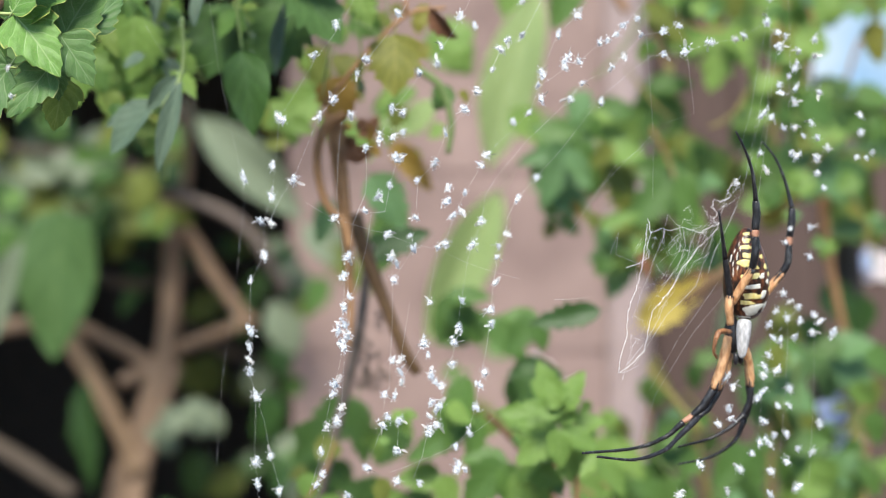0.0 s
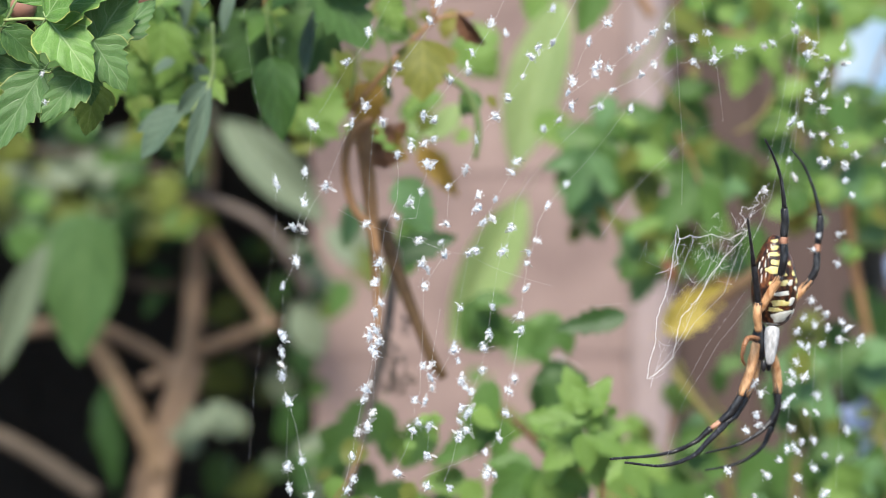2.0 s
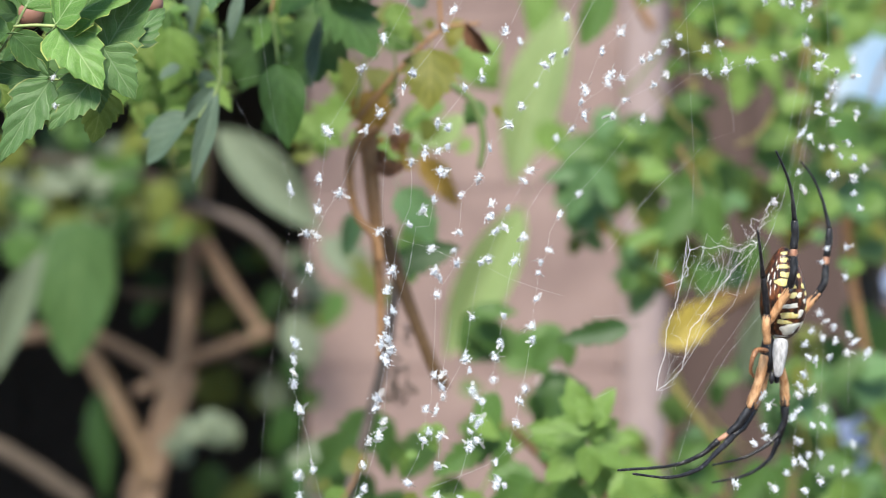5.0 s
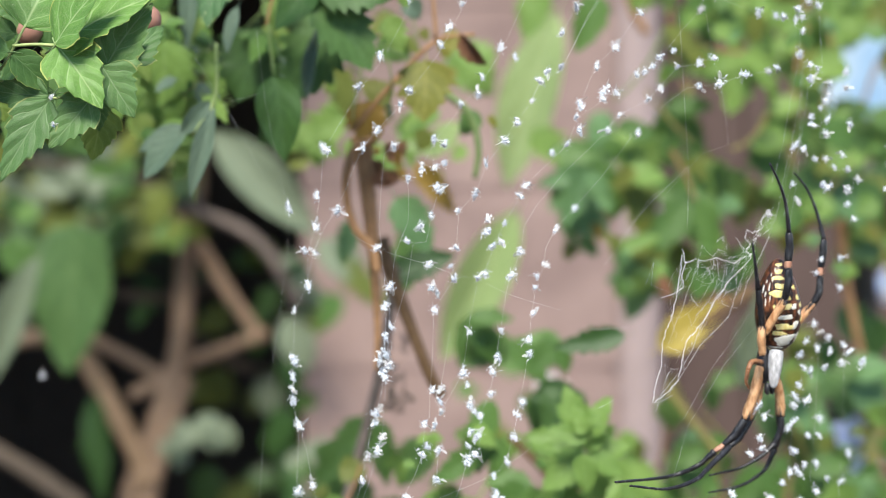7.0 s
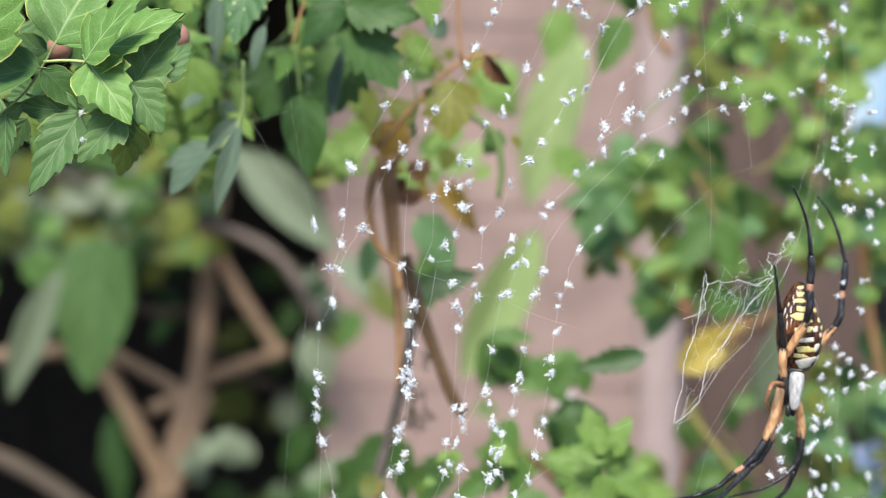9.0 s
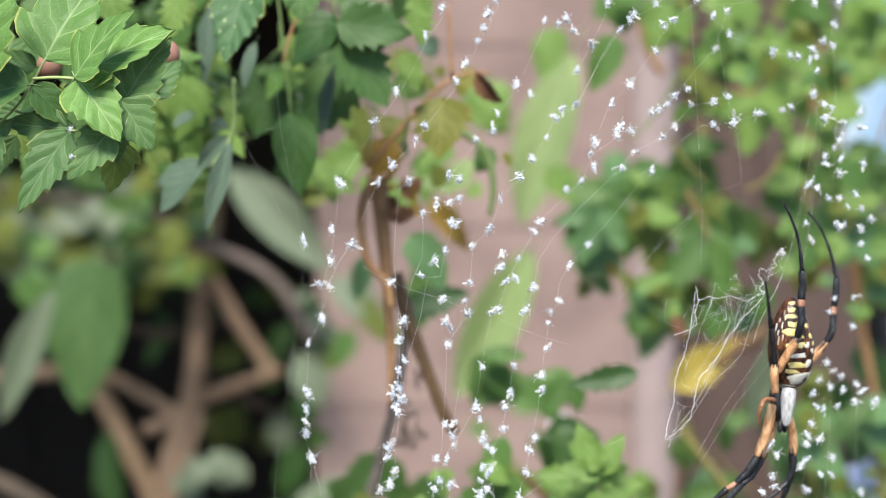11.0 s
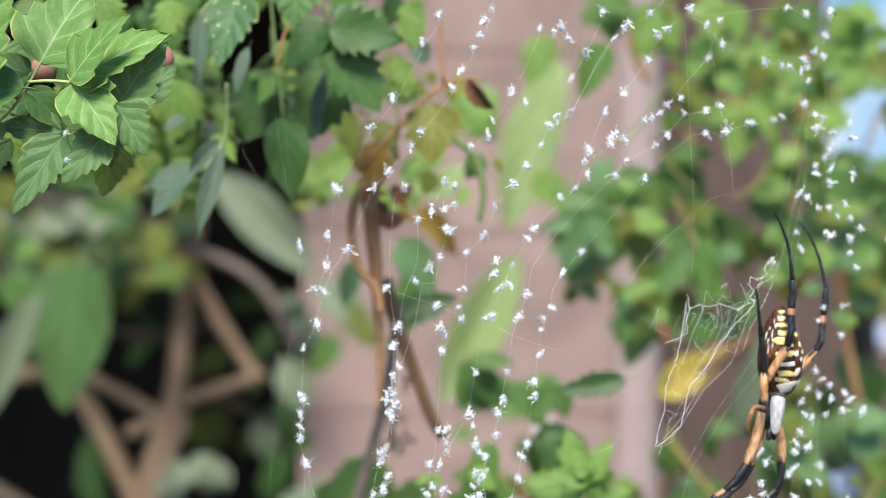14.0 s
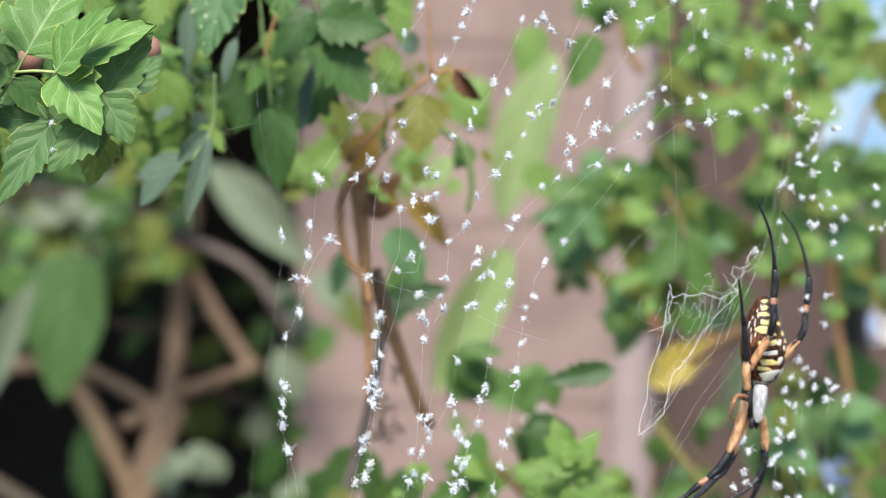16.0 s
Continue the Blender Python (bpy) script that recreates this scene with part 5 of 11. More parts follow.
leaf(leafy_seedling, "lightj", (39.2, 395.8, -58.4), (45.8, 395.8, -68.4), 6.9)
leaf(leafy_seedling, "mid", (4.4, 494.9, -24.0), (14.6, 494.9, -39.3), 9.1)
leaf(leafy_seedling, "mid", (4.6, 501.1, -24.2), (0.7, 501.1, -38.5), 6.5)
leaf(leafy_seedling, "mid", (4.4, 488.7, -23.6), (18.0, 488.7, -24.1), 6.4)
leaf(leafy_seedling, "mid", (29.4, 463.9, -28.8), (19.8, 463.9, -38.4), 8.6)
leaf(leafy_seedling, "mid", (29.8, 470.1, -29.3), (18.9, 470.1, -28.5), 6.1)
leaf(leafy_seedling, "mid", (28.9, 457.7, -28.5), (30.5, 457.7, -38.4), 5.9)
leaf(leafy_seedling, "dark", (22.0, 448.4, -43.1), (32.7, 448.4, -52.5), 11.0)
leaf(leafy_seedling, "dark", (22.4, 454.6, -43.9), (22.4, 454.6, -55.4), 7.9)
leaf(leafy_seedling, "dark", (21.6, 442.2, -42.5), (31.9, 442.2, -40.2), 7.7)
leaf(leafy_seedling, "lightj", (22.2, 386.5, -59.5), (24.8, 386.5, -71.7), 9.5)
leaf(leafy_seedling, "lightj", (22.6, 392.7, -60.6), (16.7, 392.7, -68.6), 6.8)
leaf(leafy_seedling, "lightj", (21.7, 380.3, -58.5), (30.1, 380.3, -62.2), 6.6)
leaf(leafy_seedling, "lightj", (1.4, 423.7, -66.7), (-10.2, 423.7, -67.6), 8.3)
leaf(leafy_seedling, "lightj", (1.2, 411.3, -64.7), (4.4, 411.3, -75.0), 8.0)
leaf(leafy_seedling, "mid", (-13.7, 448.4, -73.8), (-23.0, 448.4, -86.1), 12.4)
leaf(leafy_seedling, "mid", (-13.8, 454.6, -74.9), (-26.2, 454.6, -75.7), 8.8)
leaf(leafy_seedling, "mid", (-13.6, 442.2, -72.7), (-10.2, 442.2, -83.7), 8.6)
leaf(leafy_seedling, "lightj", (47.3, 481.8, -71.8), (42.5, 481.8, -74.5), 4.0, -4.59455)
leaf(leafy_seedling, "mid", (40.3, 402.6, -75.6), (46.3, 402.6, -79.1), 5.2, -14.7672)
leaf(leafy_seedling, "lightj", (17.0, 476.1, -56.4), (15.4, 476.1, -64.1), 8.5, -12.5676)
leaf(leafy_seedling, "lightj", (-30.8, 389.1, -60.2), (-28.8, 389.1, -67.1), 6.1, -22.5897)
leaf(leafy_seedling, "lightj", (-12.9, 429.3, -72.0), (-8.3, 429.3, -80.6), 10.3, -1.98278)
leaf(leafy_seedling, "olive", (-36.9, 474.1, -71.9), (-42.1, 474.1, -74.5), 5.1, 21.9639)
leaf(leafy_seedling, "mid", (20.8, 418.5, -54.6), (24.5, 418.5, -59.2), 5.7, 17.2293)
leaf(leafy_seedling, "lightj", (39.1, 425.7, -48.1), (38.9, 425.7, -53.2), 4.5, -33.9648)
leaf(leafy_seedling, "mid", (-11.7, 382.7, -65.5), (-12.0, 382.7, -71.8), 6.2, 2.79001)
leaf(leafy_seedling, "olive", (24.3, 393.4, -73.6), (27.4, 393.4, -77.9), 3.8, 10.04)
leaf(leafy_seedling, "lightj", (36.8, 446.5, -72.9), (46.4, 446.5, -75.6), 10.0, 8.74861)
leaf(leafy_seedling, "mid", (-7.3, 448.6, -54.1), (-10.6, 448.6, -58.7), 5.1, 11.4087)
leaf(leafy_seedling, "olive", (-28.2, 447.5, -83.0), (-23.0, 447.5, -84.2), 5.6, -28.7326)
leaf(leafy_seedling, "lightj", (37.0, 388.9, -55.7), (32.5, 388.9, -56.8), 3.4, -17.6801)
leaf(leafy_seedling, "lightj", (-8.8, 421.2, -52.3), (-5.4, 421.2, -56.8), 4.1, -13.8794)
leaf(leafy_seedling, "lightj", (2.7, 408.6, -47.4), (10.2, 408.6, -51.3), 8.6, -31.4823)
leaf(leafy_seedling, "lightj", (-0.3, 468.2, -55.5), (4.9, 468.2, -56.8), 4.1, -11.2455)
leaf(leafy_seedling, "lightj", (20.3, 468.7, -57.6), (26.9, 468.7, -65.1), 8.0, -12.9398)
leaf(leafy_seedling, "olive", (-11.0, 371.6, -59.0), (-13.3, 371.6, -65.3), 6.8, 28.4095)
leaf(leafy_seedling, "lightj", (5.0, 469.3, -85.1), (-1.4, 469.3, -89.7), 8.0, -25.6128)
leaf(leafy_seedling, "mid", (-40.0, 485.9, -60.7), (-38.1, 485.9, -66.0), 5.7, 3.15091)
leaf(leafy_seedling, "olive", (-29.9, 408.6, -56.4), (-22.8, 408.6, -57.9), 7.4, -0.207671)
leaf(leafy_seedling, "lightj", (-23.9, 397.2, -66.6), (-26.2, 397.2, -75.1), 8.6, 4.26526)
leaf(leafy_seedling, "lightj", (41.0, 396.5, -73.2), (45.5, 396.5, -79.0), 7.4, -15.9394)
leaf(leafy_seedling, "mid", (34.5, 415.2, -56.0), (33.7, 415.2, -64.3), 7.7, 29.4516)
leaf(leafy_seedling, "lightj", (30.4, 382.1, -52.5), (23.9, 382.1, -57.9), 8.9, 4.01671)
leaf(leafy_seedling, "mid", (-7.6, 479.4, -59.2), (-17.6, 479.4, -72.4), 13.2)
leaf(leafy_seedling, "olive", (-28.6, 502.6, -76.0), (-42.4, 502.6, -88.0), 15.8)
leaf(leafy_seedling, "lightj", (-14.4, 433.3, -58.2), (-15.7, 433.3, -64.7), 4.6, 5.09952)
leaf(leafy_seedling, "lightj", (-14.4, 435.0, -58.4), (-19.7, 435.0, -59.7), 4.7, -31.1227)
leaf(leafy_seedling, "lightj", (-7.3, 382.4, -45.3), (-6.6, 382.4, -50.2), 3.9, 0.548643)
leaf(leafy_seedling, "lightj", (-7.3, 379.5, -44.9), (-10.5, 379.5, -46.9), 3.0, 32.7822)
leaf(leafy_seedling, "lightj", (-7.3, 384.2, -45.6), (-3.7, 384.2, -46.7), 3.0, -36.7823)
leaf(leafy_seedling, "mid", (13.4, 403.9, -63.7), (16.6, 403.9, -66.1), 3.6, -20.6294)
leaf(leafy_seedling, "mid", (13.7, 408.4, -64.4), (13.8, 408.4, -67.5), 2.6, 16.7445)
leaf(leafy_seedling, "mid", (13.8, 411.3, -64.8), (17.0, 411.3, -64.2), 2.8, -34.6699)
leaf(leafy_seedling, "mid", (8.9, 408.4, -68.3), (12.9, 408.4, -70.2), 3.8, 32.2295)
leaf(leafy_seedling, "mid", (8.7, 402.6, -67.3), (8.5, 402.6, -70.9), 2.3, -30.7568)
leaf(leafy_seedling, "mid", (8.8, 405.6, -67.9), (11.6, 405.6, -65.8), 3.1, -13.4078)
leaf(leafy_seedling, "mid", (41.8, 450.7, -57.5), (37.4, 450.7, -61.2), 4.0, 18.7838)
leaf(leafy_seedling, "mid", (41.9, 451.9, -57.7), (37.6, 451.9, -55.9), 3.9, -27.6538)
leaf(leafy_seedling, "mid", (42.3, 456.4, -58.3), (43.9, 456.4, -62.8), 4.1, 30.3103)
leaf(leafy_seedling, "lightj", (-26.1, 442.2, -77.2), (-24.7, 442.2, -81.5), 3.1, -27.7903)
leaf(leafy_seedling, "lightj", (-26.0, 440.1, -76.8), (-28.6, 440.1, -79.4), 3.2, -9.0276)
leaf(leafy_seedling, "lightj", (-26.4, 448.2, -78.3), (-23.0, 448.2, -79.7), 2.6, -35.2637)
leaf(leafy_seedling, "mid", (-3.0, 429.4, -71.8), (-5.5, 429.4, -77.2), 5.3, -0.29628)
leaf(leafy_seedling, "mid", (-3.1, 426.6, -71.2), (-7.8, 426.6, -72.0), 3.6, 17.4393)
leaf(leafy_seedling, "mid", (-3.0, 431.4, -72.1), (-0.7, 431.4, -76.3), 3.5, -16.1748)
leaf(leafy_seedling, "mid", (27.8, 382.8, -62.5), (29.6, 382.8, -65.8), 3.1, -0.346363)
leaf(leafy_seedling, "mid", (28.1, 385.6, -62.9), (26.9, 385.6, -65.6), 2.5, -31.2855)
leaf(leafy_seedling, "mid", (28.5, 390.2, -63.7), (31.4, 390.2, -64.3), 2.3, -18.9024)
leaf(leafy_seedling, "lightj", (-11.4, 396.9, -71.1), (-8.8, 396.9, -77.2), 5.6, 8.51003)
leaf(leafy_seedling, "lightj", (-11.3, 391.6, -70.1), (-13.9, 391.6, -74.7), 4.6, 25.7845)
leaf(leafy_seedling, "lightj", (-11.3, 390.2, -70.0), (-6.1, 390.2, -70.4), 4.1, -35.2997)
leaf(leafy_seedling, "lightj", (-13.2, 384.4, -52.1), (-15.0, 384.4, -54.8), 2.2, -19.4609)
leaf(leafy_seedling, "lightj", (-13.1, 380.2, -51.5), (-10.0, 380.2, -51.8), 2.4, -8.89255)
leaf(leafy_seedling, "lightj", (28.2, 362.5, -40.6), (29.1, 362.5, -37.6), 1.4)
leaf(leafy_seedling, "lightj", (27.9, 359.7, -39.8), (25.8, 359.7, -36.8), 1.5)
leaf(leafy_seedling, "lightj", (28.6, 364.6, -41.4), (25.6, 364.6, -39.4), 1.5)
leaf(leafy_seedling, "lightj", (27.0, 355.6, -39.9), (30.1, 355.6, -38.1), 1.5)
leaf(leafy_seedling, "lightj", (26.8, 359.9, -40.2), (23.9, 359.9, -37.3), 1.7)
leaf(leafy_seedling, "lightj", (26.9, 360.1, -40.0), (29.6, 360.1, -38.5), 1.3)
leaf(leafy_seedling, "lightj", (28.2, 367.7, -41.9), (27.6, 367.7, -38.5), 1.4)
leaf(leafy_seedling, "lightj", (28.7, 363.5, -40.4), (25.9, 363.5, -37.8), 1.6)
leaf(leafy_seedling, "lightj", (27.4, 366.5, -41.4), (26.9, 366.5, -36.8), 1.9)

ivy_creeper = thing("ivy_creeper", at_mm((230.7, 710.0, -1302.0)), "green creeper leaves over the dark boarded wall", "vine")
stem(ivy_creeper, "bstem", [(158.4, 670.0, 11.9), (161.3, 670.0, -20.3), (168.0, 670.0, -54.9), (170.7, 670.0, -80.2)], 2.06, 1.83)
stem(ivy_creeper, "olstem", [(136.2, 640.0, 103.6), (135.4, 640.0, 77.4), (133.5, 640.0, 46.7), (132.5, 640.0, 18.2)], 1.75, 1.31)
stem(ivy_creeper, "olstem", [(94.3, 650.0, 58.8), (95.0, 650.0, 27.7)], 2.00, 1.33)
stem(ivy_creeper, "ostem", [(68.2, 640.0, 99.7), (71.4, 640.0, 86.6), (76.8, 640.0, 77.8)], 1.97, 1.75)
stem(ivy_creeper, "olstem", [(105.1, 660.0, 16.7), (103.8, 660.0, -12.7), (102.5, 660.0, -33.1)], 2.03, 1.80)
stem(ivy_creeper, "bstem", [(74.3, 556.9, 28.5), (77.7, 556.9, 23.0), (80.3, 556.9, 17.1), (82.2, 556.9, 11.5)], 0.78, 0.41)
stem(ivy_creeper, "ostem", [(88.0, 593.5, 70.4), (94.9, 593.5, 66.7), (102.8, 593.5, 65.4), (110.0, 593.5, 66.2)], 0.83, 0.44)
stem(ivy_creeper, "olstem", [(67.9, 542.6, 43.5), (71.2, 542.6, 38.5), (75.4, 542.6, 34.0), (79.7, 542.6, 30.6)], 0.61, 0.40)
stem(ivy_creeper, "olstem", [(162.7, 732.7, 98.1), (158.6, 732.7, 82.9), (154.3, 732.7, 67.6), (150.7, 732.7, 54.6)], 0.77, 0.54)
stem(ivy_creeper, "gstem2", [(76.6, 593.1, 72.1), (72.0, 593.1, 62.8), (65.5, 593.1, 54.5), (58.8, 593.1, 48.4)], 0.73, 0.44)
stem(ivy_creeper, "ostem", [(102.3, 734.8, 109.1), (99.0, 734.8, 93.5), (100.7, 734.8, 77.2), (106.1, 734.8, 63.6)], 0.85, 0.54)
stem(ivy_creeper, "gstem2", [(130.0, 575.4, 81.2), (121.7, 575.4, 73.0), (115.3, 575.4, 63.0), (111.3, 575.4, 53.4)], 0.60, 0.42)
stem(ivy_creeper, "gstem2", [(131.5, 690.2, 38.0), (124.8, 690.2, 27.1), (122.1, 690.2, 14.1), (123.0, 690.2, 2.3)], 0.95, 0.51)
stem(ivy_creeper, "ostem", [(140.1, 625.2, 86.3), (144.8, 625.2, 73.2), (144.9, 625.2, 58.9), (141.0, 625.2, 46.5)], 0.60, 0.46)
stem(ivy_creeper, "gstem2", [(175.4, 684.1, 47.9), (169.9, 684.1, 36.4), (163.8, 684.1, 25.5), (157.6, 684.1, 16.4)], 0.67, 0.51)
stem(ivy_creeper, "bstem", [(182.4, 738.9, 47.0), (184.3, 738.9, 31.3), (182.8, 738.9, 15.3), (178.9, 738.9, 1.9)], 0.88, 0.55)
stem(ivy_creeper, "ostem", [(183.5, 720.9, 48.1), (176.6, 720.9, 41.2), (168.4, 720.9, 36.1), (160.2, 720.9, 32.9)], 0.97, 0.53)
stem(ivy_creeper, "bstem", [(156.7, 716.9, 100.0), (153.2, 716.9, 93.6), (152.2, 716.9, 86.3), (153.1, 716.9, 79.7)], 0.95, 0.53)
stem(ivy_creeper, "ostem", [(189.0, 724.5, 75.0), (184.8, 724.5, 63.7), (181.5, 724.5, 52.3), (179.2, 724.5, 42.1)], 0.94, 0.53)
stem(ivy_creeper, "bstem", [(148.5, 720.8, 115.8), (148.4, 720.8, 104.5), (148.4, 720.8, 93.2), (148.1, 720.8, 83.3)], 1.04, 0.53)
stem(ivy_creeper, "olstem", [(153.7, 630.0, 27.3), (144.6, 630.0, 16.4), (134.4, 630.0, 6.3), (124.9, 630.0, -1.4)], 0.63, 0.47)
stem(ivy_creeper, "ostem", [(67.0, 676.6, 14.1), (63.9, 676.6, 7.8), (61.3, 676.6, 1.6), (59.4, 676.6, -4.2)], 0.84, 0.50)
stem(ivy_creeper, "olstem", [(77.6, 652.3, 57.8), (83.6, 652.3, 49.7), (92.1, 652.3, 43.9), (101.0, 652.3, 41.1)], 0.59, 0.48)
stem(ivy_creeper, "bstem", [(123.2, 567.4, 71.0), (120.1, 567.4, 62.9), (118.7, 567.4, 54.0), (119.2, 567.4, 46.0)], 0.62, 0.42)
stem(ivy_creeper, "olstem", [(110.7, 574.4, 42.1), (107.5, 574.4, 36.4), (102.8, 574.4, 31.9), (97.2, 574.4, 29.4)], 0.83, 0.42)
stem(ivy_creeper, "olstem", [(151.8, 603.4, 9.9), (156.7, 603.4, -0.3), (160.2, 603.4, -10.9), (161.8, 603.4, -20.6)], 0.70, 0.45)
stem(ivy_creeper, "gstem2", [(131.1, 692.4, 77.2), (139.2, 692.4, 67.2), (149.6, 692.4, 59.7), (160.2, 692.4, 55.6)], 0.85, 0.51)
stem(ivy_creeper, "olstem", [(170.7, 670.0, -80.2), (188.7, 682.0, -385.2), (218.7, 702.0, -873.1), (230.7, 710.0, -1302.0)], 2.90, 6.00, "main_stem")
leaf(ivy_creeper, "mid", (50.1, 560.0, 26.4), (32.7, 560.0, 13.1), 17.2)
leaf(ivy_creeper, "mid", (50.9, 568.0, 26.7), (33.5, 568.0, 30.2), 12.3)
leaf(ivy_creeper, "mid", (49.3, 552.0, 26.0), (49.9, 552.0, 9.9), 11.9)
leaf(ivy_creeper, "teal", (40.4, 560.0, 11.1), (53.8, 560.0, -0.5), 13.7)
leaf(ivy_creeper, "teal", (41.1, 568.0, 11.2), (41.1, 568.0, -3.2), 9.8)
leaf(ivy_creeper, "teal", (39.8, 552.0, 11.0), (52.5, 552.0, 14.0), 9.5)
leaf(ivy_creeper, "olive", (57.8, 560.0, 20.6), (69.2, 560.0, 3.2), 15.5)
leaf(ivy_creeper, "mid", (58.6, 568.0, 20.8), (54.2, 568.0, 4.6), 11.1)
leaf(ivy_creeper, "light", (56.9, 552.0, 20.3), (72.2, 552.0, 19.7), 10.7)
leaf(ivy_creeper, "lightj", (60.2, 600.0, 38.3), (70.4, 600.0, 19.7), 14.0)
leaf(ivy_creeper, "mid", (61.1, 608.0, 38.7), (55.2, 608.0, 22.6), 10.0)
leaf(ivy_creeper, "mid", (59.4, 592.0, 37.8), (74.9, 592.0, 35.9), 9.7)
leaf(ivy_creeper, "light", (107.7, 600.0, 66.7), (101.4, 600.0, 43.1), 15.5)
leaf(ivy_creeper, "light", (109.2, 608.0, 67.5), (91.5, 608.0, 58.8), 11.0)
leaf(ivy_creeper, "light", (106.2, 592.0, 65.8), (117.7, 592.0, 51.9), 10.7)
leaf(ivy_creeper, "mid", (94.5, 620.0, 83.8), (113.6, 620.0, 75.2), 13.3)
leaf(ivy_creeper, "mid", (95.8, 628.0, 84.8), (100.8, 628.0, 68.6), 9.5)
leaf(ivy_creeper, "mid", (93.2, 612.0, 82.7), (106.6, 612.0, 90.5), 9.3)
leaf(ivy_creeper, "mid", (85.6, 560.0, 13.6), (62.4, 560.0, -6.7), 13.7)
leaf(ivy_creeper, "mid", (86.9, 568.0, 13.8), (62.0, 568.0, 17.0), 9.8)
leaf(ivy_creeper, "mid", (84.3, 552.0, 13.5), (86.6, 552.0, -9.2), 9.5)
leaf(ivy_creeper, "lightj", (82.8, 600.0, 23.7), (97.1, 600.0, 11.3), 14.7)
leaf(ivy_creeper, "lightj", (81.6, 592.0, 23.5), (95.3, 592.0, 26.7), 10.2)
leaf(ivy_creeper, "mid", (113.4, 620.0, 32.7), (130.3, 620.0, 17.7), 14.4)
leaf(ivy_creeper, "lightj", (111.9, 612.0, 32.3), (128.2, 612.0, 36.1), 10.1)
leaf(ivy_creeper, "mid", (123.8, 640.0, 46.8), (141.4, 640.0, 35.7), 14.9)
leaf(ivy_creeper, "mid", (125.4, 648.0, 47.3), (128.1, 648.0, 30.8), 10.6)
leaf(ivy_creeper, "lightj", (122.2, 632.0, 46.2), (136.4, 632.0, 52.0), 10.4)
leaf(ivy_creeper, "light", (137.0, 660.0, 61.6), (152.7, 660.0, 45.7), 15.4)
leaf(ivy_creeper, "light", (135.3, 652.0, 60.9), (151.6, 652.0, 63.5), 10.7)
leaf(ivy_creeper, "teal", (139.1, 640.0, 27.0), (161.0, 640.0, 2.7), 19.6)
leaf(ivy_creeper, "teal", (140.9, 648.0, 27.3), (137.8, 648.0, 1.0), 14.0)
leaf(ivy_creeper, "lightj", (137.3, 632.0, 26.7), (161.3, 632.0, 29.3), 13.7)
leaf(ivy_creeper, "olive", (166.7, 680.0, 19.0), (183.0, 680.0, -2.1), 16.7)
leaf(ivy_creeper, "olive", (168.7, 688.0, 19.2), (164.6, 688.0, -1.9), 11.9)
leaf(ivy_creeper, "olive", (164.7, 672.0, 18.8), (184.4, 672.0, 19.5), 11.6)
leaf(ivy_creeper, "light", (162.3, 700.0, 50.7), (179.0, 700.0, 31.4), 18.0)
leaf(ivy_creeper, "mid", (164.2, 708.0, 51.3), (161.4, 708.0, 30.8), 12.9)
leaf(ivy_creeper, "mid", (160.4, 692.0, 50.2), (179.2, 692.0, 51.9), 12.6)
leaf(ivy_creeper, "lightj", (179.1, 700.0, 48.2), (191.0, 700.0, 26.5), 19.3)
leaf(ivy_creeper, "mid", (181.2, 708.0, 48.7), (174.4, 708.0, 30.0), 13.8)
leaf(ivy_creeper, "mid", (177.0, 692.0, 47.7), (195.2, 692.0, 45.5), 13.5)
leaf(ivy_creeper, "light", (171.7, 720.0, -4.7), (189.0, 720.0, -14.7), 12.4)
leaf(ivy_creeper, "light", (173.7, 728.0, -4.8), (176.8, 728.0, -20.6), 8.8)
leaf(ivy_creeper, "light", (169.8, 712.0, -4.6), (183.2, 712.0, 1.5), 8.6)
leaf(ivy_creeper, "light", (79.7, 580.0, -2.8), (63.7, 580.0, -20.6), 14.9)
leaf(ivy_creeper, "lightj", (80.9, 588.0, -2.9), (61.5, 588.0, -2.6), 10.7)
leaf(ivy_creeper, "olive", (78.6, 572.0, -2.7), (82.4, 572.0, -20.1), 10.4)
leaf(ivy_creeper, "teal", (72.3, 600.0, -11.2), (64.0, 600.0, -31.7), 13.2)
leaf(ivy_creeper, "teal", (73.3, 608.0, -11.4), (56.4, 608.0, -17.2), 9.5)
leaf(ivy_creeper, "olive", (71.3, 592.0, -11.0), (80.1, 592.0, -24.9), 9.2)
leaf(ivy_creeper, "mid", (107.9, 592.0, -3.1), (104.8, 592.0, -17.8), 9.0)
leaf(ivy_creeper, "mid", (84.4, 640.0, 49.3), (99.6, 640.0, 29.4), 13.7)
leaf(ivy_creeper, "mid", (85.5, 648.0, 49.8), (81.6, 648.0, 30.0), 9.8)
leaf(ivy_creeper, "mid", (83.2, 632.0, 48.7), (101.8, 632.0, 49.3), 9.6)
leaf(ivy_creeper, "light", (113.1, 640.0, 88.5), (126.1, 640.0, 70.9), 15.7)
leaf(ivy_creeper, "light", (114.5, 648.0, 89.5), (110.8, 648.0, 72.2), 11.2)
leaf(ivy_creeper, "light", (111.6, 632.0, 87.4), (127.8, 632.0, 87.7), 10.9)
leaf(ivy_creeper, "light", (143.9, 660.0, 86.4), (155.1, 660.0, 68.3), 15.4)
leaf(ivy_creeper, "light", (145.7, 668.0, 87.4), (140.6, 668.0, 71.0), 11.0)
leaf(ivy_creeper, "light", (142.1, 652.0, 85.4), (157.8, 652.0, 84.3), 10.7)
leaf(ivy_creeper, "teal", (45.3, 550.0, 22.2), (35.8, 550.0, 1.5), 10.1)
leaf(ivy_creeper, "teal", (46.1, 558.0, 22.5), (28.3, 558.0, 17.3), 7.2)
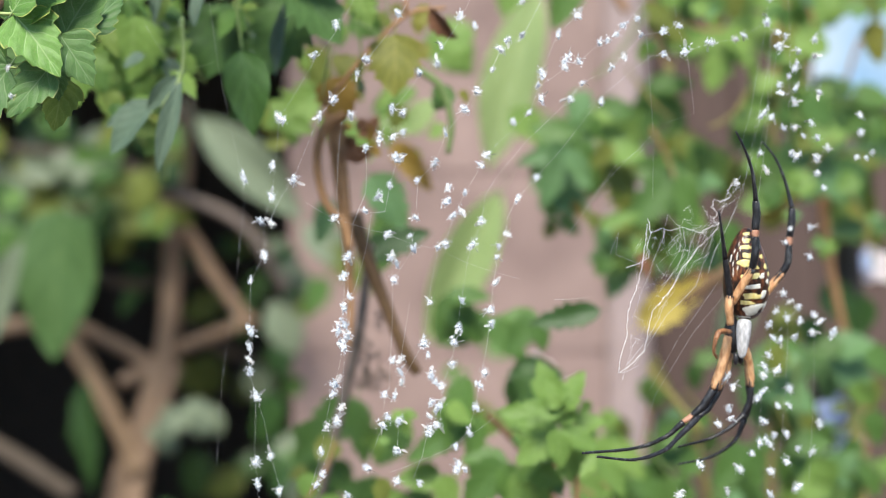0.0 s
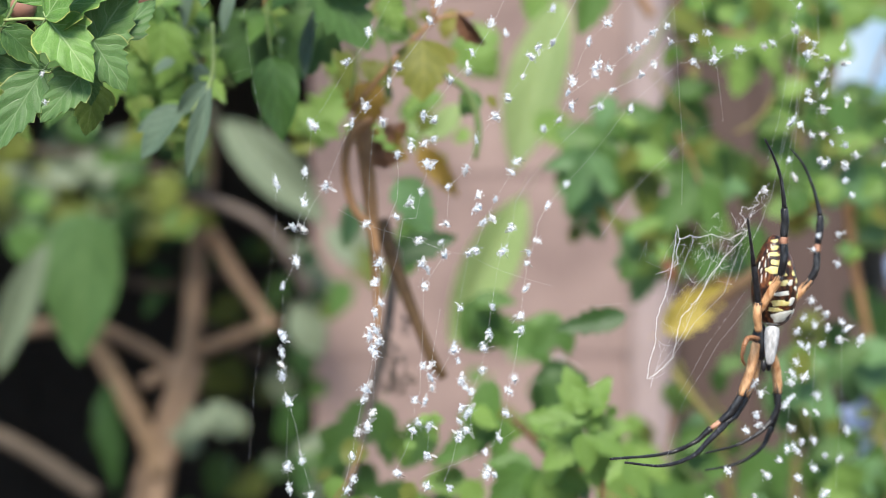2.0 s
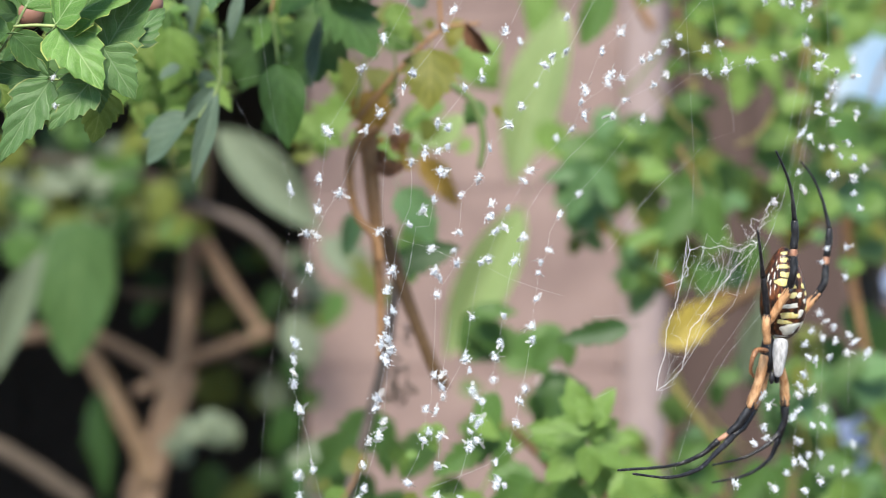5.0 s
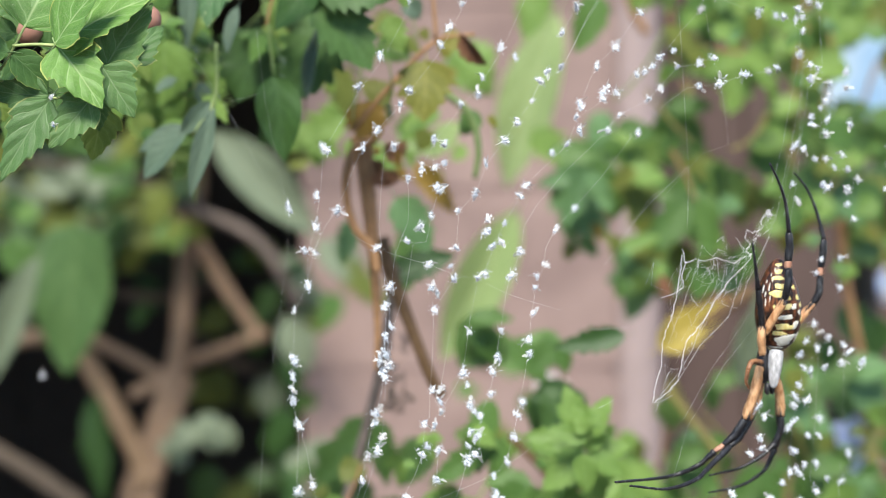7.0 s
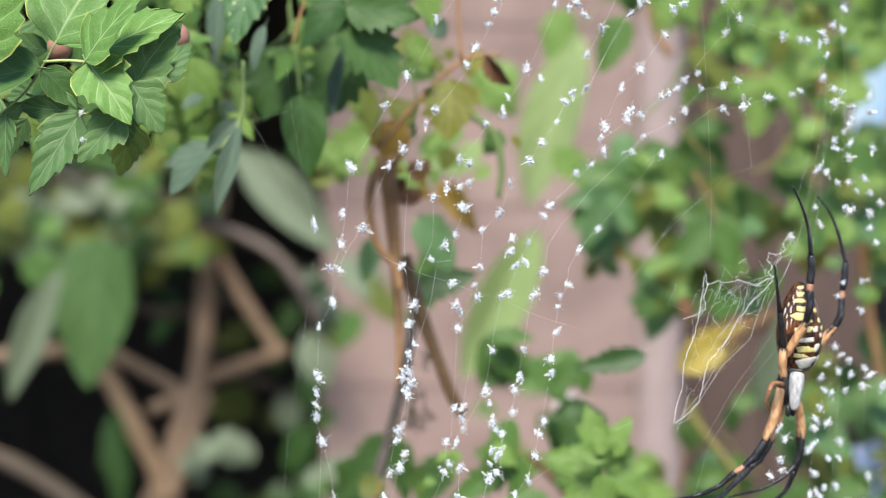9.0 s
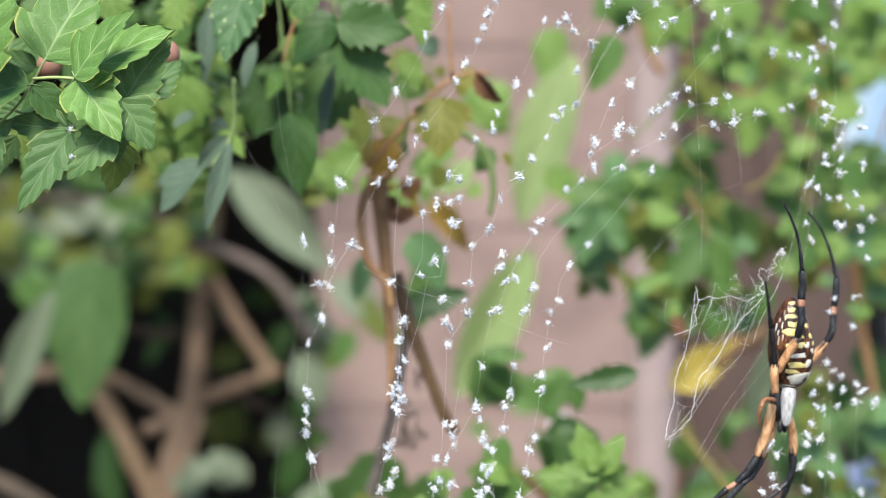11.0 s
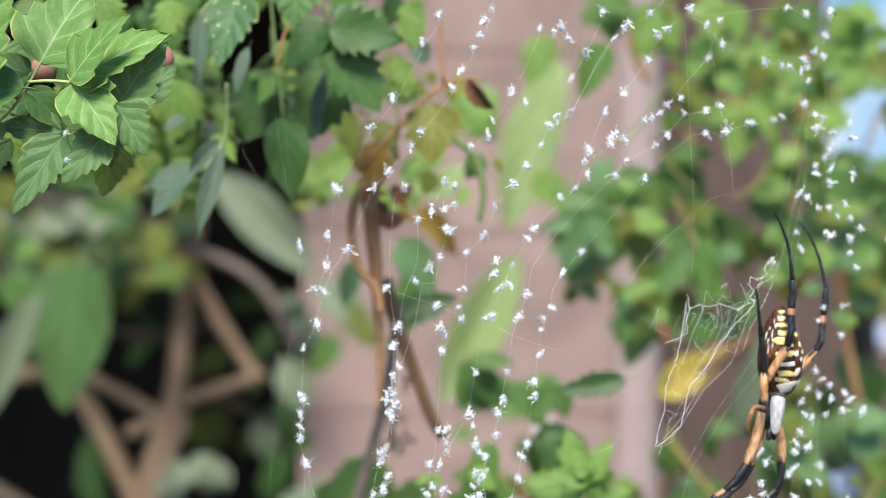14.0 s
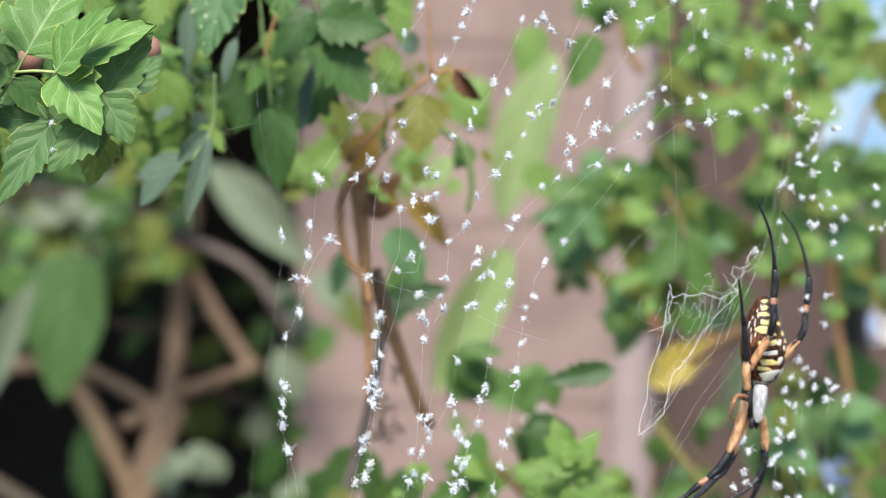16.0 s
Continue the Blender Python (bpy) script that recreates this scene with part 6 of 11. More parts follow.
leaf(ivy_creeper, "teal", (44.6, 542.0, 21.9), (52.9, 542.0, 7.3), 7.0)
leaf(ivy_creeper, "lightj", (78.8, 560.0, 5.0), (94.1, 560.0, -6.6), 10.3)
leaf(ivy_creeper, "mid", (108.4, 640.0, 25.0), (97.3, 640.0, 7.5), 14.9)
leaf(ivy_creeper, "lightj", (109.8, 648.0, 25.3), (93.2, 648.0, 22.7), 10.6)
leaf(ivy_creeper, "lightj", (107.0, 632.0, 24.7), (112.7, 632.0, 10.5), 10.4)
leaf(ivy_creeper, "mid", (136.9, 640.0, 18.2), (125.8, 640.0, 2.9), 13.7)
leaf(ivy_creeper, "mid", (138.6, 648.0, 18.4), (123.4, 648.0, 17.0), 9.8)
leaf(ivy_creeper, "mid", (135.1, 632.0, 18.0), (139.6, 632.0, 4.7), 9.6)
leaf(ivy_creeper, "amber", (132.1, 660.0, -1.6), (146.9, 660.0, 11.8), 11.4)
leaf(ivy_creeper, "light", (164.2, 660.0, 88.6), (148.4, 660.0, 79.6), 18.2)
leaf(ivy_creeper, "light", (166.3, 668.0, 89.6), (152.3, 668.0, 94.5), 13.0)
leaf(ivy_creeper, "light", (162.2, 652.0, 87.5), (160.8, 652.0, 74.1), 12.7)
leaf(ivy_creeper, "light", (113.5, 668.0, 67.1), (95.2, 668.0, 65.8), 8.7)
leaf(ivy_creeper, "olive", (170.1, 640.0, 77.1), (163.5, 640.0, 90.3), 13.7)
leaf(ivy_creeper, "mid", (172.2, 648.0, 78.1), (176.8, 648.0, 89.0), 9.8)
leaf(ivy_creeper, "mid", (167.9, 632.0, 76.2), (157.1, 632.0, 78.0), 9.6)
leaf(ivy_creeper, "olive", (119.3, 640.0, 18.3), (110.5, 640.0, 3.0), 11.8)
leaf(ivy_creeper, "olive", (120.9, 648.0, 18.5), (106.8, 648.0, 15.7), 8.4)
leaf(ivy_creeper, "olive", (117.8, 632.0, 18.1), (123.2, 632.0, 6.2), 8.2)
leaf(ivy_creeper, "light", (126.2, 640.0, 73.1), (137.1, 640.0, 57.7), 11.8)
leaf(ivy_creeper, "light", (127.8, 648.0, 73.9), (124.2, 648.0, 59.1), 8.4)
leaf(ivy_creeper, "light", (124.5, 632.0, 72.2), (138.5, 632.0, 72.1), 8.2)
leaf(ivy_creeper, "light", (183.6, 700.0, -7.0), (169.3, 700.0, 7.5), 15.0)
leaf(ivy_creeper, "lightj", (185.8, 708.0, -7.1), (186.9, 708.0, 9.3), 10.7)
leaf(ivy_creeper, "teal", (181.5, 692.0, -6.9), (166.6, 692.0, -9.3), 10.5)
leaf(ivy_creeper, "light", (75.0, 600.0, 97.7), (66.7, 600.0, 81.3), 16.6)
leaf(ivy_creeper, "mid", (76.0, 608.0, 98.9), (61.6, 608.0, 95.3), 11.8)
leaf(ivy_creeper, "light", (73.9, 592.0, 96.4), (80.2, 592.0, 84.4), 11.5)
leaf(ivy_creeper, "light", (103.1, 620.0, 104.9), (94.5, 620.0, 88.0), 17.1)
leaf(ivy_creeper, "light", (104.5, 628.0, 106.2), (89.6, 628.0, 102.4), 12.2)
leaf(ivy_creeper, "light", (101.7, 612.0, 103.6), (108.3, 612.0, 91.1), 11.9)
leaf(ivy_creeper, "mid", (132.9, 640.0, 108.0), (128.4, 640.0, 88.4), 17.7)
leaf(ivy_creeper, "olive", (134.6, 648.0, 109.3), (120.2, 648.0, 101.6), 12.6)
leaf(ivy_creeper, "mid", (131.2, 632.0, 106.7), (141.1, 632.0, 95.5), 12.3)
leaf(ivy_creeper, "light", (157.3, 650.0, 109.5), (161.7, 650.0, 91.7), 17.9)
leaf(ivy_creeper, "light", (159.3, 658.0, 110.8), (150.8, 658.0, 98.7), 12.8)
leaf(ivy_creeper, "light", (155.3, 642.0, 108.2), (168.0, 642.0, 103.1), 12.5)
leaf(ivy_creeper, "mid", (54.5, 600.0, 104.0), (58.5, 600.0, 87.5), 14.7)
leaf(ivy_creeper, "mid", (55.3, 608.0, 105.3), (47.4, 608.0, 94.1), 10.5)
leaf(ivy_creeper, "mid", (53.7, 592.0, 102.6), (65.3, 592.0, 98.0), 10.2)
leaf(ivy_creeper, "teal", (57.6, 560.0, -4.4), (72.9, 560.0, -16.1), 8.6)
leaf(ivy_creeper, "teal", (58.5, 568.0, -4.5), (59.6, 568.0, -20.1), 6.1)
leaf(ivy_creeper, "lightj", (56.7, 552.0, -4.3), (70.3, 552.0, -0.1), 6.0)
leaf(ivy_creeper, "lightj", (84.3, 640.0, 38.3), (73.3, 640.0, 25.2), 13.7)
leaf(ivy_creeper, "lightj", (85.4, 648.0, 38.7), (71.5, 648.0, 38.5), 9.8)
leaf(ivy_creeper, "mid", (83.2, 632.0, 37.9), (86.3, 632.0, 25.6), 9.6)
leaf(ivy_creeper, "lightj", (155.3, 680.0, 68.0), (148.3, 680.0, 86.6), 12.5)
leaf(ivy_creeper, "light", (157.1, 688.0, 68.7), (164.8, 688.0, 82.9), 8.9)
leaf(ivy_creeper, "mid", (153.4, 672.0, 67.2), (139.1, 672.0, 71.1), 8.7)
leaf(ivy_creeper, "teal", (57.2, 600.0, 44.5), (49.9, 600.0, 32.2), 10.4)
leaf(ivy_creeper, "lightj", (134.0, 588.2, 86.4), (133.6, 588.2, 77.2), 9.2, 33.7782)
leaf(ivy_creeper, "light", (104.5, 528.8, 73.4), (111.1, 528.8, 63.8), 12.5, 5.04715)
leaf(ivy_creeper, "light", (69.8, 635.7, 18.5), (83.1, 635.7, 16.3), 12.7, 12.2131)
leaf(ivy_creeper, "light", (159.2, 665.1, 102.2), (163.1, 665.1, 94.0), 7.9, -6.59431)
leaf(ivy_creeper, "lightj", (157.4, 684.5, 113.7), (164.6, 684.5, 108.6), 8.2, -9.79199)
leaf(ivy_creeper, "mid", (112.9, 533.8, 52.4), (111.4, 533.8, 46.4), 5.1, 17.8002)
leaf(ivy_creeper, "lightj", (136.8, 642.4, 95.6), (148.5, 642.4, 89.0), 9.7, -4.33994)
leaf(ivy_creeper, "lightj", (158.2, 668.7, 100.8), (151.6, 668.7, 92.8), 7.8, 17.5576)
leaf(ivy_creeper, "mid", (114.5, 548.9, 9.3), (111.4, 548.9, -0.1), 9.5, 11.7078)
leaf(ivy_creeper, "lightj", (112.6, 683.9, 99.8), (122.9, 683.9, 89.9), 12.6, -7.71672)
leaf(ivy_creeper, "olive", (163.8, 614.1, 76.0), (167.0, 614.1, 68.5), 6.2, -10.8906)
leaf(ivy_creeper, "mid", (78.6, 692.1, 40.8), (84.9, 692.1, 25.6), 14.4, -33.0792)
leaf(ivy_creeper, "mid", (165.7, 690.3, 34.9), (172.5, 690.3, 24.1), 9.6, -2.31591)
leaf(ivy_creeper, "lightj", (182.4, 723.1, 19.5), (166.8, 723.1, 14.4), 12.1, 13.6648)
leaf(ivy_creeper, "mid", (82.0, 624.3, 5.6), (85.6, 624.3, -5.4), 10.8, -30.2219)
leaf(ivy_creeper, "teal", (199.0, 750.1, 40.6), (208.9, 750.1, 38.0), 10.9, 0.827024)
leaf(ivy_creeper, "lightj", (118.7, 606.2, 85.5), (110.5, 606.2, 83.6), 7.9, 17.7612)
leaf(ivy_creeper, "mid", (81.3, 750.9, 44.5), (95.8, 750.9, 35.9), 13.2, -18.9628)
leaf(ivy_creeper, "teal", (54.8, 569.4, 29.4), (44.1, 569.4, 21.5), 11.7, -34.0721)
leaf(ivy_creeper, "lightj", (115.3, 758.0, 106.3), (110.8, 758.0, 91.4), 12.1, 20.2185)
leaf(ivy_creeper, "lightj", (126.0, 624.0, 4.4), (116.4, 624.0, 1.8), 10.0, -6.10449)
leaf(ivy_creeper, "mid", (193.1, 710.0, 97.2), (192.4, 710.0, 81.5), 13.4, -17.4085)
leaf(ivy_creeper, "teal", (92.6, 658.1, -16.6), (85.3, 658.1, -25.9), 8.7, 16.9968)
leaf(ivy_creeper, "light", (131.7, 599.2, 63.0), (145.3, 599.2, 57.9), 15.4, 24.4552)
leaf(ivy_creeper, "olive", (145.5, 540.3, 78.3), (142.2, 540.3, 67.4), 12.2, 16.5758)
leaf(ivy_creeper, "lightj", (141.5, 682.7, 44.6), (150.6, 682.7, 32.0), 13.0, -10.9582)
leaf(ivy_creeper, "teal", (109.5, 675.1, -18.0), (120.3, 675.1, -28.9), 16.5, -10.1603)
leaf(ivy_creeper, "lightj", (143.4, 615.4, 11.2), (130.9, 615.4, 8.3), 12.8, 23.2282)
leaf(ivy_creeper, "mid", (122.6, 538.6, 37.2), (130.7, 538.6, 26.7), 13.4, -11.9993)
leaf(ivy_creeper, "olive", (67.7, 601.4, 11.9), (71.2, 601.4, -1.0), 11.1, -10.95)
leaf(ivy_creeper, "mid", (90.7, 732.4, 37.7), (89.1, 732.4, 20.6), 12.9, 32.4088)
leaf(ivy_creeper, "lightj", (115.4, 624.8, 95.2), (114.9, 624.8, 86.6), 7.2, -30.406)
leaf(ivy_creeper, "olive", (60.1, 544.5, 22.6), (52.5, 544.5, 15.7), 7.2, -30.7481)
leaf(ivy_creeper, "lightj", (72.0, 584.4, 96.6), (63.3, 584.4, 86.7), 13.2, -5.63533)
leaf(ivy_creeper, "olive", (116.4, 574.9, 77.3), (122.0, 574.9, 66.9), 10.0, 20.6154)
leaf(ivy_creeper, "lightj", (144.4, 712.8, 96.6), (156.6, 712.8, 94.4), 9.2, -21.2594)
leaf(ivy_creeper, "mid", (77.1, 532.9, 77.6), (85.6, 532.9, 71.8), 10.2, 23.5013)
leaf(ivy_creeper, "mid", (88.2, 559.9, -10.2), (81.9, 559.9, -22.1), 13.8, 18.2582)
leaf(ivy_creeper, "lightj", (144.2, 748.3, 104.4), (141.5, 748.3, 89.2), 16.2, 34.7667)
leaf(ivy_creeper, "lightj", (197.8, 723.9, 121.0), (205.5, 723.9, 105.5), 13.5, 29.9644)
leaf(ivy_creeper, "light", (153.7, 659.2, 95.5), (149.2, 659.2, 89.9), 6.7, 19.2574)
leaf(ivy_creeper, "olive", (42.6, 576.2, -2.2), (39.5, 576.2, -8.6), 6.6, 14.043)
leaf(ivy_creeper, "lightj", (172.8, 735.5, 117.3), (181.0, 735.5, 108.7), 10.3, -16.9685)
leaf(ivy_creeper, "olive", (69.9, 659.3, -1.5), (66.7, 659.3, -14.0), 11.1, 23.9999)
leaf(ivy_creeper, "lightj", (106.4, 553.9, 81.4), (109.1, 553.9, 75.9), 5.3, 6.00206)
leaf(ivy_creeper, "mid", (59.0, 549.4, -14.5), (54.4, 549.4, -20.8), 7.9, 11.6146)
leaf(ivy_creeper, "light", (163.5, 661.5, 110.9), (171.4, 661.5, 106.5), 8.4, -28.0318)
leaf(ivy_creeper, "mid", (96.4, 617.1, 69.9), (98.7, 617.1, 55.4), 12.2, 8.86706)
leaf(ivy_creeper, "teal", (149.7, 639.8, 13.6), (143.9, 639.8, 2.8), 11.5, -25.9719)
leaf(ivy_creeper, "light", (123.0, 611.2, 89.8), (116.9, 611.2, 83.4), 8.2, 14.3916)
leaf(ivy_creeper, "mid", (156.7, 577.8, 33.3), (154.9, 577.8, 22.7), 7.6, 20.4445)
leaf(ivy_creeper, "light", (93.2, 581.1, 82.5), (82.8, 581.1, 73.0), 14.2, 21.4735)
leaf(ivy_creeper, "olive", (152.5, 742.5, 58.2), (156.0, 742.5, 48.0), 9.9, 23.8011)
leaf(ivy_creeper, "light", (73.5, 667.5, 23.5), (65.8, 667.5, 18.7), 8.0, -26.9838)
leaf(ivy_creeper, "teal", (75.6, 742.3, 15.9), (60.4, 742.3, 11.9), 14.0, 14.4539)
leaf(ivy_creeper, "lightj", (155.6, 602.3, 90.7), (151.3, 602.3, 82.7), 6.8, 10.6603)
leaf(ivy_creeper, "mid", (155.9, 704.9, 54.8), (156.2, 704.9, 46.2), 7.2, -14.8457)
leaf(ivy_creeper, "mid", (118.2, 642.3, 63.8), (127.4, 642.3, 55.7), 9.5, -17.2977)
leaf(ivy_creeper, "light", (83.7, 699.1, 109.6), (93.0, 699.1, 98.9), 13.6, 33.3115)
leaf(ivy_creeper, "olive", (181.1, 695.3, 94.2), (170.4, 695.3, 83.8), 10.8, -29.7779)
leaf(ivy_creeper, "teal", (46.2, 591.3, 0.2), (52.4, 591.3, -8.2), 8.0, 32.8054)
leaf(ivy_creeper, "mid", (86.1, 654.7, 109.6), (76.8, 654.7, 96.6), 15.1, 10.0672)
leaf(ivy_creeper, "light", (132.7, 723.5, 23.3), (130.5, 723.5, 9.3), 11.6, 31.5643)
leaf(ivy_creeper, "lightj", (112.8, 622.9, 73.3), (124.7, 622.9, 67.6), 9.3, -18.2317)
leaf(ivy_creeper, "light", (87.6, 552.6, 69.7), (97.5, 552.6, 64.5), 8.1, 0.613585)
leaf(ivy_creeper, "yellow", (153.5, 732.9, 3.5), (148.1, 732.9, -9.1), 14.9, 26.0296)
leaf(ivy_creeper, "light", (91.5, 661.9, 76.1), (95.8, 661.9, 69.8), 6.9, 19.9495)
leaf(ivy_creeper, "olive", (104.4, 565.6, 75.4), (105.0, 565.6, 65.2), 10.3, -12.4672)
leaf(ivy_creeper, "lightj", (152.0, 587.8, 11.9), (144.0, 587.8, 6.7), 9.3, -4.2709)
leaf(ivy_creeper, "mid", (165.2, 679.1, 38.7), (180.1, 679.1, 31.7), 13.0, 23.8754)
leaf(ivy_creeper, "teal", (58.3, 755.5, 19.4), (45.6, 755.5, 11.1), 11.7, -34.8466)
leaf(ivy_creeper, "teal", (187.8, 714.9, 4.6), (180.2, 714.9, 1.2), 8.7, 19.3044)
leaf(ivy_creeper, "olive", (70.8, 550.2, 68.8), (82.1, 550.2, 64.2), 8.9, -12.5227)
leaf(ivy_creeper, "light", (78.7, 548.8, 81.0), (86.5, 548.8, 78.1), 6.1, 9.62073)
leaf(ivy_creeper, "teal", (81.6, 701.3, -16.2), (69.6, 701.3, -18.8), 10.1, 26.0935)
leaf(ivy_creeper, "amber", (47.2, 560.0, 4.0), (52.1, 560.0, -1.0), 4.0)
leaf(ivy_creeper, "yellow", (161.1, 640.0, 2.4), (166.1, 640.0, -4.6), 5.5)
leaf(ivy_creeper, "olive", (74.1, 560.0, 67.6), (87.6, 560.0, 58.0), 13.2)
leaf(ivy_creeper, "olive", (129.1, 600.0, 66.1), (139.4, 600.0, 53.8), 14.1)
leaf(ivy_creeper, "olive", (62.5, 560.0, -3.3), (72.1, 560.0, -13.0), 11.0)
leaf(ivy_creeper, "entire", (166.7, 700.0, -30.9), (178.7, 700.0, -50.2), 16.5)
leaf(ivy_creeper, "entire", (187.7, 720.0, -36.9), (181.4, 720.0, -59.2), 17.0)
leaf(ivy_creeper, "entire", (161.7, 660.0, 20.8), (172.9, 660.0, 0.3), 16.6)
leaf(ivy_creeper, "entire", (157.0, 700.0, -45.3), (164.2, 700.0, -59.8), 12.7)
leaf(ivy_creeper, "olive", (69.7, 551.0, 92.3), (75.9, 551.0, 89.4), 4.4, -5.78478)
leaf(ivy_creeper, "olive", (70.5, 556.5, 93.2), (72.2, 556.5, 88.0), 3.8, -27.5544)
leaf(ivy_creeper, "olive", (69.9, 552.3, 92.5), (74.0, 552.3, 96.1), 4.0, 9.7628)
leaf(ivy_creeper, "mid", (93.1, 703.9, 115.4), (85.7, 703.9, 109.5), 6.5, 24.1266)
leaf(ivy_creeper, "mid", (93.8, 708.6, 116.1), (86.8, 708.6, 119.2), 5.6, -17.9465)
leaf(ivy_creeper, "mid", (92.9, 702.7, 115.2), (93.2, 702.7, 107.6), 6.7, -38.0946)
leaf(ivy_creeper, "lightj", (122.5, 512.9, -9.4), (121.0, 512.9, -15.6), 5.2, -20.5213)
leaf(ivy_creeper, "mid", (121.3, 507.9, -9.3), (116.4, 507.9, -10.5), 4.6, -2.3337)
leaf(ivy_creeper, "lightj", (123.1, 515.2, -9.5), (126.9, 515.2, -12.9), 3.4, -2.59083)
leaf(ivy_creeper, "olive", (87.9, 556.9, 79.1), (81.0, 556.9, 74.6), 7.6, -17.4319)
leaf(ivy_creeper, "olive", (87.6, 555.2, 78.9), (81.5, 555.2, 81.5), 5.8, 4.9073)
leaf(ivy_creeper, "olive", (88.1, 558.0, 79.3), (88.3, 558.0, 72.6), 5.7, -32.4019)
leaf(ivy_creeper, "lightj", (169.2, 713.9, 104.4), (166.9, 713.9, 97.4), 5.0, 35.4222)
leaf(ivy_creeper, "lightj", (169.8, 716.5, 104.8), (164.1, 716.5, 103.0), 4.4, 10.0985)
leaf(ivy_creeper, "lightj", (169.4, 714.9, 104.6), (172.5, 714.9, 99.5), 4.3, 29.7514)
leaf(ivy_creeper, "olive", (103.1, 498.7, 74.9), (97.2, 498.7, 71.2), 5.9, -36.2961)
leaf(ivy_creeper, "olive", (102.1, 494.0, 74.2), (97.2, 494.0, 76.8), 3.9, 5.30854)
leaf(ivy_creeper, "olive", (102.9, 497.9, 74.8), (103.7, 497.9, 69.3), 4.8, 33.029)
leaf(ivy_creeper, "lightj", (140.1, 537.2, 84.5), (135.6, 537.2, 78.8), 6.4, -35.7136)
leaf(ivy_creeper, "lightj", (140.2, 537.6, 84.6), (134.4, 537.6, 85.5), 4.3, 31.1223)
leaf(ivy_creeper, "lightj", (141.5, 542.7, 85.4), (142.9, 542.7, 79.6), 4.2, 5.13441)
leaf(ivy_creeper, "lightj", (113.5, 572.1, 17.1), (107.5, 572.1, 14.0), 5.9, 7.19368)
leaf(ivy_creeper, "lightj", (114.0, 574.9, 17.1), (109.8, 574.9, 20.4), 4.4, -10.3115)
leaf(ivy_creeper, "lightj", (114.9, 579.1, 17.3), (115.2, 579.1, 11.9), 3.6, 8.28166)
leaf(ivy_creeper, "lightj", (139.6, 626.4, 44.0), (144.0, 626.4, 34.9), 8.0, 37.8152)
leaf(ivy_creeper, "lightj", (138.3, 620.5, 43.6), (133.5, 620.5, 37.2), 6.8, 35.7471)
leaf(ivy_creeper, "lightj", (140.0, 628.1, 44.1), (147.7, 628.1, 41.5), 6.4, 37.6903)
leaf(ivy_creeper, "olive", (85.1, 575.7, 26.5), (88.7, 575.7, 18.5), 6.7, -12.3014)
leaf(ivy_creeper, "olive", (86.1, 582.0, 26.8), (82.4, 582.0, 20.6), 5.7, -9.0574)
leaf(ivy_creeper, "olive", (86.2, 583.2, 26.8), (93.3, 583.2, 25.6), 5.1, -0.470698)
leaf(ivy_creeper, "mid", (103.6, 486.6, 60.3), (97.4, 486.6, 55.3), 5.1, 15.451)
leaf(ivy_creeper, "lightj", (104.6, 490.9, 60.8), (98.8, 490.9, 63.9), 4.6, 3.07947)
leaf(ivy_creeper, "mid", (103.9, 487.8, 60.5), (104.9, 487.8, 54.1), 4.9, -8.55367)
leaf(ivy_creeper, "lightj", (102.5, 670.1, -9.9), (101.0, 670.1, -19.4), 8.3, 15.1186)
leaf(ivy_creeper, "light", (102.4, 669.1, -9.9), (95.6, 669.1, -13.4), 6.7, 27.242)
leaf(ivy_creeper, "teal", (90.8, 517.6, 62.6), (86.4, 517.6, 60.8), 3.6, 15.9475)
leaf(ivy_creeper, "teal", (90.9, 518.1, 62.7), (87.4, 518.1, 64.2), 3.5, -36.9026)
leaf(ivy_creeper, "olive", (92.1, 525.0, 63.4), (91.2, 525.0, 59.7), 2.8, -37.4662)
leaf(ivy_creeper, "lightj", (74.2, 557.5, 57.9), (70.5, 557.5, 50.9), 6.0, -12.3277)
leaf(ivy_creeper, "mid", (73.7, 554.0, 57.6), (77.3, 554.0, 52.4), 4.8, -0.0873106)
leaf(ivy_creeper, "mid", (153.0, 682.9, 29.9), (149.4, 682.9, 21.4), 6.6, -18.5295)
leaf(ivy_creeper, "mid", (154.3, 688.5, 30.1), (147.2, 688.5, 27.9), 6.1, 3.06894)
leaf(ivy_creeper, "mid", (153.9, 686.8, 30.0), (158.8, 686.8, 24.4), 6.6, -4.03223)
leaf(ivy_creeper, "mid", (152.2, 594.3, 31.5), (156.6, 594.3, 28.3), 3.6, -5.33311)
leaf(ivy_creeper, "lightj", (154.8, 604.4, 32.0), (154.2, 604.4, 27.6), 3.2, 27.2634)
leaf(ivy_creeper, "lightj", (152.9, 597.0, 31.6), (156.9, 597.0, 33.3), 4.0, 36.5863)
leaf(ivy_creeper, "teal", (109.9, 476.9, 61.4), (107.2, 476.9, 57.9), 3.3, -29.3674)
leaf(ivy_creeper, "teal", (109.6, 475.9, 61.3), (106.1, 475.9, 62.0), 3.2, -6.13924)
leaf(ivy_creeper, "teal", (111.5, 483.6, 62.3), (112.4, 483.6, 58.8), 3.1, -3.79554)
leaf(ivy_creeper, "teal", (176.3, 663.8, -5.2), (184.0, 663.8, -8.8), 5.7, 35.9991)
leaf(ivy_creeper, "olive", (178.8, 673.0, -5.3), (179.3, 673.0, -12.2), 4.7, 19.2488)
leaf(ivy_creeper, "teal", (177.9, 669.7, -5.3), (184.1, 669.7, -2.4), 4.6, 0.0124634)
leaf(ivy_creeper, "lightj", (123.3, 626.9, 56.8), (115.7, 626.9, 59.6), 5.9, -28.7255)
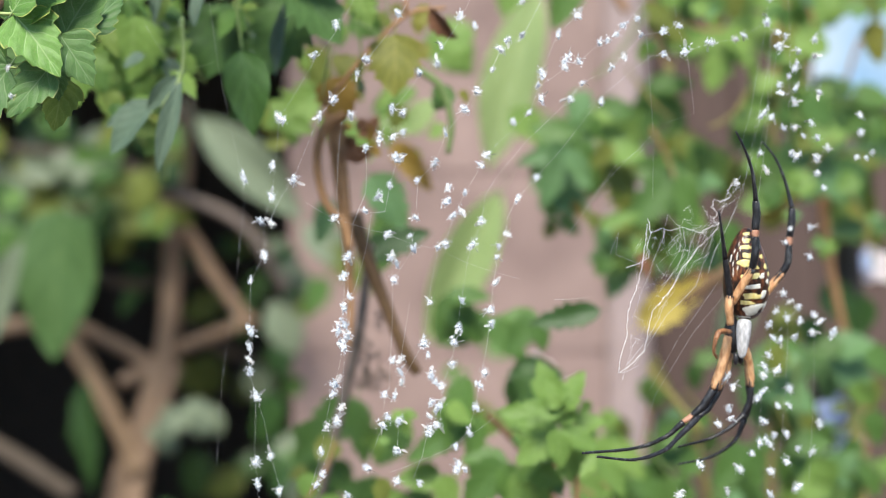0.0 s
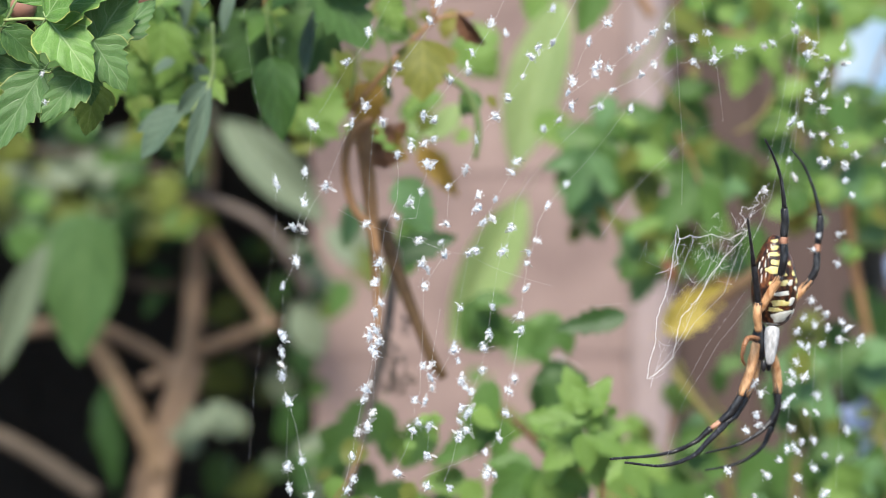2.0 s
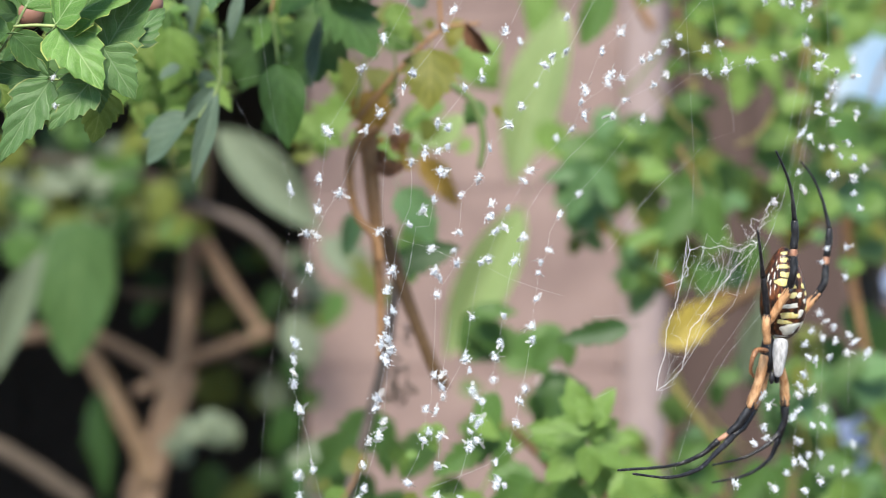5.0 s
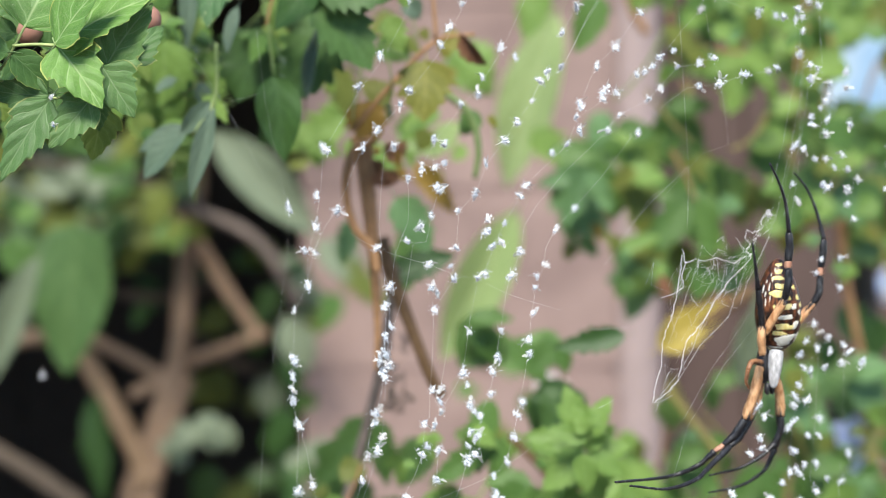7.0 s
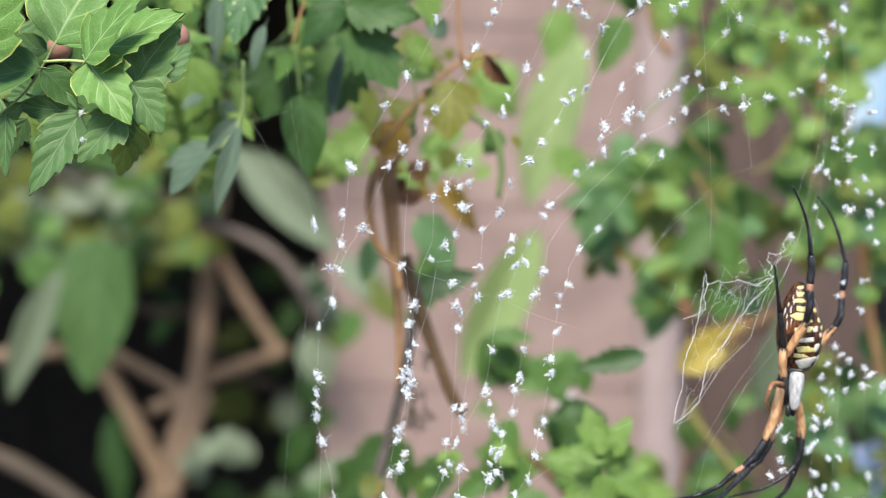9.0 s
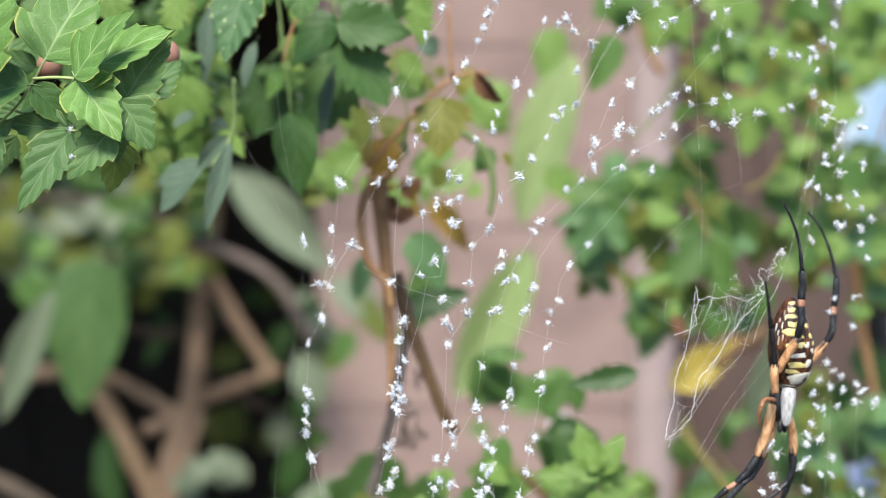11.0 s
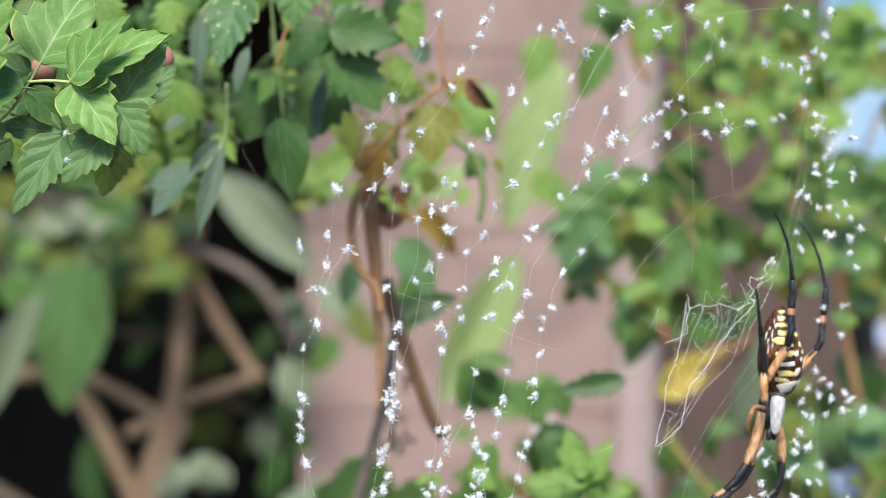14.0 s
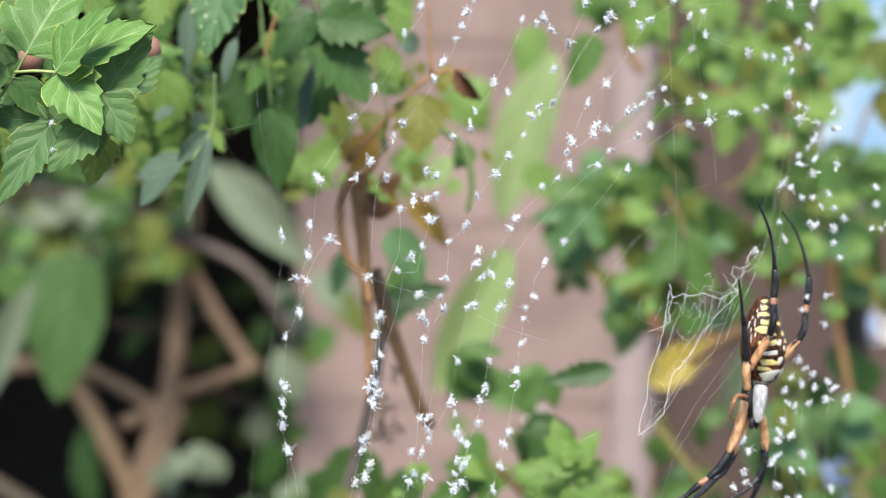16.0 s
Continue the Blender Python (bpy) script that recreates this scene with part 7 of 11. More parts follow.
leaf(ivy_creeper, "lightj", (123.2, 626.7, 56.8), (123.0, 626.7, 48.7), 6.3, 37.7103)
leaf(ivy_creeper, "lightj", (79.6, 672.2, 105.1), (85.1, 672.2, 102.7), 4.2, -23.7172)
leaf(ivy_creeper, "mid", (78.6, 664.5, 103.9), (79.6, 664.5, 99.3), 3.0, -30.117)
leaf(ivy_creeper, "mid", (79.8, 673.7, 105.3), (83.3, 673.7, 108.6), 3.6, 31.2033)
leaf(ivy_creeper, "lightj", (171.9, 670.5, 95.9), (164.7, 670.5, 89.1), 6.6, -5.91994)
leaf(ivy_creeper, "lightj", (172.4, 672.6, 96.1), (164.6, 672.6, 97.5), 5.3, 25.5)
leaf(ivy_creeper, "lightj", (171.5, 669.2, 95.7), (172.3, 669.2, 87.9), 6.6, -0.505824)
leaf(ivy_creeper, "lightj", (74.2, 656.1, 97.7), (83.3, 656.1, 92.2), 9.3, 8.03327)
leaf(ivy_creeper, "lightj", (73.9, 653.8, 97.4), (81.7, 653.8, 100.9), 7.1, 10.7949)
leaf(ivy_creeper, "lightj", (93.2, 632.7, 69.6), (89.5, 632.7, 61.9), 6.9, -28.9176)
leaf(ivy_creeper, "lightj", (92.8, 630.2, 69.3), (86.3, 630.2, 67.5), 5.4, 29.4346)
leaf(ivy_creeper, "lightj", (92.7, 629.3, 69.2), (96.9, 629.3, 63.9), 5.2, 16.4371)
leaf(ivy_creeper, "teal", (97.0, 592.5, 12.2), (105.4, 592.5, 9.0), 8.1, -18.7033)
leaf(ivy_creeper, "teal", (96.1, 587.6, 12.1), (97.6, 587.6, 5.1), 4.6, 3.64569)
leaf(ivy_creeper, "olive", (168.7, 629.8, -6.0), (170.7, 629.8, -15.6), 8.2, -1.11888)
leaf(ivy_creeper, "olive", (167.8, 626.3, -6.0), (163.0, 626.3, -12.1), 5.0, 31.888)
leaf(ivy_creeper, "teal", (167.0, 623.6, -5.9), (174.5, 623.6, -7.9), 6.7, 27.4839)
leaf(ivy_creeper, "lightj", (190.5, 700.2, 24.0), (186.2, 700.2, 17.8), 6.0, 35.3073)
leaf(ivy_creeper, "lightj", (191.4, 703.7, 24.1), (185.4, 703.7, 23.4), 4.4, 17.1521)
leaf(ivy_creeper, "lightj", (192.2, 706.3, 24.2), (193.7, 706.3, 18.3), 4.7, -4.12701)
leaf(ivy_creeper, "lightj", (129.0, 641.7, 41.1), (136.0, 641.7, 38.3), 5.2, 28.7692)
leaf(ivy_creeper, "light", (130.0, 646.5, 41.4), (134.9, 646.5, 45.1), 5.0, -27.0898)
leaf(ivy_creeper, "olive", (51.3, 523.1, -0.0), (50.0, 523.1, -4.8), 3.4, 16.1998)
leaf(ivy_creeper, "olive", (52.2, 532.0, -0.1), (48.3, 532.0, -1.2), 2.6, -9.10774)
leaf(ivy_creeper, "olive", (52.4, 534.0, -0.1), (54.6, 534.0, -3.5), 3.7, -20.8321)
leaf(ivy_creeper, "mid", (75.4, 573.0, 80.9), (80.1, 573.0, 77.7), 3.7, -39.272)
leaf(ivy_creeper, "light", (75.2, 571.8, 80.7), (75.4, 571.8, 76.2), 3.3, -29.988)
leaf(ivy_creeper, "mid", (75.2, 571.4, 80.7), (79.4, 571.4, 82.2), 3.8, -34.4687)
leaf(ivy_creeper, "teal", (69.1, 719.6, 31.9), (64.0, 719.6, 26.2), 5.6, -2.03703)
leaf(ivy_creeper, "teal", (68.3, 712.5, 31.6), (62.6, 712.5, 33.6), 3.8, -17.6183)
leaf(ivy_creeper, "teal", (68.4, 713.4, 31.7), (71.1, 713.4, 26.3), 5.2, -4.05854)
leaf(ivy_creeper, "lightj", (61.6, 483.2, -8.5), (58.3, 483.2, -12.3), 3.6, 0.768786)
leaf(ivy_creeper, "mid", (61.8, 484.8, -8.5), (57.9, 484.8, -7.5), 2.8, -1.76701)
leaf(ivy_creeper, "mid", (62.2, 487.1, -8.6), (64.0, 487.1, -12.2), 2.6, 35.491)
leaf(ivy_creeper, "mid", (82.0, 529.7, -3.9), (78.7, 529.7, -8.2), 3.9, 33.9065)
leaf(ivy_creeper, "mid", (82.1, 530.2, -3.9), (77.7, 530.2, -3.8), 3.1, 22.7577)
leaf(ivy_creeper, "mid", (83.0, 535.5, -4.0), (85.2, 535.5, -7.8), 3.4, -12.7147)
leaf(ivy_creeper, "olive", (99.9, 626.4, 29.7), (94.2, 626.4, 27.7), 5.3, -37.0373)
leaf(ivy_creeper, "lightj", (128.9, 548.1, 78.2), (130.3, 548.1, 71.9), 5.4, -21.6053)
leaf(ivy_creeper, "lightj", (131.1, 557.2, 79.4), (128.2, 557.2, 75.1), 4.2, 1.0804)
leaf(ivy_creeper, "lightj", (128.8, 547.5, 78.1), (133.4, 547.5, 75.7), 4.3, 14.3381)
leaf(ivy_creeper, "lightj", (72.3, 597.8, 17.0), (66.4, 597.8, 11.5), 6.6, 15.5428)
leaf(ivy_creeper, "mid", (71.7, 593.3, 16.9), (65.5, 593.3, 18.2), 4.9, 32.9863)
leaf(ivy_creeper, "yellow", (71.9, 594.3, 16.9), (71.8, 594.3, 10.5), 5.4, 34.7151)
leaf(ivy_creeper, "lightj", (124.9, 686.5, 89.6), (134.8, 686.5, 86.4), 8.3, 31.48)
leaf(ivy_creeper, "lightj", (125.8, 691.3, 90.2), (126.7, 691.3, 81.9), 5.7, -31.9856)
leaf(ivy_creeper, "lightj", (124.6, 684.9, 89.4), (130.1, 684.9, 95.6), 6.4, 27.8929)
leaf(ivy_creeper, "mid", (66.4, 573.1, 12.7), (63.6, 573.1, 4.1), 8.1, -25.1028)
leaf(ivy_creeper, "mid", (67.7, 583.2, 12.9), (61.0, 583.2, 9.8), 4.7, 25.7045)
leaf(ivy_creeper, "mid", (66.4, 573.1, 12.7), (70.7, 573.1, 6.9), 6.0, 25.9264)
leaf(ivy_creeper, "lightj", (116.2, 530.4, 11.7), (117.1, 530.4, 5.4), 5.4, -17.9891)
leaf(ivy_creeper, "lightj", (116.0, 529.9, 11.7), (112.5, 529.9, 8.1), 4.1, -15.3287)
leaf(ivy_creeper, "lightj", (114.5, 523.3, 11.5), (119.3, 523.3, 10.0), 4.0, -16.3823)
leaf(ivy_creeper, "mid", (82.6, 590.1, 79.5), (89.3, 590.1, 75.2), 6.8, -19.1152)
leaf(ivy_creeper, "mid", (81.5, 582.9, 78.6), (82.5, 582.9, 72.4), 4.9, -4.67906)
leaf(ivy_creeper, "light", (82.1, 586.8, 79.1), (88.2, 586.8, 80.7), 5.7, 36.5709)
leaf(ivy_creeper, "mid", (122.1, 730.6, -11.8), (131.5, 730.6, -18.5), 9.7, -15.4927)
leaf(ivy_creeper, "mid", (122.6, 733.4, -11.9), (123.8, 733.4, -21.1), 6.7, -33.9577)
leaf(ivy_creeper, "mid", (121.5, 727.3, -11.8), (130.1, 727.3, -8.6), 8.1, 39.9204)
leaf(ivy_creeper, "teal", (114.0, 521.7, -0.1), (113.9, 521.7, -4.9), 4.0, -16.6751)
leaf(ivy_creeper, "light", (114.8, 525.5, -0.1), (111.8, 525.5, -2.6), 2.9, 3.00358)
leaf(ivy_creeper, "teal", (114.4, 523.4, -0.1), (117.6, 523.4, -2.3), 3.1, -27.8347)
leaf(ivy_creeper, "mid", (55.1, 560.9, 32.9), (57.2, 560.9, 24.7), 5.9, 33.688)
leaf(ivy_creeper, "mid", (55.6, 565.0, 33.2), (51.4, 565.0, 27.7), 5.3, 4.27557)
leaf(ivy_creeper, "light", (55.5, 564.1, 33.1), (62.2, 564.1, 31.9), 5.8, 6.28729)
leaf(ivy_creeper, "lightj", (121.4, 622.2, 40.8), (117.4, 622.2, 35.2), 5.6, -20.9749)
leaf(ivy_creeper, "lightj", (123.0, 630.3, 41.3), (129.3, 630.3, 38.3), 4.7, -34.6023)
leaf(ivy_creeper, "olive", (125.2, 564.7, 23.4), (132.2, 564.7, 20.9), 5.0, 2.08376)
leaf(ivy_creeper, "olive", (123.9, 559.0, 23.2), (124.5, 559.0, 17.4), 3.8, -34.4292)
leaf(ivy_creeper, "olive", (125.3, 564.9, 23.4), (129.4, 564.9, 27.6), 4.9, 36.9267)
leaf(ivy_creeper, "light", (205.3, 711.9, 91.2), (194.0, 711.9, 86.1), 8.3)
leaf(ivy_creeper, "olive", (197.4, 702.3, 27.7), (187.0, 702.3, 41.7), 14.9)
leaf(ivy_creeper, "teal", (163.7, 673.2, 31.8), (153.0, 673.2, 18.4), 13.1)
leaf(ivy_creeper, "teal", (178.1, 743.5, 102.5), (193.0, 743.5, 88.0), 15.0)
leaf(ivy_creeper, "lightj", (170.0, 728.2, 20.0), (181.0, 728.2, 22.7), 7.7)
leaf(ivy_creeper, "mid", (161.4, 693.3, 87.1), (170.7, 693.3, 76.3), 9.8)
leaf(ivy_creeper, "light", (175.8, 759.7, 36.8), (161.2, 759.7, 44.0), 11.5)
leaf(ivy_creeper, "dark", (184.9, 756.5, 111.8), (171.5, 756.5, 122.5), 11.4)
leaf(ivy_creeper, "lightj", (210.9, 718.2, 26.9), (214.8, 718.2, 14.5), 9.2)
leaf(ivy_creeper, "olive", (172.5, 739.7, 34.1), (160.8, 739.7, 34.1), 7.8)
leaf(ivy_creeper, "dark", (173.4, 657.0, 26.8), (190.8, 657.0, 20.8), 11.6)
leaf(ivy_creeper, "yellow", (173.9, 651.1, 74.0), (178.1, 651.1, 56.8), 12.2)
leaf(ivy_creeper, "teal", (191.4, 703.4, 24.1), (181.7, 703.4, 38.5), 11.9)
leaf(ivy_creeper, "lightj", (193.0, 755.4, 21.4), (187.1, 755.4, 31.9), 7.6)
leaf(ivy_creeper, "lightj", (203.3, 695.7, 86.6), (189.0, 695.7, 84.2), 9.5)
leaf(ivy_creeper, "lightj", (151.1, 653.9, 34.5), (157.4, 653.9, 50.2), 12.6)
leaf(ivy_creeper, "light", (211.2, 738.2, 24.7), (193.5, 738.2, 32.1), 13.7)
leaf(ivy_creeper, "olive", (168.1, 713.0, 35.6), (177.4, 713.0, 24.5), 12.0)
leaf(ivy_creeper, "lightj", (171.1, 685.7, 34.9), (174.3, 685.7, 47.9), 10.6)
leaf(ivy_creeper, "lightj", (199.7, 701.5, 35.4), (182.4, 701.5, 28.0), 11.7)
leaf(ivy_creeper, "olive", (197.8, 690.7, 30.4), (201.4, 690.7, 41.9), 7.9)
leaf(ivy_creeper, "lightj", (154.2, 640.7, 84.1), (148.6, 640.7, 70.7), 11.7)
leaf(ivy_creeper, "lightj", (199.3, 741.7, 28.1), (187.3, 741.7, 13.3), 14.8)
leaf(ivy_creeper, "dark", (197.5, 733.9, 19.5), (178.8, 733.9, 28.2), 16.5)
leaf(ivy_creeper, "dark", (204.3, 758.3, 37.1), (195.6, 758.3, 23.6), 10.3)
leaf(ivy_creeper, "mid", (187.0, 663.7, 17.7), (191.4, 663.7, 33.3), 10.1)

low_creeper = thing("low_creeper", at_mm((200.9, 780.0, -1302.0)), "low green creeper with one golden leaf below the spider", "vine")
stem(low_creeper, "olstem", [(84.9, 640.0, -56.1), (92.5, 640.0, -71.6), (100.1, 640.0, -84.8), (107.6, 640.0, -120.2)], 1.75, 1.53)
stem(low_creeper, "dstem", [(180.2, 760.0, -72.9), (179.8, 760.0, -99.1), (180.9, 760.0, -148.8)], 5.71, 7.79)
stem(low_creeper, "dstem", [(189.4, 740.0, 20.4), (186.2, 740.0, -17.7), (188.1, 740.0, -58.3), (183.9, 740.0, -88.8), (177.4, 740.0, -124.4)], 6.07, 6.07)
stem(low_creeper, "bstem", [(188.8, 720.0, -71.6), (186.0, 720.0, -141.0)], 2.46, 2.46)
stem(low_creeper, "olstem", [(134.3, 650.0, -50.7), (131.7, 650.0, -126.7)], 1.11, 1.33)
stem(low_creeper, "gstem2", [(73.9, 572.3, -76.1), (76.4, 572.3, -83.4), (80.7, 572.3, -89.9), (85.8, 572.3, -94.7)], 0.72, 0.42)
stem(low_creeper, "gstem2", [(171.8, 661.8, -79.5), (168.1, 661.8, -85.4), (163.1, 661.8, -90.3), (158.0, 661.8, -93.9)], 0.78, 0.49)
stem(low_creeper, "bstem", [(92.4, 706.7, -80.2), (91.4, 706.7, -91.6), (88.4, 706.7, -102.5), (84.5, 706.7, -111.8)], 0.88, 0.52)
stem(low_creeper, "gstem2", [(144.0, 560.4, -82.5), (151.6, 560.4, -89.1), (160.9, 560.4, -94.0), (169.8, 560.4, -96.4)], 0.78, 0.41)
stem(low_creeper, "olstem", [(99.9, 659.1, -71.6), (105.3, 659.1, -77.7), (111.6, 659.1, -83.4), (117.5, 659.1, -87.8)], 0.86, 0.49)
stem(low_creeper, "bstem", [(132.4, 680.9, -64.6), (135.4, 680.9, -77.3), (136.0, 680.9, -90.6), (134.1, 680.9, -101.9)], 0.70, 0.50)
stem(low_creeper, "olstem", [(126.0, 601.8, -68.9), (128.0, 601.8, -78.4), (133.2, 601.8, -87.0), (139.8, 601.8, -92.8)], 0.57, 0.44)
stem(low_creeper, "bstem", [(67.5, 595.9, -82.3), (58.3, 595.9, -86.6), (48.2, 595.9, -89.2), (39.2, 595.9, -89.7)], 0.65, 0.44)
stem(low_creeper, "gstem2", [(129.3, 586.9, -53.2), (128.7, 586.9, -62.5), (129.2, 586.9, -71.8), (130.6, 586.9, -79.7)], 0.86, 0.43)
stem(low_creeper, "gstem2", [(160.6, 620.9, -82.7), (156.1, 620.9, -92.3), (153.5, 620.9, -102.8), (152.6, 620.9, -112.2)], 0.58, 0.46)
stem(low_creeper, "dstem", [(180.9, 760.0, -148.8), (186.9, 766.0, -436.6), (196.9, 776.0, -897.1), (200.9, 780.0, -1302.0)], 8.80, 12.00, "main_stem")
leaf(low_creeper, "yellow2", (70.0, 560.0, -38.5), (94.5, 560.0, -22.0), 13.5)
leaf(low_creeper, "brown", (90.7, 600.0, -31.9), (103.2, 600.0, -21.7), 10.4)
leaf(low_creeper, "paleg", (116.9, 640.0, -30.0), (111.9, 640.0, -60.7), 10.6)
leaf(low_creeper, "teal", (123.3, 640.0, -60.8), (149.7, 640.0, -78.6), 20.4)
leaf(low_creeper, "teal", (124.9, 648.0, -61.6), (128.2, 648.0, -87.1), 14.6)
leaf(low_creeper, "teal", (121.7, 632.0, -60.0), (143.7, 632.0, -51.9), 14.2)
leaf(low_creeper, "teal", (159.1, 660.0, -56.2), (177.2, 660.0, -74.5), 21.0)
leaf(low_creeper, "teal", (161.1, 668.0, -56.9), (159.7, 668.0, -77.7), 15.0)
leaf(low_creeper, "teal", (157.1, 652.0, -55.5), (175.9, 652.0, -52.5), 14.7)
leaf(low_creeper, "mid", (99.4, 628.0, -57.3), (99.8, 628.0, -68.3), 8.1)
leaf(low_creeper, "mid", (96.7, 612.0, -55.8), (106.5, 612.0, -53.1), 7.9)
leaf(low_creeper, "mid", (111.2, 580.0, -82.8), (97.2, 580.0, -96.7), 14.9)
leaf(low_creeper, "mid", (109.6, 572.0, -81.6), (112.0, 572.0, -96.1), 10.4)
leaf(low_creeper, "mid", (129.7, 600.0, -85.9), (144.0, 600.0, -102.5), 15.5)
leaf(low_creeper, "mid", (131.4, 608.0, -87.0), (129.0, 608.0, -104.7), 11.0)
leaf(low_creeper, "mid", (127.9, 592.0, -84.7), (144.0, 592.0, -83.2), 10.7)
leaf(low_creeper, "mid", (80.2, 600.0, -83.4), (98.7, 600.0, -93.9), 14.0)
leaf(low_creeper, "mid", (81.3, 608.0, -84.6), (84.8, 608.0, -101.4), 10.0)
leaf(low_creeper, "mid", (79.0, 592.0, -82.3), (93.3, 592.0, -75.6), 9.7)
leaf(low_creeper, "light", (61.0, 560.0, -77.6), (55.1, 560.0, -98.7), 14.4)
leaf(low_creeper, "light", (62.0, 568.0, -78.7), (45.9, 568.0, -86.4), 10.3)
leaf(low_creeper, "light", (60.1, 552.0, -76.4), (70.3, 552.0, -89.1), 10.0)
leaf(low_creeper, "mid", (165.0, 640.0, -96.4), (153.9, 640.0, -118.3), 15.7)
leaf(low_creeper, "mid", (167.1, 648.0, -97.6), (147.8, 648.0, -102.5), 11.2)
leaf(low_creeper, "mid", (162.9, 632.0, -95.1), (171.3, 632.0, -111.3), 10.9)
leaf(low_creeper, "teal", (88.5, 628.0, -76.6), (85.2, 628.0, -88.7), 6.8)
leaf(low_creeper, "teal", (86.1, 612.0, -74.6), (97.5, 612.0, -75.1), 6.6)
leaf(low_creeper, "mid", (90.4, 600.0, -95.9), (82.0, 600.0, -116.5), 16.6)
leaf(low_creeper, "mid", (115.2, 600.0, -98.1), (108.9, 600.0, -118.8), 16.6)
leaf(low_creeper, "mid", (116.7, 608.0, -99.5), (100.8, 608.0, -106.6), 11.8)
leaf(low_creeper, "light", (131.7, 600.0, -100.3), (139.8, 600.0, -119.0), 16.6)
leaf(low_creeper, "light", (133.5, 608.0, -101.7), (126.5, 608.0, -116.6), 11.8)
leaf(low_creeper, "light", (129.8, 592.0, -99.0), (144.6, 592.0, -102.1), 11.5)
leaf(low_creeper, "mid", (69.3, 580.0, -92.5), (67.2, 580.0, -112.4), 16.0)
leaf(low_creeper, "mid", (70.3, 588.0, -93.8), (57.0, 588.0, -103.1), 11.4)
leaf(low_creeper, "mid", (68.3, 572.0, -91.2), (79.4, 572.0, -101.0), 11.1)
leaf(low_creeper, "olive", (136.5, 660.0, -42.4), (147.8, 660.0, -51.6), 10.1)
leaf(low_creeper, "olive", (138.2, 668.0, -43.0), (138.7, 668.0, -54.7), 7.2)
leaf(low_creeper, "olive", (134.8, 652.0, -41.9), (145.1, 652.0, -39.0), 7.0)
leaf(low_creeper, "mid", (173.4, 680.0, -53.4), (164.0, 680.0, -67.4), 12.5)
leaf(low_creeper, "mid", (175.5, 688.0, -54.1), (162.0, 688.0, -55.8), 8.9)
leaf(low_creeper, "mid", (171.3, 672.0, -52.7), (175.7, 672.0, -64.5), 8.7)
leaf(low_creeper, "mid", (111.5, 660.0, -51.3), (127.3, 660.0, -62.8), 11.4)
leaf(low_creeper, "mid", (145.4, 660.0, -78.8), (136.3, 660.0, -92.4), 14.2)
leaf(low_creeper, "mid", (147.2, 668.0, -79.8), (134.1, 668.0, -81.5), 10.1)
leaf(low_creeper, "mid", (143.6, 652.0, -77.8), (147.8, 652.0, -89.2), 9.9)
leaf(low_creeper, "olive", (183.0, 700.4, -71.3), (187.1, 700.4, -85.3), 15.5, -5.05847)
leaf(low_creeper, "mid", (158.9, 598.6, -72.5), (161.6, 598.6, -86.4), 9.8, 16.9185)
leaf(low_creeper, "lightj", (126.3, 628.3, -50.3), (136.3, 628.3, -60.1), 14.2, -15.7398)
leaf(low_creeper, "olive", (111.7, 540.5, -43.6), (113.1, 540.5, -54.5), 8.7, -5.97877)
leaf(low_creeper, "mid", (111.7, 575.2, -78.8), (118.7, 575.2, -83.7), 7.5, -6.97558)
leaf(low_creeper, "mid", (62.8, 598.8, -79.2), (67.1, 598.8, -92.1), 9.4, -27.2535)
leaf(low_creeper, "mid", (161.9, 651.0, -52.0), (148.0, 651.0, -56.8), 10.3, 9.21837)
leaf(low_creeper, "teal", (135.2, 564.5, -82.8), (139.0, 564.5, -93.5), 10.7, -6.86423)
leaf(low_creeper, "olive", (145.5, 683.9, -68.7), (141.1, 683.9, -82.6), 10.9, 1.94163)
leaf(low_creeper, "mid", (102.7, 652.1, -114.5), (93.9, 652.1, -126.8), 13.3, -30.0501)
leaf(low_creeper, "olive", (157.7, 700.5, -101.0), (157.8, 700.5, -117.1), 11.1, 22.9302)
leaf(low_creeper, "lightj", (61.0, 569.3, -67.8), (58.9, 569.3, -75.4), 8.0, 3.64253)
leaf(low_creeper, "mid", (186.7, 735.0, -125.3), (195.8, 735.0, -130.5), 8.7, -33.4048)
leaf(low_creeper, "mid", (90.7, 567.7, -68.5), (91.6, 567.7, -76.8), 7.9, 16.1803)
leaf(low_creeper, "mid", (112.4, 623.0, -93.1), (106.5, 623.0, -101.0), 9.9, 0.771182)
leaf(low_creeper, "lightj", (138.5, 670.1, -68.2), (131.9, 670.1, -72.8), 8.6, -20.1157)
leaf(low_creeper, "teal", (173.4, 733.9, -123.9), (175.5, 733.9, -138.0), 12.5, -33.5405)
leaf(low_creeper, "mid", (122.8, 724.4, -116.9), (127.7, 724.4, -123.5), 7.0, 22.5204)
leaf(low_creeper, "mid", (142.6, 541.4, -45.9), (151.1, 541.4, -55.1), 10.9, 5.1874)
leaf(low_creeper, "olive", (139.5, 555.6, -65.7), (133.7, 555.6, -67.9), 6.1, 28.0781)
leaf(low_creeper, "mid", (117.9, 644.4, -103.0), (130.3, 644.4, -106.3), 11.1, 20.7027)
leaf(low_creeper, "mid", (117.9, 554.4, -44.6), (126.6, 554.4, -49.0), 8.6, -28.2057)
leaf(low_creeper, "lightj", (130.1, 560.8, -84.1), (135.2, 560.8, -95.5), 12.4, 27.1249)
leaf(low_creeper, "mid", (135.3, 684.1, -80.6), (141.6, 684.1, -86.2), 7.0, 9.00657)
leaf(low_creeper, "lightj", (153.0, 601.8, -63.3), (160.9, 601.8, -72.7), 10.2, 30.9155)
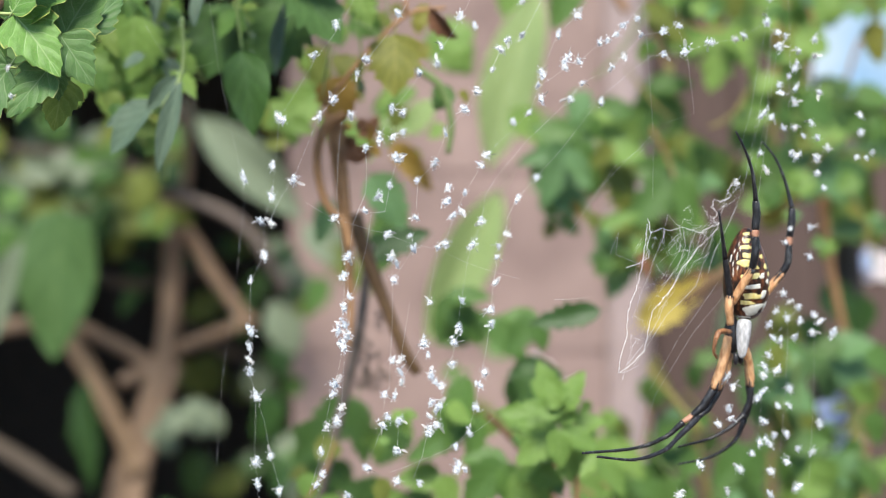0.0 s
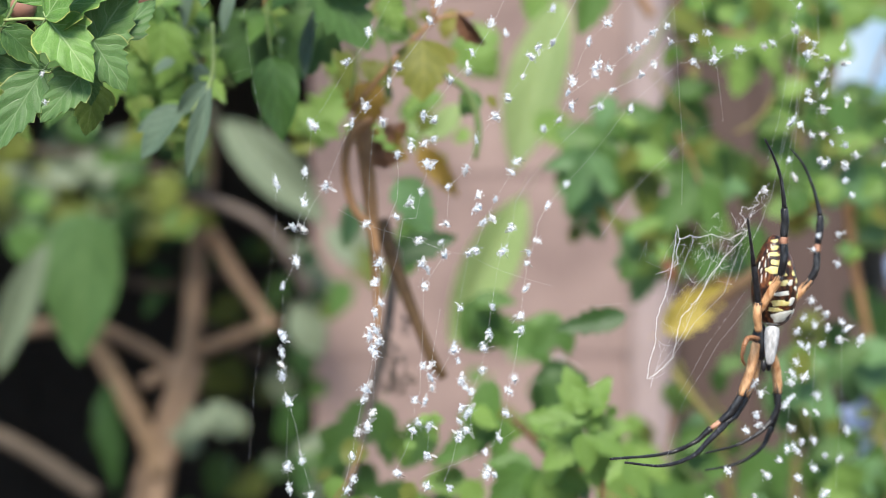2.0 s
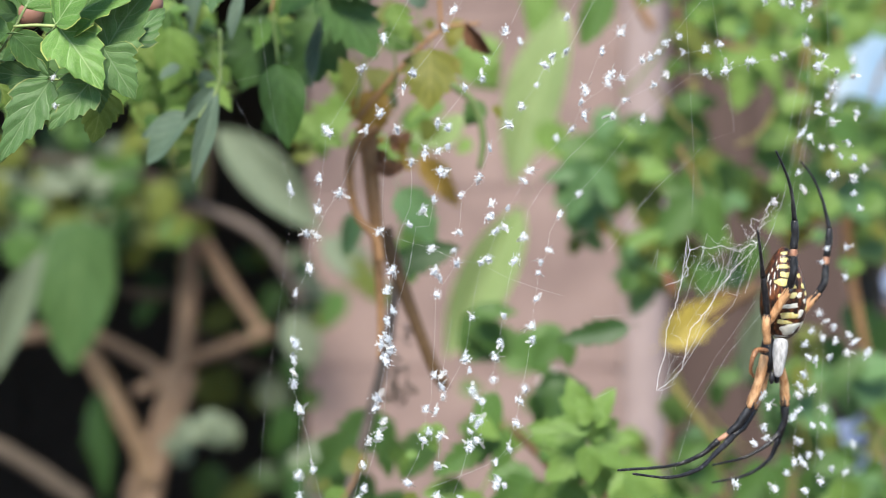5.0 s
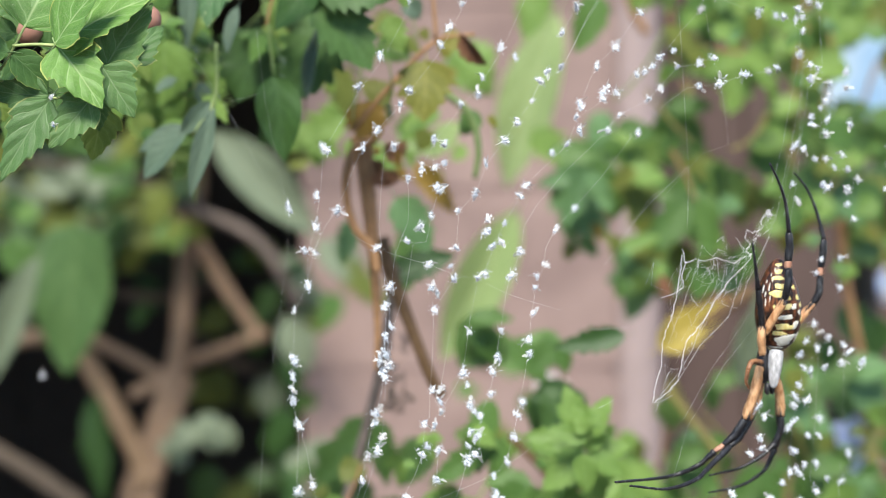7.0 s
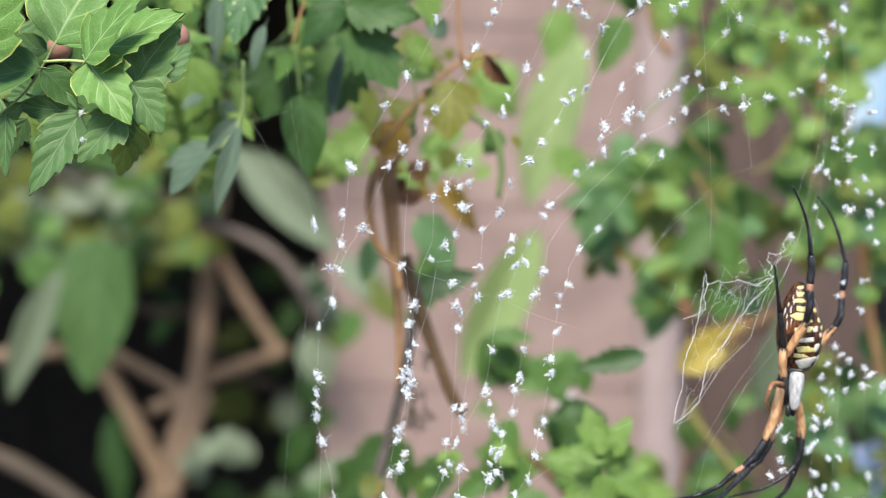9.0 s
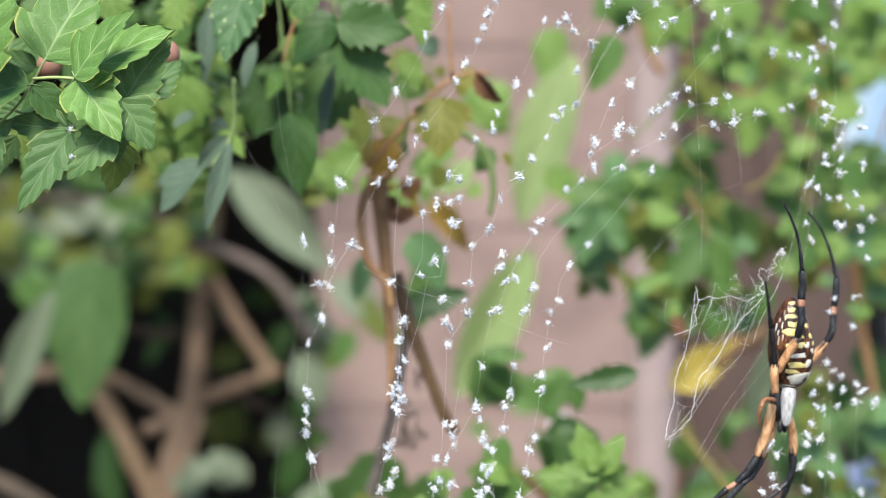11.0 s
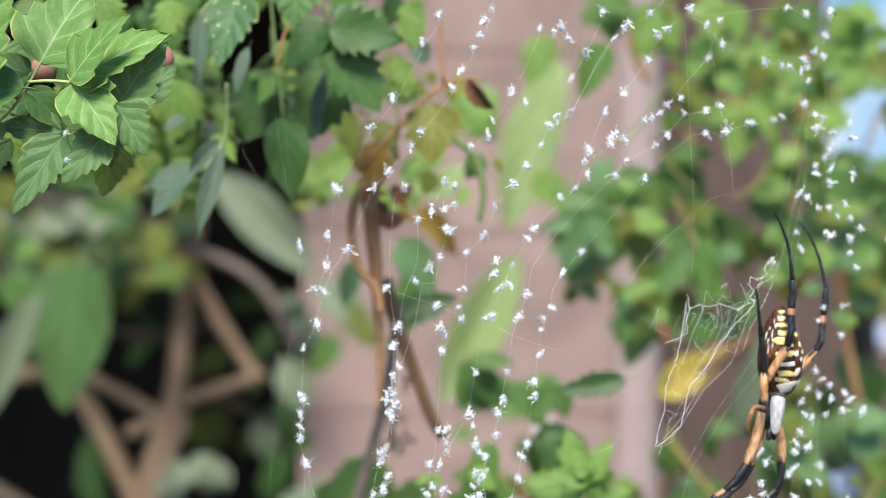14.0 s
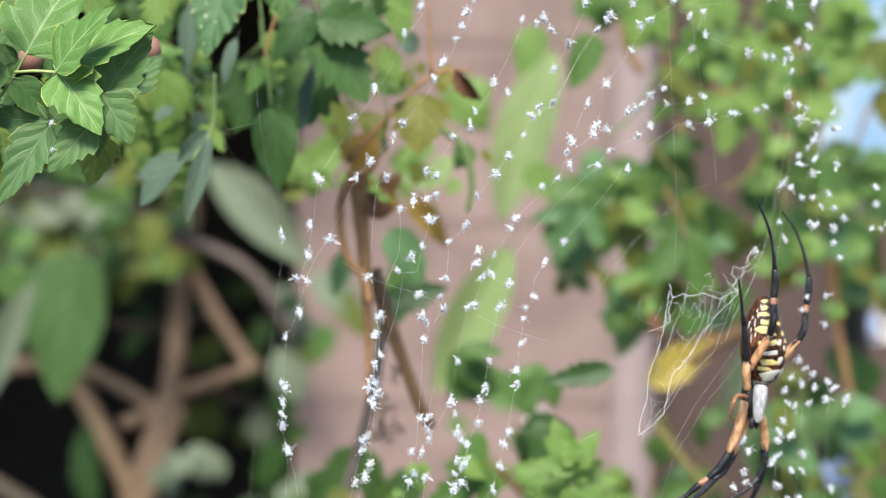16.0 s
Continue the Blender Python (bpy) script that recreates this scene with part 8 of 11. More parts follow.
leaf(low_creeper, "teal", (108.2, 696.4, -127.5), (119.8, 696.4, -133.0), 8.8, -8.16615)
leaf(low_creeper, "lightj", (160.3, 693.6, -118.7), (157.9, 693.6, -126.6), 7.0, -16.7351)
leaf(low_creeper, "lightj", (87.1, 653.5, -64.9), (87.2, 653.5, -78.6), 14.6, 22.9415)
leaf(low_creeper, "mid", (148.7, 571.5, -82.2), (139.3, 571.5, -85.6), 9.0, -29.0645)
leaf(low_creeper, "teal", (152.9, 682.4, -55.8), (152.4, 682.4, -72.1), 13.7, -7.82734)
leaf(low_creeper, "mid", (86.6, 544.1, -82.4), (80.9, 544.1, -87.3), 6.0, -4.00392)
leaf(low_creeper, "mid", (146.9, 669.2, -84.1), (140.8, 669.2, -96.1), 11.6, -9.27871)
leaf(low_creeper, "lightj", (169.7, 634.8, -100.3), (183.7, 634.8, -103.1), 14.7, -29.909)
leaf(low_creeper, "olive", (142.4, 632.1, -77.6), (144.1, 632.1, -86.0), 9.2, -21.2121)
leaf(low_creeper, "mid", (135.0, 710.0, -123.3), (127.2, 710.0, -137.2), 16.8, 19.4953)
leaf(low_creeper, "olive", (80.0, 717.8, -88.1), (81.4, 717.8, -103.1), 12.1, 28.4602)
leaf(low_creeper, "teal", (92.2, 618.1, -108.8), (86.5, 618.1, -114.6), 6.9, 3.86543)
leaf(low_creeper, "teal", (92.2, 618.5, -108.9), (92.6, 618.5, -115.4), 5.6, 1.07452)
leaf(low_creeper, "mid", (91.3, 636.9, -90.1), (94.8, 636.9, -99.9), 6.8, -30.6121)
leaf(low_creeper, "mid", (91.6, 638.6, -90.3), (99.8, 638.6, -91.9), 7.2, 1.48067)
leaf(low_creeper, "mid", (92.2, 641.8, -104.0), (98.4, 641.8, -104.1), 4.2, -21.5873)
leaf(low_creeper, "mid", (75.7, 689.3, -99.6), (80.3, 689.3, -106.1), 7.0, -16.4158)
leaf(low_creeper, "mid", (75.2, 685.2, -99.0), (72.4, 685.2, -104.7), 4.4, 34.6524)
leaf(low_creeper, "mid", (75.8, 689.9, -99.7), (82.1, 689.9, -99.4), 5.3, 37.3831)
leaf(low_creeper, "mid", (82.3, 549.8, -89.8), (78.3, 549.8, -89.2), 2.8, 34.0311)
leaf(low_creeper, "mid", (82.5, 551.0, -90.0), (82.8, 551.0, -94.1), 2.7, -27.7639)
leaf(low_creeper, "teal", (86.8, 656.7, -99.9), (90.8, 656.7, -109.2), 8.0, -25.2443)
leaf(low_creeper, "teal", (85.7, 649.1, -98.7), (80.3, 649.1, -104.6), 7.1, -15.5339)
leaf(low_creeper, "mid", (155.2, 660.8, -87.8), (162.1, 660.8, -94.3), 7.0, 38.869)
leaf(low_creeper, "mid", (156.0, 664.1, -88.3), (154.6, 664.1, -95.7), 6.8, -7.39003)
leaf(low_creeper, "mid", (155.3, 661.0, -87.8), (162.8, 661.0, -86.9), 6.8, -25.6921)
leaf(low_creeper, "mid", (117.3, 693.4, -92.8), (113.8, 693.4, -102.8), 7.3, -19.4727)
leaf(low_creeper, "lightj", (179.8, 681.3, -106.6), (172.5, 681.3, -110.6), 5.6, 4.09427)
leaf(low_creeper, "lightj", (182.5, 691.1, -108.1), (176.3, 691.1, -105.1), 5.7, 11.8522)
leaf(low_creeper, "lightj", (181.0, 685.6, -107.3), (180.9, 685.6, -114.0), 4.9, -37.3818)
leaf(low_creeper, "teal", (95.5, 536.6, -92.3), (101.7, 536.6, -96.0), 6.0, 12.9271)
leaf(low_creeper, "teal", (96.5, 542.1, -93.3), (97.4, 542.1, -99.0), 4.5, 19.1302)
leaf(low_creeper, "teal", (119.1, 603.5, -60.5), (125.2, 603.5, -65.8), 6.0, 30.3561)
leaf(low_creeper, "teal", (120.3, 609.4, -61.1), (118.9, 609.4, -67.5), 5.9, -20.0526)
leaf(low_creeper, "teal", (118.5, 600.7, -60.2), (124.6, 600.7, -58.3), 4.9, 16.154)
leaf(low_creeper, "teal", (144.0, 595.6, -96.1), (151.2, 595.6, -100.5), 6.1, -21.1431)
leaf(low_creeper, "teal", (144.4, 597.0, -96.3), (143.4, 597.0, -103.0), 4.5, 2.67651)
leaf(low_creeper, "teal", (142.0, 587.5, -94.7), (147.5, 587.5, -91.0), 5.6, -14.923)
leaf(low_creeper, "teal", (145.2, 567.5, -86.6), (139.7, 567.5, -89.4), 4.9, -2.10414)
leaf(low_creeper, "teal", (145.1, 567.2, -86.5), (140.8, 567.2, -84.2), 4.1, -9.28013)
leaf(low_creeper, "teal", (145.3, 567.6, -86.6), (144.7, 567.6, -91.5), 3.6, -30.2671)
stem(low_creeper, "bstem2", [(82.3, 545.0, -30.4), (91.3, 545.0, -23.7), (99.1, 545.0, -18.2)], 1.5, 2.4)
leaf(low_creeper, "brown", (71.6, 545.0, -21.7), (67.9, 545.0, -12.4), 4.8)
stem(low_creeper, "olstem", [(72.7, 560.0, -52.2), (80.4, 560.0, -62.2), (90.3, 560.0, -74.6)], 1.1, 1.4)
leaf(low_creeper, "paleg", (120.8, 640.0, -21.3), (119.7, 640.0, -52.6), 11.4)
leaf(low_creeper, "yellow2", (131.6, 620.0, 3.0), (141.4, 620.0, 10.4), 6.4)

shrub_thicket = thing("shrub_thicket", at_mm((-312.9, 1430.0, -1302.0)), "tangled tan shrub branches with scattered broad green leaves", "shrub")
stem(shrub_thicket, "bark", [(-282.9, 1400.0, -281.0), (-265.5, 1400.0, -223.4), (-240.9, 1400.0, -156.3), (-224.6, 1400.0, -98.8), (-218.1, 1400.0, -17.4), (-209.0, 1400.0, 35.2), (-206.5, 1400.0, 102.2)], 12.44, 6.22, "trunk")
stem(shrub_thicket, "bark2", [(-317.1, 1390.0, -87.9), (-298.3, 1390.0, -111.8), (-263.3, 1390.0, -178.8), (-250.7, 1390.0, -212.3)], 8.08, 9.03, "limb")
stem(shrub_thicket, "bark", [(-304.9, 1400.0, -86.2), (-262.0, 1400.0, -108.1), (-223.9, 1400.0, -132.4)], 5.26, 6.22, "limb")
stem(shrub_thicket, "bark", [(-209.9, 1410.0, -7.9), (-186.1, 1410.0, -46.7), (-155.1, 1410.0, -92.8)], 6.75, 5.78, "limb")
stem(shrub_thicket, "bark", [(-229.3, 1405.0, -113.6), (-195.6, 1405.0, -101.8), (-149.7, 1405.0, -85.3)], 6.24, 5.28, "limb")
stem(shrub_thicket, "greystem", [(-210.1, 1250.0, 24.9), (-159.5, 1250.0, 6.1), (-132.0, 1250.0, -17.2), (-100.7, 1250.0, -72.3)], 4.0, 5.2, "limb")
stem(shrub_thicket, "bark", [(-215.6, 1395.0, -121.7), (-230.4, 1395.0, -159.8), (-245.2, 1395.0, -197.9), (-255.4, 1395.0, -245.7)], 4.5, 10.0, "limb")
stem(shrub_thicket, "bark3", [(-401.3, 1350.0, -163.2), (-355.3, 1350.0, -184.4), (-295.6, 1350.0, -224.3)], 6.46, 7.84, "limb")
stem(shrub_thicket, "bark", [(-411.3, 1420.0, -94.0), (-362.7, 1420.0, -89.5), (-323.8, 1420.0, -85.0)], 7.28, 6.79, "limb")
stem(shrub_thicket, "bark", [(-267.1, 1400.0, -136.9), (-233.4, 1400.0, -122.7), (-218.9, 1400.0, -108.5)], 5.74, 7.66, "limb")
stem(shrub_thicket, "bark3", [(-361.1, 1250.0, 62.9), (-301.4, 1250.0, 53.9), (-250.2, 1250.0, 49.3), (-186.4, 1250.0, 23.2)], 2.99, 3.84, "limb")
stem(shrub_thicket, "bark", [(-280.2, 1400.0, -7.3), (-241.8, 1400.0, 6.7), (-210.5, 1400.0, 30.5)], 5.74, 6.70, "limb")
stem(shrub_thicket, "bark", [(-282.9, 1400.0, -281.0), (-291.9, 1409.0, -535.7), (-306.9, 1424.0, -943.3), (-312.9, 1430.0, -1302.0)], 14.30, 26.00, "main_stem")
leaf(shrub_thicket, "mid2", (-232.9, 1050.0, 7.9), (-243.5, 1050.0, -89.1), 58.4)
leaf(shrub_thicket, "dark", (-285.5, 1350.0, -131.7), (-281.7, 1350.0, -224.4), 27.1)
leaf(shrub_thicket, "paleg", (-222.1, 900.0, -9.6), (-253.6, 900.0, -83.4), 20.0)
leaf(shrub_thicket, "paleg", (-164.1, 1130.3, -127.3), (-150.9, 1130.3, -143.3), 15.5)
leaf(shrub_thicket, "paleg", (-155.9, 1158.0, -133.7), (-167.0, 1158.0, -152.4), 16.3)
leaf(shrub_thicket, "paleg", (-150.6, 1136.3, -139.3), (-169.6, 1136.3, -145.0), 14.9)
leaf(shrub_thicket, "paleg", (-173.6, 1132.5, -138.8), (-158.5, 1132.5, -123.2), 16.2)
leaf(shrub_thicket, "paleg", (-210.0, 1207.0, -152.5), (-195.8, 1207.0, -163.3), 13.4)
leaf(shrub_thicket, "paleg", (-194.1, 1195.9, -170.4), (-190.7, 1195.9, -148.4), 16.7)
leaf(shrub_thicket, "paleg", (-197.9, 1182.2, -151.2), (-181.4, 1182.2, -137.1), 16.3)
leaf(shrub_thicket, "paleg", (-194.7, 1214.0, -136.2), (-193.2, 1214.0, -157.5), 15.9)
leaf(shrub_thicket, "olive", (-170.5, 1000.0, 29.6), (-181.0, 1000.0, 5.7), 25.1)
leaf(shrub_thicket, "mid", (-250.3, 950.0, -0.4), (-244.0, 950.0, -26.5), 23.9)
leaf(shrub_thicket, "olive", (-226.6, 1390.6, 49.6), (-204.2, 1390.6, 46.0), 24.8)
leaf(shrub_thicket, "dark", (-340.2, 1279.1, 17.6), (-372.5, 1279.1, 8.8), 24.1)
leaf(shrub_thicket, "dark", (-245.1, 1332.7, 8.0), (-269.9, 1332.7, -18.1), 21.3)
leaf(shrub_thicket, "paleg", (-253.4, 1298.1, 11.4), (-264.8, 1298.1, -7.6), 24.7)
leaf(shrub_thicket, "paleg", (-318.0, 1431.7, 11.1), (-333.4, 1431.7, -9.7), 29.1)
leaf(shrub_thicket, "paleg", (-273.0, 1292.8, 66.7), (-248.3, 1292.8, 54.7), 26.7)
leaf(shrub_thicket, "dark", (-312.8, 1201.2, 30.3), (-310.3, 1201.2, 9.2), 21.3)
leaf(shrub_thicket, "dark", (-302.5, 1162.6, 9.6), (-285.3, 1162.6, -6.0), 24.7)
leaf(shrub_thicket, "paleg", (-240.1, 1441.7, 49.0), (-228.9, 1441.7, 24.5), 25.4)
leaf(shrub_thicket, "paleg", (-288.0, 1242.2, 46.1), (-256.8, 1242.2, 36.9), 22.4)
leaf(shrub_thicket, "olive", (-213.0, 1173.6, 72.4), (-236.8, 1173.6, 53.5), 19.4)
leaf(shrub_thicket, "olive", (-250.0, 1360.0, 39.3), (-247.9, 1360.0, 10.2), 20.4)
leaf(shrub_thicket, "dark", (-273.9, 1250.6, 30.1), (-249.4, 1250.6, 14.7), 23.8)
leaf(shrub_thicket, "paleg", (-240.0, 1171.6, 38.4), (-254.2, 1171.6, 25.8), 19.3)
leaf(shrub_thicket, "dark", (-316.0, 1329.2, 50.8), (-292.5, 1329.2, 30.5), 25.3)
leaf(shrub_thicket, "dark", (-205.1, 1246.8, 38.7), (-187.4, 1246.8, 26.7), 26.0)
leaf(shrub_thicket, "dark", (-233.2, 1237.6, 44.7), (-255.2, 1237.6, 24.3), 21.1)
leaf(shrub_thicket, "olive", (-270.0, 1152.5, 13.3), (-259.2, 1152.5, -13.6), 23.3)
leaf(shrub_thicket, "olive", (-314.2, 1252.4, 46.5), (-294.6, 1252.4, 31.6), 27.9)
leaf(shrub_thicket, "dark", (-224.5, 1183.9, 36.6), (-251.3, 1183.9, 32.5), 22.3)
leaf(shrub_thicket, "mid", (-198.8, 1168.7, 8.3), (-187.5, 1168.7, -11.7), 25.2)
leaf(shrub_thicket, "dark", (-224.0, 1219.6, 76.9), (-203.4, 1219.6, 68.5), 28.5)
leaf(shrub_thicket, "olive", (-299.1, 1375.2, 21.8), (-266.5, 1375.2, 18.9), 24.8)
leaf(shrub_thicket, "olive", (-278.8, 1170.0, 11.8), (-275.7, 1170.0, -11.3), 25.4)
leaf(shrub_thicket, "olive", (-234.2, 1416.0, 34.2), (-249.7, 1416.0, 5.3), 28.6)
leaf(shrub_thicket, "dark", (-321.1, 1377.2, 66.5), (-339.1, 1377.2, 47.9), 25.9)
leaf(shrub_thicket, "mid", (-230.5, 1337.7, 37.6), (-222.9, 1337.7, 2.4), 20.3)
leaf(shrub_thicket, "olive", (-331.6, 1155.9, 30.6), (-307.0, 1155.9, 30.1), 26.7)
leaf(shrub_thicket, "mid", (-186.4, 1161.2, 67.1), (-174.9, 1161.2, 48.3), 18.1)
leaf(shrub_thicket, "olive", (-267.4, 1419.0, 29.7), (-244.5, 1419.0, 6.9), 23.8)
leaf(shrub_thicket, "paleg", (-368.9, 1362.1, 43.1), (-346.3, 1362.1, 23.9), 29.9)
leaf(shrub_thicket, "dark", (-242.8, 1359.6, 73.4), (-218.4, 1359.6, 57.6), 31.1)
leaf(shrub_thicket, "olive", (-233.2, 1217.2, 10.2), (-208.7, 1217.2, -9.4), 26.8)
leaf(shrub_thicket, "olive", (-313.8, 1388.6, 82.8), (-305.1, 1388.6, 58.1), 26.1)
leaf(shrub_thicket, "dark", (-326.5, 1363.8, 17.2), (-362.9, 1363.8, 15.1), 32.2)
leaf(shrub_thicket, "paleg", (-303.6, 1226.8, 43.4), (-273.6, 1226.8, 31.2), 20.5)
leaf(shrub_thicket, "paleg", (-312.7, 1223.9, 36.0), (-303.0, 1223.9, 8.5), 27.1)
leaf(shrub_thicket, "olive", (-198.9, 1201.1, 56.9), (-178.7, 1201.1, 52.3), 26.4)
leaf(shrub_thicket, "paleg", (-362.5, 1419.2, 8.1), (-391.0, 1419.2, -8.1), 26.6)
leaf(shrub_thicket, "dark", (-327.4, 1151.0, 52.0), (-353.3, 1151.0, 44.0), 24.3)
leaf(shrub_thicket, "olive", (-350.3, 1270.5, 68.5), (-366.3, 1270.5, 41.6), 29.2)
leaf(shrub_thicket, "dark", (-318.7, 1370.1, 81.6), (-290.7, 1370.1, 59.4), 31.9)
leaf(shrub_thicket, "dark", (-228.7, 1335.5, 43.1), (-215.3, 1335.5, 21.2), 28.6)
leaf(shrub_thicket, "paleg", (-214.4, 1208.6, 31.0), (-214.5, 1208.6, 11.7), 21.0)
leaf(shrub_thicket, "olive", (-221.7, 1318.2, 45.4), (-226.6, 1318.2, 10.9), 29.6)
leaf(shrub_thicket, "dark", (-230.1, 1222.4, 9.8), (-257.2, 1222.4, -0.8), 28.4)
# darkest leaf kind beside the hollow, its colour carrying the shade there
leaf(shrub_thicket, "entire", (-120.3, 1339.5, -104.7), (-129.6, 1339.5, -128.5), 27.4)
leaf(shrub_thicket, "entire", (-127.2, 1402.3, -135.7), (-106.3, 1402.3, -147.8), 29.7)
leaf(shrub_thicket, "entire", (-176.7, 1481.2, -220.0), (-144.1, 1481.2, -225.5), 25.1)
leaf(shrub_thicket, "dark", (-176.3, 1348.9, -247.0), (-174.1, 1348.9, -281.7), 28.7)
leaf(shrub_thicket, "entire", (-128.1, 1289.9, -135.6), (-130.9, 1289.9, -173.8), 24.3)
leaf(shrub_thicket, "entire", (-132.3, 1394.5, -178.4), (-132.1, 1394.5, -217.6), 22.7)
leaf(shrub_thicket, "entire", (-125.3, 1364.8, -120.8), (-93.9, 1364.8, -146.0), 19.6)
leaf(shrub_thicket, "entire", (-139.1, 1379.3, -164.5), (-149.1, 1379.3, -188.2), 21.1)
leaf(shrub_thicket, "entire", (-130.8, 1305.3, -175.5), (-99.9, 1305.3, -193.9), 26.1)
leaf(shrub_thicket, "entire", (-109.5, 1269.8, -193.2), (-126.4, 1269.8, -209.3), 23.1)
leaf(shrub_thicket, "dark", (-205.9, 1324.3, -233.7), (-238.4, 1324.3, -241.0), 23.5)
leaf(shrub_thicket, "olive", (-179.5, 1129.7, 10.9), (-192.1, 1129.7, -7.9), 14.5, 16.9881)
leaf(shrub_thicket, "olive", (-269.4, 1364.4, 55.7), (-284.7, 1364.4, 37.1), 15.9, -33.0949)
leaf(shrub_thicket, "olive", (-233.6, 1281.0, 12.6), (-214.5, 1281.0, -8.2), 28.0, -8.86438)
leaf(shrub_thicket, "olive", (-325.8, 1383.6, 21.5), (-305.0, 1383.6, 14.0), 19.9, 21.7348)
leaf(shrub_thicket, "olive", (-190.6, 1202.8, 77.4), (-209.3, 1202.8, 56.9), 23.7, 21.6131)
leaf(shrub_thicket, "paleg", (-266.3, 1266.8, 42.0), (-293.7, 1266.8, 33.6), 25.2, 15.0451)
leaf(shrub_thicket, "dark", (-245.4, 1295.1, 6.0), (-268.4, 1295.1, -13.7), 20.7, -17.2647)
leaf(shrub_thicket, "olive", (-212.4, 1355.1, 65.0), (-208.1, 1355.1, 39.9), 22.4, -14.1128)
leaf(shrub_thicket, "olive", (-208.2, 1297.9, 6.4), (-186.2, 1297.9, -2.0), 20.2, 31.5395)
leaf(shrub_thicket, "paleg", (-323.6, 1256.2, 50.8), (-318.9, 1256.2, 27.8), 16.6, 32.7436)
leaf(shrub_thicket, "paleg", (-321.1, 1224.0, 42.6), (-344.7, 1224.0, 36.6), 20.6, 8.77475)
leaf(shrub_thicket, "olive", (-338.2, 1188.3, 8.7), (-313.1, 1188.3, 2.5), 21.7, 16.0641)
leaf(shrub_thicket, "mid", (-279.7, 1142.0, 17.5), (-299.6, 1142.0, 14.3), 18.5, 11.1959)
leaf(shrub_thicket, "paleg", (-335.2, 1323.0, 42.5), (-315.7, 1323.0, 35.8), 20.1, -25.7478)
leaf(shrub_thicket, "olive", (-311.3, 1340.5, 17.5), (-283.9, 1340.5, 8.3), 18.5, -3.7265)
leaf(shrub_thicket, "olive", (-235.9, 1245.1, 3.8), (-225.6, 1245.1, -16.6), 15.0, -3.48674)
leaf(shrub_thicket, "olive", (-308.7, 1352.0, 25.8), (-336.1, 1352.0, 13.0), 28.6, -1.83336)
leaf(shrub_thicket, "olive", (-318.1, 1220.6, 67.7), (-335.1, 1220.6, 44.8), 24.8, -15.4716)
leaf(shrub_thicket, "olive", (-221.3, 1244.8, 77.0), (-244.4, 1244.8, 70.3), 23.4, -31.0522)
leaf(shrub_thicket, "paleg", (-334.2, 1376.5, 60.9), (-342.1, 1376.5, 40.9), 19.1, 25.1955)
leaf(shrub_thicket, "mid", (-290.8, 1253.4, 85.9), (-277.1, 1253.4, 61.6), 22.7, -5.52438)
leaf(shrub_thicket, "olive", (-301.4, 1170.6, 12.8), (-297.6, 1170.6, -8.2), 15.1, -29.5385)
leaf(shrub_thicket, "mid", (-255.3, 1189.3, 52.2), (-235.1, 1189.3, 35.6), 20.1, 20.7996)
leaf(shrub_thicket, "paleg", (-241.8, 1124.9, 6.1), (-256.5, 1124.9, 0.4), 13.1, 30.9549)
leaf(shrub_thicket, "olive", (-318.8, 1268.7, 27.2), (-342.2, 1268.7, 20.7), 21.8, -11.2711)
leaf(shrub_thicket, "olive", (-322.3, 1237.9, 70.4), (-333.8, 1237.9, 54.1), 16.6, -33.8244)
leaf(shrub_thicket, "olive", (-200.0, 1218.6, 29.5), (-221.5, 1218.6, 21.0), 17.0, -33.6665)
leaf(shrub_thicket, "mid", (-261.1, 1384.8, 4.7), (-281.5, 1384.8, -7.1), 20.9, 20.6705)
leaf(shrub_thicket, "mid", (-287.4, 1361.8, 2.7), (-267.4, 1361.8, -4.6), 20.3, -12.364)
leaf(shrub_thicket, "olive", (-262.2, 1312.4, 47.8), (-261.1, 1312.4, 20.3), 18.2, 4.79489)
leaf(shrub_thicket, "olive", (-263.1, 1320.0, 28.7), (-233.1, 1320.0, 12.3), 32.6, 14.5942)
leaf(shrub_thicket, "olive", (-252.7, 1342.8, 18.1), (-269.3, 1342.8, 6.0), 18.5, 26.2827)
leaf(shrub_thicket, "dark", (-326.6, 1393.4, 23.1), (-332.4, 1393.4, -7.4), 21.0, 23.944)
leaf(shrub_thicket, "mid", (-407.2, 1403.4, 46.1), (-416.5, 1403.4, 28.4), 18.9, -12.7646)
leaf(shrub_thicket, "dark", (-355.1, 1280.0, 75.4), (-338.8, 1280.0, 57.8), 16.5, -0.698083)
leaf(shrub_thicket, "paleg", (-309.2, 1403.4, 58.6), (-290.0, 1403.4, 28.8), 25.7, 28.4316)
leaf(shrub_thicket, "olive", (-281.4, 1246.0, 16.9), (-311.2, 1246.0, 6.2), 23.7, -20.7864)
leaf(shrub_thicket, "dark", (-333.9, 1419.1, 86.8), (-353.3, 1419.1, 62.7), 28.4, 23.797)
leaf(shrub_thicket, "dark", (-238.0, 1331.9, 37.1), (-246.1, 1331.9, 17.0), 15.4, -0.118289)
leaf(shrub_thicket, "mid", (-370.5, 1294.7, -22.8), (-398.6, 1294.7, -38.2), 25.2, -32.1151)
leaf(shrub_thicket, "dark", (-277.7, 1263.7, -1.2), (-281.9, 1263.7, -18.2), 13.6, -13.1312)
leaf(shrub_thicket, "olive", (-299.5, 1428.4, 41.0), (-308.1, 1428.4, 22.2), 18.5, 23.5453)
leaf(shrub_thicket, "olive", (-356.7, 1265.3, 31.6), (-345.9, 1265.3, 9.9), 23.3, 28.0895)
